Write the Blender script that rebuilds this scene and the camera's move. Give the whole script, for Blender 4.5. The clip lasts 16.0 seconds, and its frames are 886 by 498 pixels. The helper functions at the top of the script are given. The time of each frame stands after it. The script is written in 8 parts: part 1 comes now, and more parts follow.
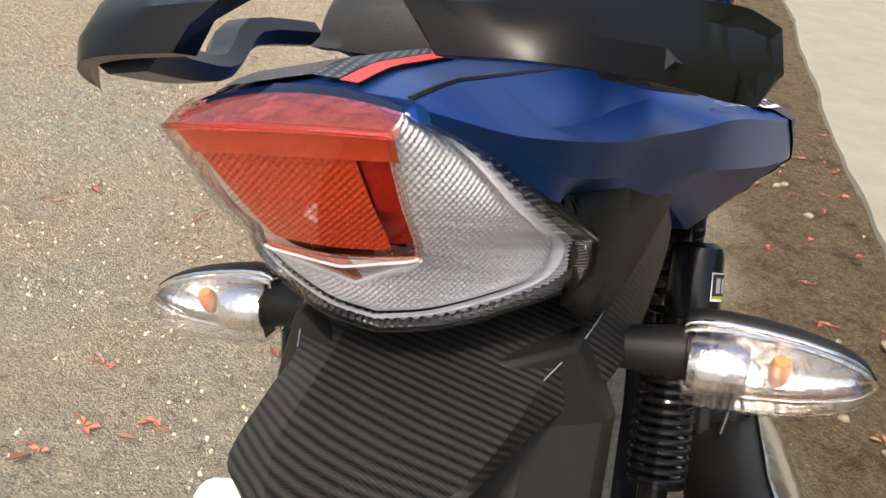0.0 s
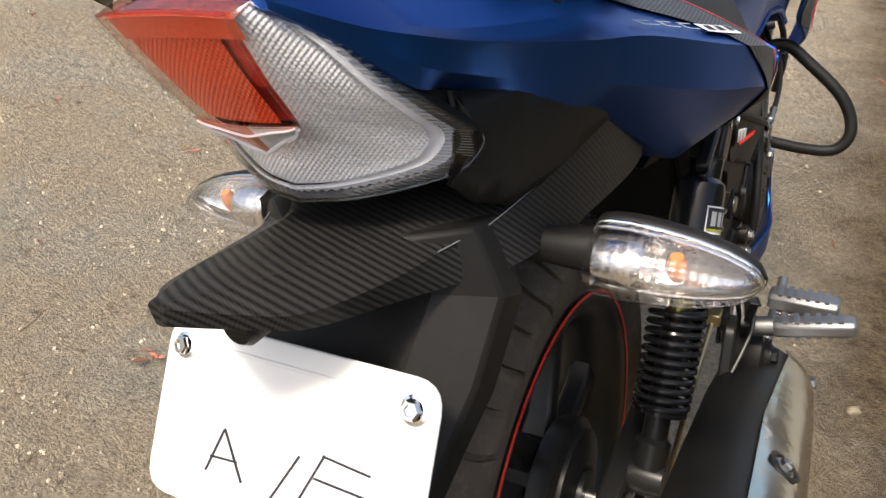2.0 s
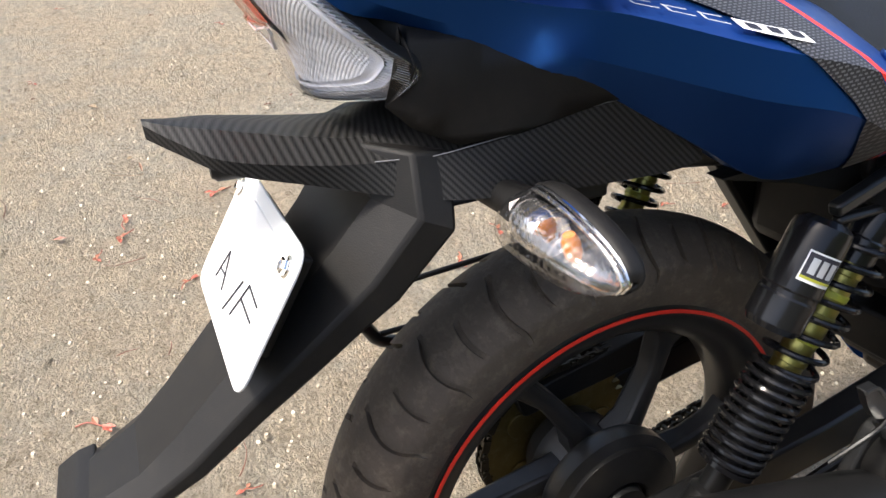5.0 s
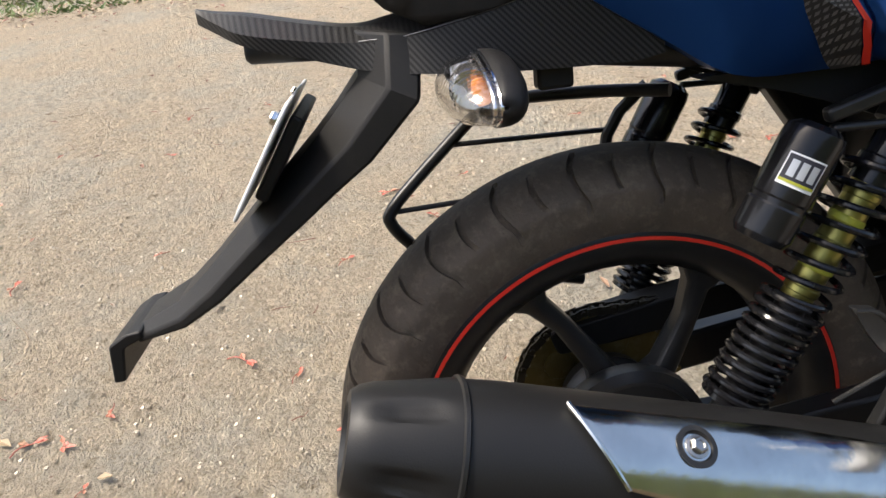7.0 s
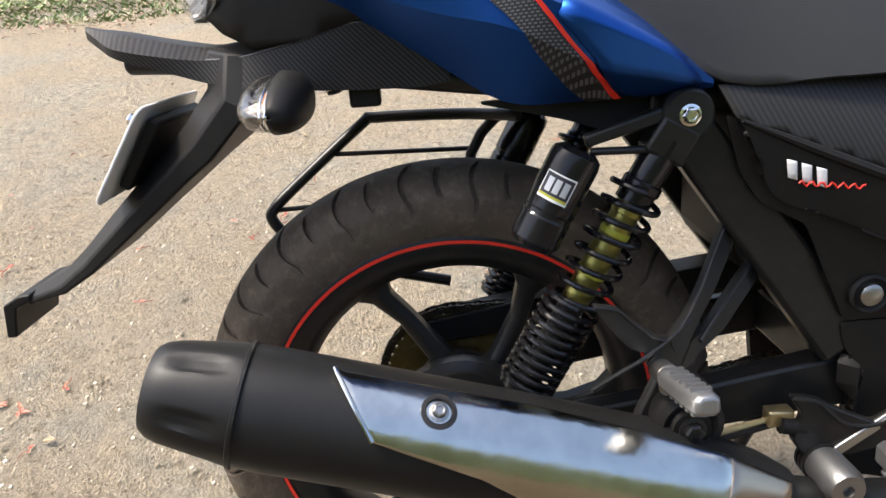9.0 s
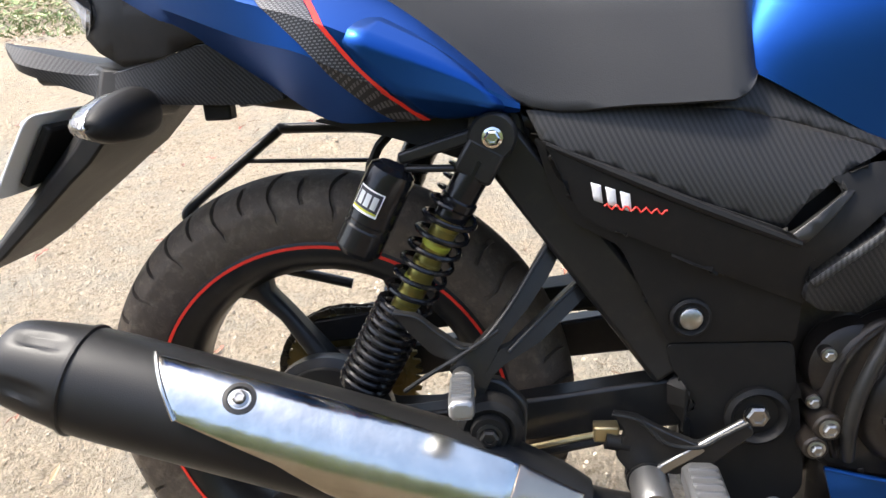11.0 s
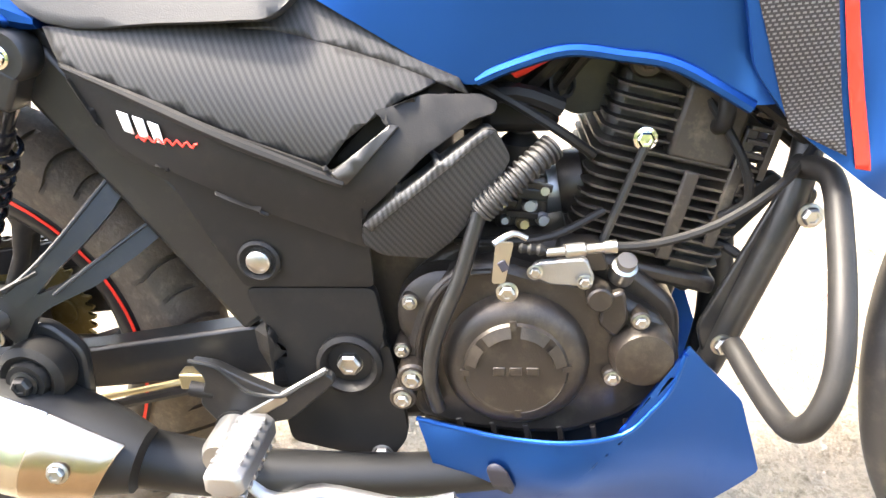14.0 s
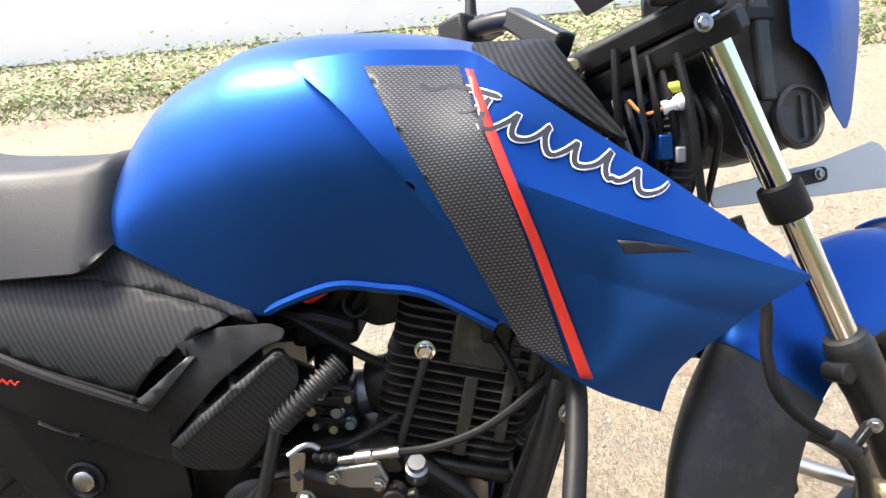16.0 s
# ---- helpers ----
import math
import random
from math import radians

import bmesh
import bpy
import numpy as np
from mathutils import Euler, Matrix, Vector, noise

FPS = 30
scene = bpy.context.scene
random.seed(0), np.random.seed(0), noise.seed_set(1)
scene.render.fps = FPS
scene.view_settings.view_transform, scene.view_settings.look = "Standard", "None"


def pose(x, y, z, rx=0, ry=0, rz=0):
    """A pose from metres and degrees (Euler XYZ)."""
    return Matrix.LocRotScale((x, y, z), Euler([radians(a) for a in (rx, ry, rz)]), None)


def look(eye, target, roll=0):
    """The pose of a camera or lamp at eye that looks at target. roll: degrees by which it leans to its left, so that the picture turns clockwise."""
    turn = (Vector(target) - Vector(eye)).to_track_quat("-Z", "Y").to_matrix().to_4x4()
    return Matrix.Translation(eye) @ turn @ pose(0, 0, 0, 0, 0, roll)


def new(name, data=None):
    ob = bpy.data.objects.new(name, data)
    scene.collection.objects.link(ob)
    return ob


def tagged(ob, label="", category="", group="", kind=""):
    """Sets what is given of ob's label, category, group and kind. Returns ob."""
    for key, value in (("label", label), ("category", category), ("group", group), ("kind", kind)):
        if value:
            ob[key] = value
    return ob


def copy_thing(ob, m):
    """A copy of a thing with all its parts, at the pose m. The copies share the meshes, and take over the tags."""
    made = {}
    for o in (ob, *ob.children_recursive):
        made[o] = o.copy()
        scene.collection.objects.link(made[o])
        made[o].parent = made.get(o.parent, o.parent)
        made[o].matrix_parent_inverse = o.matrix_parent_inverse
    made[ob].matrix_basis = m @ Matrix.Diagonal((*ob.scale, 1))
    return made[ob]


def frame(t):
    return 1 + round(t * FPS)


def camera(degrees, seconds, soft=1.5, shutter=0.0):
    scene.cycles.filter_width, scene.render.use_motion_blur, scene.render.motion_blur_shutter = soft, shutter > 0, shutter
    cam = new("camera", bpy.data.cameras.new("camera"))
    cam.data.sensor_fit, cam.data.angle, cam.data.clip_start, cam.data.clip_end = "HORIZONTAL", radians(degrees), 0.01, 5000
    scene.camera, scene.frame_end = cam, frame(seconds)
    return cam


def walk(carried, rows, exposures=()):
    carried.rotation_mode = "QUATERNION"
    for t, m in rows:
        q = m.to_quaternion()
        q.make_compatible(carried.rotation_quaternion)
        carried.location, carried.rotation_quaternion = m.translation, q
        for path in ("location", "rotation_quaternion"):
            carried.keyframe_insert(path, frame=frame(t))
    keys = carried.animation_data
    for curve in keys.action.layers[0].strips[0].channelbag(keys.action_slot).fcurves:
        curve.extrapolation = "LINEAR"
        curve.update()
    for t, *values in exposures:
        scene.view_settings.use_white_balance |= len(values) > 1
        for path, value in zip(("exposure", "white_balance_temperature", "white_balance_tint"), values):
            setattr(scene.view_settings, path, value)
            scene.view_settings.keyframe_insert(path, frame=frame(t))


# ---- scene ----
# Camera. The rows are given beside the upright motorcycle: x to its right, y ahead of the rear axle, z up.
LEAN = 11.0
BIKE = pose(0, 0, 0.006, 0, -LEAN, 0)  # the machine leans to its left on the side stand
cam = camera(63.0, 16.0, soft=1.5)
ROWS = [
    (0.0, 0.1159, -0.5002, 0.9675, 61.32, 3.74, 17.09),
    (0.5, 0.1394, -0.5138, 0.9649, 60.59, 4.35, 18.26),
    (1.0, 0.1744, -0.5219, 0.9613, 60.80, 5.36, 19.51),
    (1.5, 0.2132, -0.5286, 0.9592, 60.66, 6.26, 21.86),
    (2.0, 0.2636, -0.5298, 0.9454, 60.42, 6.90, 28.35),
    (2.5, 0.3209, -0.5326, 0.9423, 60.77, 5.30, 35.80),
    (3.0, 0.3782, -0.5331, 0.9379, 60.71, 5.00, 40.63),
    (5.5, 0.5572, -0.3208, 0.8894, 65.46, 3.96, 71.88),
    (6.0, 0.6033, -0.2962, 0.8463, 69.67, 3.35, 77.52),
    (6.5, 0.6456, -0.2507, 0.7958, 74.45, 3.38, 83.39),
    (7.0, 0.6847, -0.2092, 0.7726, 70.12, 6.63, 84.53),
    (7.5, 0.7321, -0.1529, 0.7640, 71.06, 6.61, 86.84),
    (8.0, 0.7807, -0.1001, 0.7586, 72.51, 5.02, 86.71),
    (10.5, 0.8264, 0.1711, 0.7640, 72.27, 3.65, 94.17),
    (11.0, 0.8458, 0.2542, 0.7622, 73.16, 3.59, 95.97),
    (11.5, 0.8442, 0.3211, 0.7796, 73.68, 3.69, 94.89),
    (12.0, 0.7941, 0.3626, 0.7578, 69.78, 2.12, 91.99),
    (12.5, 0.7399, 0.3972, 0.7302, 67.07, 2.77, 93.82),
    (13.0, 0.7234, 0.4725, 0.7327, 66.56, 2.35, 93.02),
    (13.5, 0.7264, 0.5634, 0.7346, 66.74, 1.96, 93.87),
    (14.0, 0.7491, 0.6507, 0.7355, 67.17, 2.11, 94.67),
    (14.5, 0.7873, 0.7253, 0.7499, 71.99, 2.59, 97.34),
    (15.0, 0.8087, 0.7839, 0.7742, 74.57, 3.53, 97.64),
    (15.5, 0.8116, 0.8328, 0.7869, 76.63, 4.27, 95.67),
    (16.0, 0.7965, 0.8575, 0.8188, 78.16, 5.06, 93.39),
]
EXPOSURES = [(0.0, 0.9, 7050, 10), (1.0, 0.88, 7000, 10), (1.5, 0.84, 7000, 10), (2.0, 0.68, 6950, 10), (3.0, 0.64, 6900, 10), (5.5, 1.3, 6500, 10), (6.0, 1.35, 6500, 10), (6.5, 1.4, 6500, 10), (7.0, 1.13, 6700, 10), (8.0, 1.12, 6700, 10), (10.5, 1.72, 6450, 10), (11.5, 2.0, 6400, 10), (12.0, 2.5, 6450, 10), (12.5, 2.72, 6750, 10), (13.0, 3.32, 6850, 10), (13.5, 3.5, 7000, 10), (14.0, 3.7, 6950, 10), (14.5, 3.65, 6850, 10), (15.0, 3.1, 6800, 10), (15.5, 2.6, 6700, 10), (16.0, 1.93, 6600, 10)]
walk(cam, [(t, BIKE @ pose(x, y, z, rx, ry, rz)) for t, x, y, z, rx, ry, rz in ROWS], EXPOSURES)

# World and sun: a bright, thinly clouded sky, soft shade under trees.
world = bpy.data.worlds.new("world")
scene.world = world
world.use_nodes = True
wn = world.node_tree.nodes
sky = wn.new("ShaderNodeTexSky")
sky.sky_type = "NISHITA"
sky.sun_disc = False
sky.sun_elevation, sky.sun_rotation = radians(60), radians(191)
sky.air_density, sky.dust_density = 1.0, 4.0
wn["Background"].inputs["Strength"].default_value = 0.15
world.node_tree.links.new(sky.outputs["Color"], wn["Background"].inputs["Color"])
sun_data = bpy.data.lights.new("sun", "SUN")
sun_data.energy, sun_data.angle, sun_data.color = 2.5, radians(10), (1.0, 0.95, 0.87)
sun = new("sun", sun_data)
sun.matrix_world = look((-0.45, -2.2, 4.0), (0, 0, 0))


# ---- materials ----
def material(name, color, rough=0.5, metal=0.0, var=0.25, scale=12.0, bump=0.0, bump_scale=200.0, coat=0.0, spec=0.5, dust=0.0, dust_color=(0.35, 0.29, 0.2), rough_var=0.1):
    """A painted, plastic or metal surface with mottling at two scales, fine relief and dust."""
    m = bpy.data.materials.new(name)
    m.use_nodes = True
    nt = m.node_tree
    n, ln = nt.nodes, nt.links
    b = n["Principled BSDF"]
    tc = n.new("ShaderNodeTexCoord")
    big = n.new("ShaderNodeTexNoise")
    big.inputs["Scale"].default_value, big.inputs["Detail"].default_value = scale, 6
    ln.new(tc.outputs["Object"], big.inputs["Vector"])
    ramp = n.new("ShaderNodeMixRGB")
    dark = [c * (1 - var) for c in color]
    ramp.inputs[1].default_value, ramp.inputs[2].default_value = (*dark, 1), (*[min(1, c * (1 + var)) for c in color], 1)
    ln.new(big.outputs["Fac"], ramp.inputs[0])
    out = ramp.outputs[0]
    if dust:
        spots = n.new("ShaderNodeTexNoise")
        spots.inputs["Scale"].default_value, spots.inputs["Detail"].default_value, spots.inputs["Roughness"].default_value = scale * 3.1, 8, 0.7
        ln.new(tc.outputs["Object"], spots.inputs["Vector"])
        mr = n.new("ShaderNodeMapRange")
        mr.inputs["From Min"].default_value, mr.inputs["From Max"].default_value, mr.inputs["To Max"].default_value = 0.5, 0.75, dust
        ln.new(spots.outputs["Fac"], mr.inputs["Value"])
        mix = n.new("ShaderNodeMixRGB")
        mix.inputs[2].default_value = (*dust_color, 1)
        ln.new(mr.outputs[0], mix.inputs[0])
        ln.new(out, mix.inputs[1])
        out = mix.outputs[0]
    ln.new(out, b.inputs["Base Color"])
    rr = n.new("ShaderNodeMapRange")
    rr.inputs["To Min"].default_value, rr.inputs["To Max"].default_value = max(0.02, rough - rough_var), min(1, rough + rough_var)
    ln.new(big.outputs["Fac"], rr.inputs["Value"])
    ln.new(rr.outputs[0], b.inputs["Roughness"])
    b.inputs["Metallic"].default_value = metal
    b.inputs["Specular IOR Level"].default_value = spec
    b.inputs["Coat Weight"].default_value = coat
    b.inputs["Coat Roughness"].default_value = 0.45
    if bump:
        fine = n.new("ShaderNodeTexNoise")
        fine.inputs["Scale"].default_value, fine.inputs["Detail"].default_value = bump_scale, 4
        ln.new(tc.outputs["Object"], fine.inputs["Vector"])
        bp = n.new("ShaderNodeBump")
        bp.inputs["Strength"].default_value, bp.inputs["Distance"].default_value = bump, 0.002
        ln.new(fine.outputs["Fac"], bp.inputs["Height"])
        ln.new(bp.outputs[0], b.inputs["Normal"])
    return m


def math_node(nt, op, a, b=None, c=None):
    nd = nt.nodes.new("ShaderNodeMath")
    nd.operation = op
    for k, v in enumerate((a, b, c)):
        if v is None:
            continue
        if isinstance(v, (int, float)):
            nd.inputs[k].default_value = v
        else:
            nt.links.new(v, nd.inputs[k])
    return nd.outputs[0]


def carbon(name, pitch=0.006, lo=(0.008, 0.008, 0.009), hi=(0.05, 0.05, 0.052), turn=0.0, spec=0.28):
    """Twill-woven carbon film: steps of short diagonal floats."""
    m = bpy.data.materials.new(name)
    m.use_nodes = True
    nt = m.node_tree
    n, ln = nt.nodes, nt.links
    b = n["Principled BSDF"]
    tc = n.new("ShaderNodeTexCoord")
    mp = n.new("ShaderNodeMapping")
    mp.inputs["Rotation"].default_value = (radians(turn), 0, 0)
    ln.new(tc.outputs["Object"], mp.inputs["Vector"])
    sep = n.new("ShaderNodeSeparateXYZ")
    ln.new(mp.outputs[0], sep.inputs[0])
    u = math_node(nt, "DIVIDE", math_node(nt, "ADD", sep.outputs["Y"], math_node(nt, "MULTIPLY", sep.outputs["X"], 0.15)), pitch)
    v = math_node(nt, "DIVIDE", math_node(nt, "ADD", sep.outputs["Z"], math_node(nt, "MULTIPLY", sep.outputs["X"], 0.25)), pitch)
    step = math_node(nt, "FRACT", math_node(nt, "MULTIPLY", math_node(nt, "ADD", math_node(nt, "FLOOR", math_node(nt, "MULTIPLY", u, 2.0)), math_node(nt, "MULTIPLY", v, 2.0)), 0.25))
    tri = math_node(nt, "ABSOLUTE", math_node(nt, "SUBTRACT", step, 0.5))
    mask = math_node(nt, "MULTIPLY", tri, 2.0)
    mix = n.new("ShaderNodeMixRGB")
    mix.inputs[1].default_value, mix.inputs[2].default_value = (*lo, 1), (*hi, 1)
    ln.new(mask, mix.inputs[0])
    ln.new(mix.outputs[0], b.inputs["Base Color"])
    b.inputs["Specular IOR Level"].default_value = spec
    dirt = n.new("ShaderNodeTexNoise")
    dirt.inputs["Scale"].default_value, dirt.inputs["Detail"].default_value = 9, 5
    ln.new(tc.outputs["Object"], dirt.inputs["Vector"])
    mr = n.new("ShaderNodeMapRange")
    mr.inputs["To Min"].default_value, mr.inputs["To Max"].default_value = 0.38, 0.56
    ln.new(dirt.outputs["Fac"], mr.inputs["Value"])
    ln.new(mr.outputs[0], b.inputs["Roughness"])
    bp = n.new("ShaderNodeBump")
    bp.inputs["Strength"].default_value, bp.inputs["Distance"].default_value = 0.3, 0.0005
    ln.new(mask, bp.inputs["Height"])
    ln.new(bp.outputs[0], b.inputs["Normal"])
    return m


def dotted(name, back, dot, pitch=0.0045):
    """A printed film with rows of small pale dashes."""
    m = bpy.data.materials.new(name)
    m.use_nodes = True
    nt = m.node_tree
    n, ln = nt.nodes, nt.links
    b = n["Principled BSDF"]
    tc = n.new("ShaderNodeTexCoord")
    sep = n.new("ShaderNodeSeparateXYZ")
    ln.new(tc.outputs["Object"], sep.inputs[0])
    v = math_node(nt, "DIVIDE", math_node(nt, "SUBTRACT", sep.outputs["Z"], math_node(nt, "MULTIPLY", math_node(nt, "ABSOLUTE", sep.outputs["X"]), 0.6)), pitch * 0.62)
    row = math_node(nt, "FLOOR", v)
    half = math_node(nt, "MULTIPLY", math_node(nt, "FRACT", math_node(nt, "MULTIPLY", row, 0.5)), 1.0)
    u = math_node(nt, "ADD", math_node(nt, "DIVIDE", math_node(nt, "ADD", sep.outputs["Y"], math_node(nt, "MULTIPLY", math_node(nt, "ABSOLUTE", sep.outputs["X"]), 0.2)), pitch), half)
    fu = math_node(nt, "ABSOLUTE", math_node(nt, "SUBTRACT", math_node(nt, "FRACT", u), 0.5))
    fv = math_node(nt, "ABSOLUTE", math_node(nt, "SUBTRACT", math_node(nt, "FRACT", v), 0.5))
    mask = math_node(nt, "MULTIPLY", math_node(nt, "LESS_THAN", fu, 0.3), math_node(nt, "LESS_THAN", fv, 0.24))
    mix = n.new("ShaderNodeMixRGB")
    mix.inputs[1].default_value, mix.inputs[2].default_value = (*back, 1), (*dot, 1)
    ln.new(mask, mix.inputs[0])
    ln.new(mix.outputs[0], b.inputs["Base Color"])
    b.inputs["Roughness"].default_value = 0.48
    bp = n.new("ShaderNodeBump")
    bp.inputs["Strength"].default_value, bp.inputs["Distance"].default_value = 0.25, 0.0004
    ln.new(mask, bp.inputs["Height"])
    ln.new(bp.outputs[0], b.inputs["Normal"])
    return m


def lens(name, color, rough=0.03, ribs=0.0, pitch=0.004, gloss=0.05):
    """Clear or tinted lamp plastic: lets light through, shines at grazing angles; a grid of prisms ripples its gloss."""
    m = bpy.data.materials.new(name)
    m.use_nodes = True
    nt = m.node_tree
    n, ln = nt.nodes, nt.links
    n.remove(n["Principled BSDF"])
    clear = n.new("ShaderNodeBsdfTransparent")
    clear.inputs["Color"].default_value = (*color, 1)
    shine = n.new("ShaderNodeBsdfGlossy")
    shine.inputs["Roughness"].default_value = rough
    lw = n.new("ShaderNodeLayerWeight")
    mix = n.new("ShaderNodeMixShader")
    ln.new(math_node(nt, "MULTIPLY_ADD", math_node(nt, "POWER", lw.outputs["Facing"], 3.0), 0.55, gloss), mix.inputs[0])
    ln.new(clear.outputs[0], mix.inputs[1])
    ln.new(shine.outputs[0], mix.inputs[2])
    ln.new(mix.outputs[0], n["Material Output"].inputs["Surface"])
    if ribs:
        tc = n.new("ShaderNodeTexCoord")
        sep = n.new("ShaderNodeSeparateXYZ")
        ln.new(tc.outputs["Object"], sep.inputs[0])
        s1 = math_node(nt, "SINE", math_node(nt, "MULTIPLY", sep.outputs["X"], 6.283 / pitch))
        s2 = math_node(nt, "SINE", math_node(nt, "MULTIPLY", math_node(nt, "ADD", sep.outputs["Z"], math_node(nt, "MULTIPLY", sep.outputs["Y"], 0.5)), 6.283 / pitch))
        bp = n.new("ShaderNodeBump")
        bp.inputs["Strength"].default_value, bp.inputs["Distance"].default_value = ribs, 0.0008
        ln.new(math_node(nt, "ADD", s1, s2), bp.inputs["Height"])
        ln.new(bp.outputs[0], shine.inputs["Normal"])
        ln.new(bp.outputs[0], lw.inputs["Normal"])
    return m


def prismed(name, color, metal, rough, pitch, strength, line=0.0):
    """A lamp's inner reflector with a pressed grid of facets."""
    m = material(name, color, rough, metal, var=0.08, scale=40)
    nt = m.node_tree
    n, ln = nt.nodes, nt.links
    tc = n.new("ShaderNodeTexCoord")
    sep = n.new("ShaderNodeSeparateXYZ")
    ln.new(tc.outputs["Object"], sep.inputs[0])
    s1 = math_node(nt, "SINE", math_node(nt, "MULTIPLY", math_node(nt, "ADD", sep.outputs["X"], math_node(nt, "MULTIPLY", sep.outputs["Y"], 0.6)), 6.283 / pitch))
    s2 = math_node(nt, "SINE", math_node(nt, "MULTIPLY", math_node(nt, "ADD", sep.outputs["Z"], math_node(nt, "MULTIPLY", sep.outputs["Y"], 0.3)), 6.283 / pitch))
    bp = n.new("ShaderNodeBump")
    bp.inputs["Strength"].default_value, bp.inputs["Distance"].default_value = strength, 0.001
    ln.new(math_node(nt, "MULTIPLY", s1, s2), bp.inputs["Height"])
    b = n["Principled BSDF"]
    ln.new(bp.outputs[0], b.inputs["Normal"])
    if line:
        # groove shade between the prisms is put into the base colour, strongest in clouded patches
        cloud = n.new("ShaderNodeTexNoise")
        cloud.inputs["Scale"].default_value, cloud.inputs["Detail"].default_value = 45, 4
        ln.new(tc.outputs["Object"], cloud.inputs["Vector"])
        groove = math_node(nt, "MAXIMUM", math_node(nt, "POWER", math_node(nt, "ABSOLUTE", s1), 6.0), math_node(nt, "POWER", math_node(nt, "ABSOLUTE", s2), 6.0))
        mix = n.new("ShaderNodeMixRGB")
        mix.inputs[1].default_value, mix.inputs[2].default_value = (*color, 1), (*[c * line for c in color], 1)
        ln.new(math_node(nt, "MULTIPLY", groove, math_node(nt, "MULTIPLY", cloud.outputs["Fac"], 1.2)), mix.inputs[0])
        ln.new(mix.outputs[0], b.inputs["Base Color"])
    return m


def ground_material():
    """Packed sandy soil with worn grey patches, grit and darker earth."""
    m = bpy.data.materials.new("packed_sandy_ground")
    m.use_nodes = True
    nt = m.node_tree
    n, ln = nt.nodes, nt.links
    b = n["Principled BSDF"]
    tc = n.new("ShaderNodeTexCoord")

    def noise_tex(scale, detail=6, rough=0.6):
        t = n.new("ShaderNodeTexNoise")
        t.inputs["Scale"].default_value, t.inputs["Detail"].default_value, t.inputs["Roughness"].default_value = scale, detail, rough
        ln.new(tc.outputs["Object"], t.inputs["Vector"])
        return t.outputs["Fac"]

    def blend(fac, a, c, lo=0.4, hi=0.6):
        mr = n.new("ShaderNodeMapRange")
        mr.inputs["From Min"].default_value, mr.inputs["From Max"].default_value = lo, hi
        ln.new(fac, mr.inputs["Value"])
        mix = n.new("ShaderNodeMixRGB")
        ln.new(mr.outputs[0], mix.inputs[0])
        for k, v in ((1, a), (2, c)):
            if isinstance(v, tuple):
                mix.inputs[k].default_value = (*v, 1)
            else:
                ln.new(v, mix.inputs[k])
        return mix.outputs[0]

    sand = blend(noise_tex(70, 10, 0.85), (0.4, 0.32, 0.22), (0.9, 0.76, 0.57), 0.34, 0.66)
    grey = blend(noise_tex(38, 8, 0.7), (0.44, 0.4, 0.32), (0.78, 0.7, 0.56), 0.35, 0.65)
    col = blend(noise_tex(1.4, 5, 0.6), sand, grey, 0.48, 0.62)
    col = blend(noise_tex(4.5, 6, 0.65), col, (0.25, 0.2, 0.14), 0.66, 0.9)
    col = blend(noise_tex(7.5, 6, 0.6), col, (0.55, 0.5, 0.4), 0.5, 0.78)
    col = blend(noise_tex(13, 8, 0.72), col, (0.78, 0.66, 0.48), 0.53, 0.74)
    col = blend(noise_tex(24, 8, 0.7), (0.32, 0.255, 0.17), col, 0.32, 0.42)
    col = blend(noise_tex(62, 7, 0.7), (0.4, 0.32, 0.22), col, 0.3, 0.4)
    grit = n.new("ShaderNodeTexVoronoi")
    grit.inputs["Scale"].default_value = 140
    ln.new(tc.outputs["Object"], grit.inputs["Vector"])
    col = blend(grit.outputs["Distance"], (0.7, 0.6, 0.44), col, 0.04, 0.22)
    cell = n.new("ShaderNodeTexVoronoi")
    cell.inputs["Scale"].default_value = 150
    ln.new(tc.outputs["Object"], cell.inputs["Vector"])
    pick = n.new("ShaderNodeSeparateColor")
    ln.new(cell.outputs["Color"], pick.inputs[0])
    speck = blend(pick.outputs[0], (0.62, 0.58, 0.5), (1.0, 1.0, 0.98), 0.05, 0.5)
    tint = n.new("ShaderNodeMixRGB")
    tint.blend_type = "MULTIPLY"
    tint.inputs[0].default_value = 0.5
    ln.new(col, tint.inputs[1])
    ln.new(speck, tint.inputs[2])
    col = tint.outputs[0]
    # darker trodden earth on the far side of the machine
    sep = n.new("ShaderNodeSeparateXYZ")
    ln.new(tc.outputs["Object"], sep.inputs[0])
    edge = math_node(nt, "ADD", sep.outputs["X"], math_node(nt, "MULTIPLY", math_node(nt, "SUBTRACT", noise_tex(3.0, 6, 0.7), 0.5), 0.7))
    soil = blend(noise_tex(60, 10, 0.8), (0.12, 0.082, 0.047), (0.38, 0.285, 0.165), 0.36, 0.66)
    soil = blend(noise_tex(8, 8, 0.7), soil, (0.1, 0.066, 0.036), 0.5, 0.68)
    soil = blend(noise_tex(21, 8, 0.75), soil, (0.44, 0.34, 0.21), 0.56, 0.72)
    col = blend(edge, col, soil, 0.12, 0.42)
    ln.new(col, b.inputs["Base Color"])
    b.inputs["Roughness"].default_value = 0.92
    b.inputs["Specular IOR Level"].default_value = 0.2
    h = math_node(nt, "ADD", math_node(nt, "MULTIPLY", noise_tex(110, 10, 0.8), 1.4), math_node(nt, "MULTIPLY", noise_tex(9, 4, 0.5), 1.5))
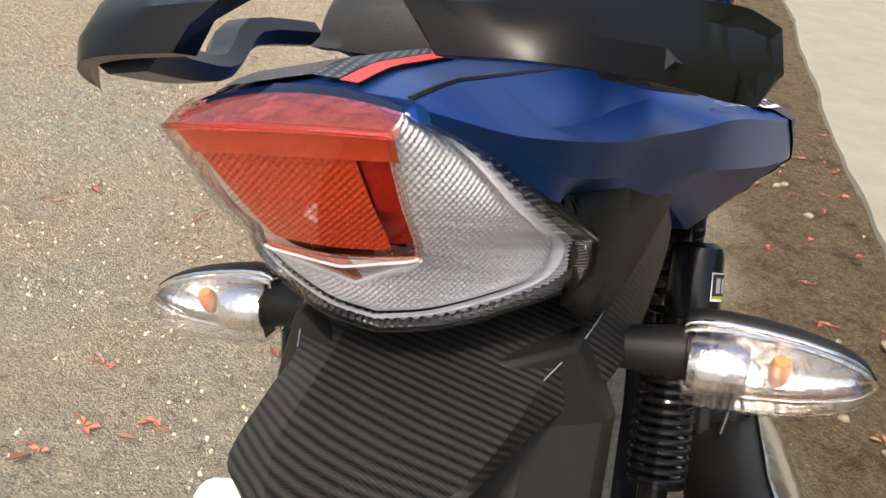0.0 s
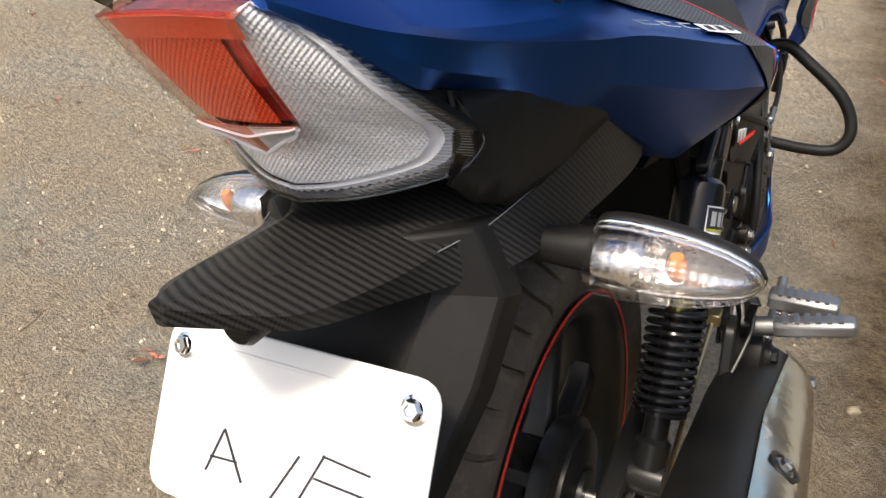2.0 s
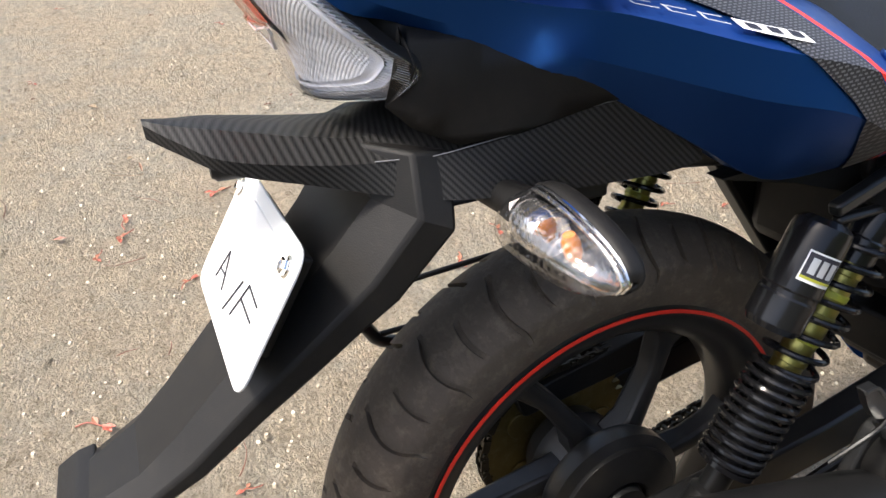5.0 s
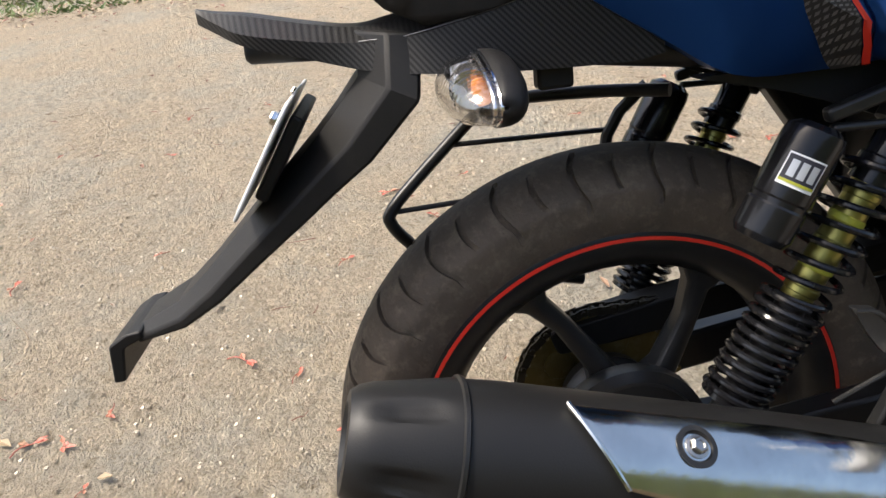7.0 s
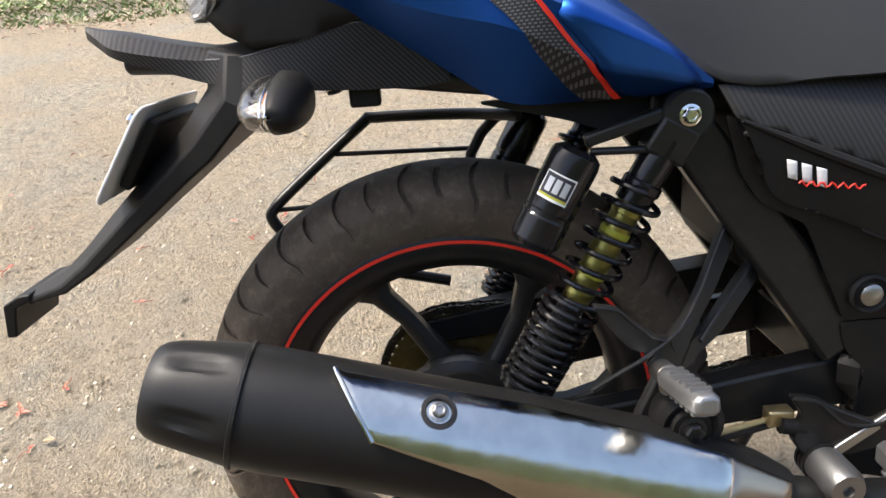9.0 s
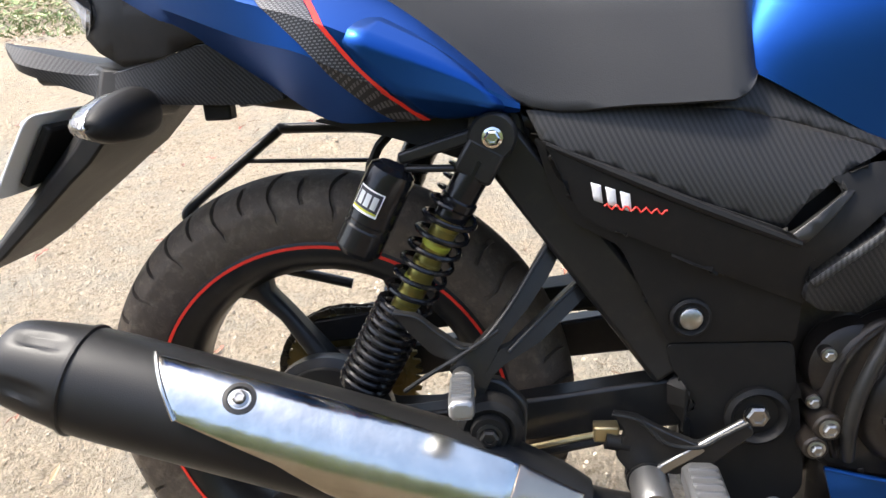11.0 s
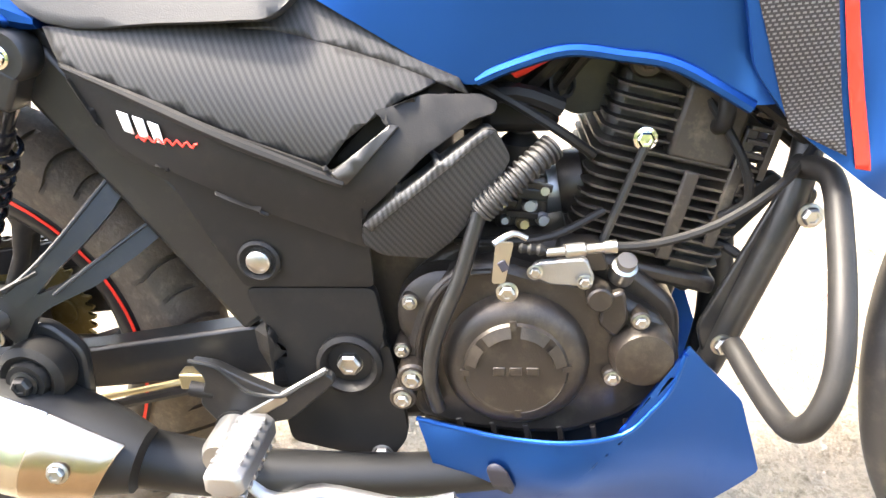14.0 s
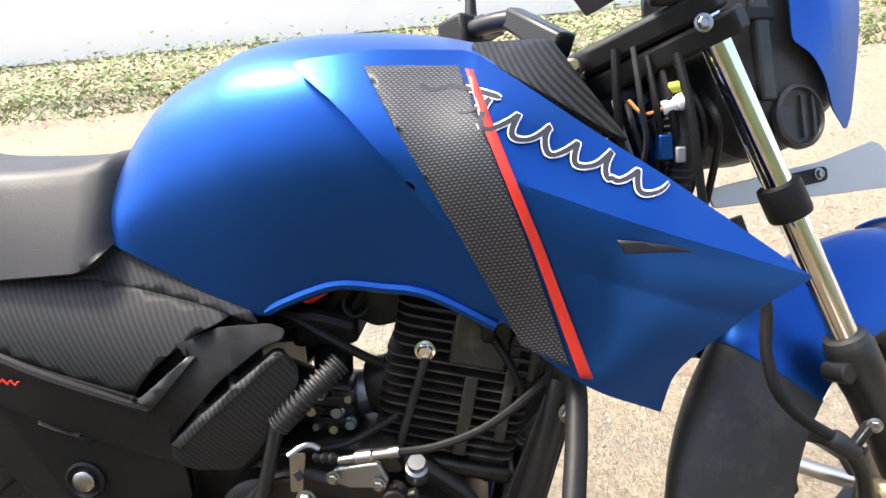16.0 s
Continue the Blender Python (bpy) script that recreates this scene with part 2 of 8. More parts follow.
    h = math_node(nt, "ADD", h, math_node(nt, "MULTIPLY", noise_tex(420, 6, 0.8), 0.35))
    h = math_node(nt, "ADD", h, math_node(nt, "MULTIPLY", noise_tex(36, 9, 0.75), 2.4))
    crumb = n.new("ShaderNodeTexVoronoi")
    crumb.inputs["Scale"].default_value, crumb.inputs["Randomness"].default_value = 190, 1.0
    ln.new(tc.outputs["Object"], crumb.inputs["Vector"])
    h = math_node(nt, "SUBTRACT", h, math_node(nt, "MULTIPLY", crumb.outputs["Distance"], 0.6))
    bp = n.new("ShaderNodeBump")
    bp.inputs["Strength"].default_value, bp.inputs["Distance"].default_value = 1.0, 0.024
    ln.new(h, bp.inputs["Height"])
    ln.new(bp.outputs[0], b.inputs["Normal"])
    return m


def leafy(name, colors):
    m = bpy.data.materials.new(name)
    m.use_nodes = True
    nt = m.node_tree
    n, ln = nt.nodes, nt.links
    b = n["Principled BSDF"]
    geo = n.new("ShaderNodeNewGeometry")
    ramp = n.new("ShaderNodeValToRGB")
    ramp.color_ramp.elements[0].color = (*colors[0], 1)
    ramp.color_ramp.elements[1].color = (*colors[-1], 1)
    for k, c in enumerate(colors[1:-1], 1):
        ramp.color_ramp.elements.new(k / (len(colors) - 1)).color = (*c, 1)
    ln.new(geo.outputs["Random Per Island"], ramp.inputs[0])
    ln.new(ramp.outputs[0], b.inputs["Base Color"])
    b.inputs["Roughness"].default_value = 0.55
    b.inputs["Subsurface Weight"].default_value = 0.0
    return m


BLUE = material("satin_blue_paint", (0.006, 0.073, 0.325), 0.34, 0.85, var=0.06, scale=5, coat=0.15, rough_var=0.04)
BLACK = material("matte_black_plastic", (0.0105, 0.01, 0.0095), 0.52, spec=0.24, var=0.15, bump=0.12, bump_scale=900, dust=0.02)
BLACK_CAST = material("black_painted_metal", (0.013, 0.013, 0.013), 0.36, var=0.2, bump=0.02, bump_scale=900, dust=0.04, spec=0.38)
GLOSS_BLACK = material("gloss_black_metal", (0.009, 0.009, 0.01), 0.18, spec=0.35, var=0.1, rough_var=0.06)
ENGINE = material("dark_bronze_engine_paint", (0.027, 0.022, 0.018), 0.4, 0.35, var=0.2, bump=0.12, bump_scale=500, dust=0.1)
FIN = material("dusty_engine_fins", (0.036, 0.03, 0.024), 0.5, 0.2, var=0.3, bump=0.2, bump_scale=300, dust=0.3)
MUFFLER = material("heatproof_black_paint", (0.011, 0.011, 0.011), 0.45, spec=0.3, var=0.2, bump=0.1, bump_scale=700)
TYRE = material("dusty_tyre_rubber", (0.092, 0.072, 0.053), 0.7, var=0.45, scale=22, bump=0.6, bump_scale=160, dust=0.7, dust_color=(0.2, 0.16, 0.11), spec=0.3)
RUBBER = material("black_rubber", (0.02, 0.019, 0.018), 0.6, var=0.2, bump=0.15, bump_scale=400, dust=0.08)
SEAT = material("black_vinyl", (0.026, 0.026, 0.026), 0.5, spec=0.3, var=0.12, bump=0.16, bump_scale=800)
CHROME = material("chrome", (0.85, 0.85, 0.84), 0.1, 1.0, var=0.04, rough_var=0.05)
STEEL = material("bright_steel", (0.4, 0.39, 0.37), 0.36, 1.0, var=0.1, dust=0.05)
ALU = material("cast_aluminium", (0.32, 0.32, 0.32), 0.42, 0.9, var=0.15, bump=0.15, bump_scale=400)
BRUSHED = material("polished_shield_metal", (0.64, 0.64, 0.6), 0.2, 1.0, var=0.3, scale=22, rough_var=0.16, dust=0.08, bump=0.5, bump_scale=30)
TINTED = material("heat_tinted_steel", (0.42, 0.34, 0.26), 0.24, 1.0, var=0.3, scale=16, rough_var=0.1, bump=0.12, bump_scale=30)
GOLD = material("gold_anodised_metal", (0.3, 0.27, 0.08), 0.32, 0.9, var=0.15)
BRASS = material("brass_zinc", (0.55, 0.45, 0.25), 0.35, 0.9, var=0.2)
CHAIN = material("oily_chain_steel", (0.06, 0.05, 0.035), 0.45, 0.7, var=0.4, scale=60)
CHAIN_GOLD = material("dirty_gold_plate", (0.16, 0.12, 0.04), 0.45, 0.7, var=0.5, scale=25, dust=0.3)
RED = material("red_film", (0.72, 0.035, 0.02), 0.4, var=0.08)
RED_RUBBER = material("red_cap", (0.5, 0.03, 0.02), 0.5)
WHITE = material("white_plate_paint", (0.82, 0.82, 0.8), 0.45, var=0.02, bump=0.05)
WHITE_INK = material("white_film", (0.8, 0.8, 0.8), 0.45, var=0.02)
SILVER_INK = material("silver_film", (0.5, 0.52, 0.54), 0.4, 0.3, var=0.03)
INK = material("dark_marker_ink", (0.02, 0.02, 0.03), 0.6, var=0.05)
GREY = material("grey_plastic", (0.2, 0.2, 0.21), 0.5, var=0.05)
YELLOW = material("yellow_film", (0.4, 0.4, 0.04), 0.45, var=0.05)
ORANGE = material("orange_bulb", (0.7, 0.26, 0.06), 0.3, var=0.05)
CARBON = carbon("carbon_weave_film", 0.0027, (0.002, 0.002, 0.002), (0.036, 0.035, 0.034), spec=0.18)
WEAVE_HIGHLIGHT = carbon("weave_edge_highlight", 0.0034, (0.03, 0.03, 0.03), (0.1, 0.1, 0.1), 40)
CARBON_B = carbon("carbon_weave_film_grey", 0.0034, (0.011, 0.011, 0.011), (0.032, 0.031, 0.03), 14)
DOTS = dotted("dotted_dark_film", (0.014, 0.014, 0.016), (0.12, 0.12, 0.125))
LENS_RED = lens("red_lamp_lens", (1.0, 0.72, 0.62), 0.05)
LENS_PINK = lens("pink_lamp_lens", (0.95, 0.6, 0.55), 0.06)
LENS_CLEAR = lens("clear_lamp_lens", (0.98, 0.98, 0.985), 0.05, 0.3, 0.006)
LENS_PLAIN = lens("clear_plain_lens", (0.97, 0.97, 0.97), 0.02)
LENS_RIB = lens("clear_ribbed_lens", (0.98, 0.97, 0.96), 0.06, 0.15, 0.006, 0.16)
RED_GRID = prismed("red_reflector_grid", (1.0, 0.17, 0.065), 0.0, 0.4, 0.0034, 0.55)
RED_GRID.node_tree.nodes["Principled BSDF"].inputs["Specular IOR Level"].default_value = 0.15
RED_BAND = material("bright_red_plastic", (1.0, 0.17, 0.075), 0.25, var=0.2, scale=60, bump=0.5, bump_scale=160)
# darker copy of the lamp red that carries the shade of its recess
RED_SHADED = material("shaded_red_plastic", (0.62, 0.035, 0.015), 0.25, var=0.2, scale=40)
TRIM_RED = material("red_silver_trim", (0.5, 0.2, 0.17), 0.22, 0.7, var=0.6, scale=120, bump=0.8, bump_scale=160)
CHROME_TIP = material("faceted_chrome", (0.98, 0.94, 0.9), 0.14, 0.35, var=0.4, scale=110, bump=0.6, bump_scale=120)
TIP_RED = material("painted_red_reflection", (0.8, 0.26, 0.18), 0.16, 0.5, var=0.6, scale=110, bump=0.6, bump_scale=120)
PALE_BAND = material("frosted_pale_plastic", (0.8, 0.8, 0.83), 0.3, var=0.06, scale=60)
CLEAR_GRID = prismed("pale_reflector_grid", (0.97, 0.97, 0.98), 0.0, 0.35, 0.0034, 0.5, 0.72)
TOOTH = material("dark_lamp_teeth", (0.42, 0.42, 0.43), 0.22, 0.6, var=0.3, scale=60)
REFLECT = material("lamp_reflector", (0.8, 0.78, 0.76), 0.14, 0.95, var=0.1, scale=60, bump=0.7, bump_scale=100)
GROUND = ground_material()
CONCRETE = material("worn_concrete", (0.24, 0.22, 0.18), 0.9, var=0.25, scale=6, bump=0.5, bump_scale=90, dust=0.3)
WALL_E = material("unseen_grey_wall", (0.22, 0.2, 0.17), 0.9, var=0.2, scale=1.5, bump=0.3, bump_scale=40)
PLASTER = material("cream_wall_plaster", (0.9, 0.88, 0.8), 0.85, var=0.06, scale=2, bump=0.3, bump_scale=60)
LEAF = leafy("hedge_leaf", [(0.08, 0.14, 0.03), (0.14, 0.22, 0.05), (0.22, 0.28, 0.1), (0.3, 0.26, 0.12)])
GRASS = leafy("grass_blade", [(0.08, 0.13, 0.03), (0.14, 0.2, 0.05), (0.26, 0.25, 0.1)])
PETAL = leafy("fallen_petal", [(0.42, 0.06, 0.04), (0.5, 0.14, 0.09), (0.3, 0.07, 0.04), (0.36, 0.16, 0.09)])
DRY = leafy("dry_leaf_and_twig", [(0.13, 0.06, 0.03), (0.24, 0.1, 0.06), (0.2, 0.14, 0.07), (0.3, 0.22, 0.12)])
STONE = leafy("pale_grit", [(0.34, 0.28, 0.2), (0.52, 0.44, 0.33), (0.66, 0.57, 0.44)])
PEBBLE = material("pale_stone", (0.28, 0.235, 0.165), 0.9, var=0.3, scale=1.5, bump=0.4, bump_scale=20)
GREY_PLATE = material("satin_silver_plate", (0.5, 0.5, 0.5), 0.4, 0.3, var=0.06)
SHELL = material("dusty_dark_plastic", (0.028, 0.026, 0.024), 0.48, var=0.2, bump=0.1, bump_scale=300, dust=0.1)
RAIL = material("semi_gloss_black_casting", (0.006, 0.006, 0.006), 0.3, var=0.15, rough_var=0.06, spec=0.14)


# ---- building helpers ----
def part(name, bm, mat, parent=None, label="", smooth=40, bevel=0.0, solid=0.0, sub=0, offset=-1.0):
    """Link a bmesh as one mesh object under a thing or a part."""
    if solid and bm.verts.layers.int.get("panel") and name in ("tank_shroud", "belly_fairing", "headlamp_fairing"):
        # a curved panel gets its thickness straight through
        inner = sum(v.co.x for v in bm.verts) < 0
        geo = bmesh.ops.extrude_face_region(bm, geom=bm.faces[:])["geom"]
        step = solid * (1 if offset > 0 else -1) * (-1 if inner else 1)
        for v in geo:
            if isinstance(v, bmesh.types.BMVert):
                v.co.x += step
        solid = 0.0
    bmesh.ops.recalc_face_normals(bm, faces=bm.faces[:])
    me = bpy.data.meshes.new(name)
    bm.to_mesh(me)
    bm.free()
    me.materials.append(mat)
    if smooth:
        me.shade_smooth()
        me.set_sharp_from_angle(angle=radians(smooth))
    ob = new(name, me)
    ob.parent = parent
    if solid:
        md = ob.modifiers.new("solid", "SOLIDIFY")
        md.thickness, md.offset = solid, offset
    if bevel:
        md = ob.modifiers.new("bevel", "BEVEL")
        md.width, md.segments, md.limit_method, md.angle_limit = bevel, 2, "ANGLE", radians(35)
        md.harden_normals = False
    if sub:
        md = ob.modifiers.new("sub", "SUBSURF")
        md.levels = md.render_levels = sub
    if label:
        tagged(ob, label)
    return ob


def spline(pts, n=6, closed=False):
    """Catmull-Rom curve through the points, n steps a span."""
    P = [Vector(p) for p in pts]
    k = len(P)
    out = []
    for i in range(k if closed else k - 1):
        a, b, c, d = (P[(i + j) % k] if closed else P[min(max(i + j, 0), k - 1)] for j in (-1, 0, 1, 2))
        for s in range(n):
            t = s / n
            out.append(0.5 * (2 * b + (c - a) * t + (2 * a - 5 * b + 4 * c - d) * t * t + (3 * b - a - 3 * c + d) * t ** 3))
    if not closed:
        out.append(P[-1])
    return out


def skin(rings, closed_ring=True, cap=True, bm=None):
    """Quads between successive rings of equal length."""
    bm = bm or bmesh.new()
    V = [[bm.verts.new(p) for p in r] for r in rings]
    m = len(rings[0])
    for a, b in zip(V, V[1:]):
        for i in range(m if closed_ring else m - 1):
            j = (i + 1) % m
            try:
                bm.faces.new((a[i], a[j], b[j], b[i]))
            except ValueError:
                pass
    if cap and closed_ring:
        bm.faces.new(V[0][::-1])
        bm.faces.new(V[-1])
    return bm


def tube(pts, r, n=10, curve=0, bm=None, flat=1.0, cap=True):
    """A round bar along the points; r may be a list; flat squashes it across."""
    P = spline(pts, curve) if curve else [Vector(p) for p in pts]
    R = [r] * len(P) if isinstance(r, (int, float)) else [float(v) for v in np.interp(np.linspace(0, 1, len(P)), np.linspace(0, 1, len(r)), r)]
    rings = []
    side = None
    for i, p in enumerate(P):
        d = (P[min(i + 1, len(P) - 1)] - P[max(i - 1, 0)]).normalized()
        if side is None:
            side = d.cross(Vector((0, 0, 1)) if abs(d.z) < 0.9 else Vector((1, 0, 0))).normalized()
        side = (side - d * side.dot(d)).normalized()
        up = d.cross(side)
        rings.append([p + R[i] * (math.cos(a) * side + flat * math.sin(a) * up) for a in (2 * math.pi * k / n for k in range(n))])
    return skin(rings, cap=cap, bm=bm)


def axis_matrix(at, way):
    """Local z along way, at a place."""
    q = Vector(way).to_track_quat("Z", "Y")
    return Matrix.LocRotScale(at, q, None)


def lathe(profile, at=(0, 0, 0), way=(0, 0, 1), n=48, bm=None, start=0.0, arc=360.0, cap=False):
    """Turn (radius, height) pairs round an axis."""
    m = axis_matrix(at, way)
    full = abs(arc) > 359.9
    steps = n if full else n + 1
    rings = []
    for r, h in profile:
        rings.append([m @ Vector((r * math.cos(a), r * math.sin(a), h)) for a in (radians(start + arc * k / n) for k in range(steps))])
    bm = skin(rings, closed_ring=full, cap=False, bm=bm)
    bmesh.ops.remove_doubles(bm, verts=bm.verts[:], dist=1e-6)
    return bm


def disc(r, h0, h1, at, way, n=32, bm=None, chamfer=0.15):
    """A short cylinder with chamfered rims."""
    c = min(r, abs(h1 - h0)) * chamfer
    s = 1 if h1 > h0 else -1
    return lathe([(0, h0), (r, h0), (r, h1 - s * c), (r - c, h1), (0, h1)], at, way, n, bm)


def bolt(at, way=(1, 0, 0), r=0.006, parent=None, name="bolt", mat=None, washer=True, label=""):
    """A hexagon bolt on a round washer."""
    bm = lathe([(0, 0), (r * 1.35, 0), (r * 1.35, r * 0.2), (r, r * 0.3)], at, way, 20) if washer else bmesh.new()
    lathe([(r, r * 0.1), (r, r * 0.8), (r * 0.8, r), (r * 0.55, r), (r * 0.5, r * 0.8), (0, r * 0.8)], at, way, 6, bm)
    return part(name, bm, mat or STEEL, parent, label, smooth=25)


def box(lo, hi, bm=None, m=None):
    bm = bm or bmesh.new()
    c = [(lo[k] + hi[k]) / 2 for k in range(3)]
    s = [abs(hi[k] - lo[k]) for k in range(3)]
    mat = Matrix.Translation(c) @ Matrix.Diagonal((*s, 1))
    bmesh.ops.create_cube(bm, size=1, matrix=(m @ mat) if m else mat)
    return bm


def beam(a, b, w, h, bm=None, up=(1, 0, 0), w2=None, h2=None):
    """A tapered bar from a to b: w along up, h across."""
    a, b = Vector(a), Vector(b)
    d = (b - a).normalized()
    u = (Vector(up) - d * Vector(up).dot(d)).normalized()
    v = d.cross(u)
    rings = []
    for p, ww, hh in ((a, w, h), (b, w2 or w, h2 or h)):
        rings.append([p + u * (ww / 2) * i + v * (hh / 2) * j for i, j in ((-1, -1), (1, -1), (1, 1), (-1, 1))])
    return skin(rings, bm=bm)


def rounded(outline, r=0.01, n=4):
    """An outline in (y, z) with its corners rounded; a third number is a corner's own radius."""
    P = [Vector(p[:2]) for p in outline]
    rr = [p[2] if len(p) > 2 else r for p in outline]
    out = []
    for i, p in enumerate(P):
        a, b = P[i - 1], P[(i + 1) % len(P)]
        d1, d2 = a - p, b - p
        k = min(rr[i], d1.length * 0.45, d2.length * 0.45)
        if k < 1e-4:
            out.append(p)
            continue
        s, e = p + d1.normalized() * k, p + d2.normalized() * k
        for t in range(n + 1):
            u = t / n
            out.append(s * (1 - u) ** 2 + p * 2 * u * (1 - u) + e * u * u)
    return out


def bulge(points):
    """x as a smooth function of (y, z) through (y, z, x) design points."""
    A = np.array(points, float)
    P, x = A[:, :2], A[:, 2]

    def k(d):
        return np.where(d > 1e-9, d * d * np.log(np.maximum(d, 1e-9)), 0)

    n = len(P)
    D = np.linalg.norm(P[:, None] - P[None], axis=2)
    M = np.zeros((n + 3, n + 3))
    M[:n, :n] = k(D) + np.eye(n) * 1e-4
    M[:n, n:] = np.c_[np.ones(n), P]
    M[n:, :n] = M[:n, n:].T
    w = np.linalg.solve(M, np.r_[x, 0, 0, 0])

    def f(y, z):
        d = np.hypot(P[:, 0] - y, P[:, 1] - z)
        return float(k(d) @ w[:n] + w[n] + w[n + 1] * y + w[n + 2] * z)

    return f


def sheet(outline, f, lift=0.0, step=0.02, holes=()):
    """A curved panel: an outline in (y, z), cut fine, with x = f(y, z) + lift."""
    bm = bmesh.new()
    bm.verts.layers.int.new("panel")
    face = bm.faces.new([bm.verts.new((0, p[0], p[1])) for p in outline])
    bmesh.ops.triangulate(bm, faces=[face], ngon_method="EAR_CLIP")
    ys, zs = [p[0] for p in outline], [p[1] for p in outline]
    for lo, hi, co, no in ((min(ys), max(ys), 1, (0, 1, 0)), (min(zs), max(zs), 2, (0, 0, 1))):
        for t in np.arange(lo + step, hi, step):
            at = [0, 0, 0]
            at[co] = t
            bmesh.ops.bisect_plane(bm, geom=bm.verts[:] + bm.edges[:] + bm.faces[:], plane_co=at, plane_no=no, dist=1e-6)
    bmesh.ops.remove_doubles(bm, verts=bm.verts[:], dist=1e-5)
    for v in bm.verts:
        v.co.x = f(v.co.y, v.co.z) + lift
    return bm


def plate(outline, x0, x1, bm=None):
    """A flat plate between two x, cut to an outline in (y, z)."""
    bm = bm or bmesh.new()
    a = [bm.verts.new((x0, p[0], p[1])) for p in outline]
    b = [bm.verts.new((x1, p[0], p[1])) for p in outline]
    bm.faces.new(a)
    bm.faces.new(b[::-1])
    for i in range(len(a)):
        j = (i + 1) % len(a)
        bm.faces.new((a[i], a[j], b[j], b[i]))
    return bm


def body(sections, across=3, along=4, cap=True):
    """A symmetric body from right-hand profiles, top to bottom: sections (y, [(x, z), ...])."""
    halves = [[Vector((x, y, z)) for x, z in prof] for y, prof in sections]
    halves = [spline(h, across) for h in halves]
    cols = [spline([h[i] for h in halves], along) for i in range(len(halves[0]))]
    rings = []
    for r in range(len(cols[0])):
        right = [c[r] for c in cols]
        left = [Vector((-p.x, p.y, p.z)) for p in right[::-1]]
        if right[0].x < 1e-5:
            left = left[:-1]
        if right[-1].x < 1e-5:
            left = left[1:]
        rings.append(right + left)
    return skin(rings, cap=cap)


def mirrored(bm):
    """The same mesh on the other side."""
    c = bm.copy()
    for v in c.verts:
        v.co.x = -v.co.x
    bmesh.ops.reverse_faces(c, faces=c.faces[:])
    return c


def moved(bm, m):
    bmesh.ops.transform(bm, matrix=m, verts=bm.verts[:])
    return bm


def coil(a, b, r, wire, turns, n=14, bm=None, seg=8, squeeze=None):
    """A coil spring from a to b; squeeze(t) remaps the height."""
    a, b = Vector(a), Vector(b)
    m = axis_matrix(a, b - a)
    length = (b - a).length
    pts = []
    steps = int(turns * n)
    for i in range(steps + 1):
        t = i / steps
        h = length * (squeeze(t) if squeeze else t)
        ang = 2 * math.pi * turns * t
        pts.append(m @ Vector((r * math.cos(ang), r * math.sin(ang), h)))
    return tube(pts, wire, seg, bm=bm)


# ---- the setting ----
def ground_z(x, y):
    """Height of the trodden soil: slow dips, lumps and crumbs."""
    z = 0.012 * noise.noise((x * 1.3, y * 1.3, 0)) + 0.006 * noise.noise((x * 6, y * 6, 3))
    if max(abs(x), abs(y)) < 3.6:
        z += 0.007 * noise.noise((x * 15, y * 15, 8)) + 0.007 * noise.noise((x * 32, y * 32, 5))
    return z - 0.006


def build_ground():
    bm = bmesh.new()
    # fine close to the motorcycle, coarse towards the horizon
    ticks = sorted({round(v, 3) for v in list(np.arange(-2.6, 1.2, 0.022)) + list(np.arange(-3.6, 3.61, 0.06)) + list(np.arange(-8, 8.1, 0.5)) + [-600, -250, -100, -40, -16, 16, 40, 100, 250, 600]})
    grid = []
    for x in ticks:
        row = []
        for y in ticks:
            z = 0.0
            if max(abs(x), abs(y)) < 9:
                z = ground_z(x, y)
            row.append(bm.verts.new((x, y, z)))
        grid.append(row)
    for i in range(len(ticks) - 1):
        for j in range(len(ticks) - 1):
            bm.faces.new((grid[i][j], grid[i + 1][j], grid[i + 1][j + 1], grid[i][j + 1]))
    ob = part("ground", bm, GROUND)
    return tagged(ob, "packed sandy yard with worn grey patches and grit", "ground", kind="structure")


def build_wall():
    bm = box((-9.4, -40, 0), (-9.15, 40, 2.6))
    box((-9.45, -40, 2.6), (-9.1, 40, 2.68), bm)
    ob = part("wall_west", bm, PLASTER, bevel=0.01)
    tagged(ob, "cream plastered boundary wall behind the hedge", "wall", kind="structure")
    # unseen wall, added to cut sky light on the machine's right side
    bm = box((6.6, -30, 0), (6.85, 30, 3.5))
    ob = part("wall_east", bm, WALL_E, bevel=0.01)
    tagged(ob, "unseen plain wall added to dim light from the right", "wall", kind="structure")


def leaf_shape(bm, at, way, up, length, width):
    """One folded leaf blade of four triangles."""
    d, u = Vector(way).normalized(), Vector(up)
    s = d.cross(u).normalized() * width / 2
    u = s.cross(d).normalized() * width * 0.2
    a = Vector(at)
    v = [bm.verts.new(p) for p in (a, a + d * length * 0.5 + s + u, a + d * length, a + d * length * 0.5 - s + u, a + d * length * 0.5)]
    bm.faces.new((v[0], v[1], v[4]))
    bm.faces.new((v[1], v[2], v[4]))
    bm.faces.new((v[2], v[3], v[4]))
    bm.faces.new((v[3], v[0], v[4]))


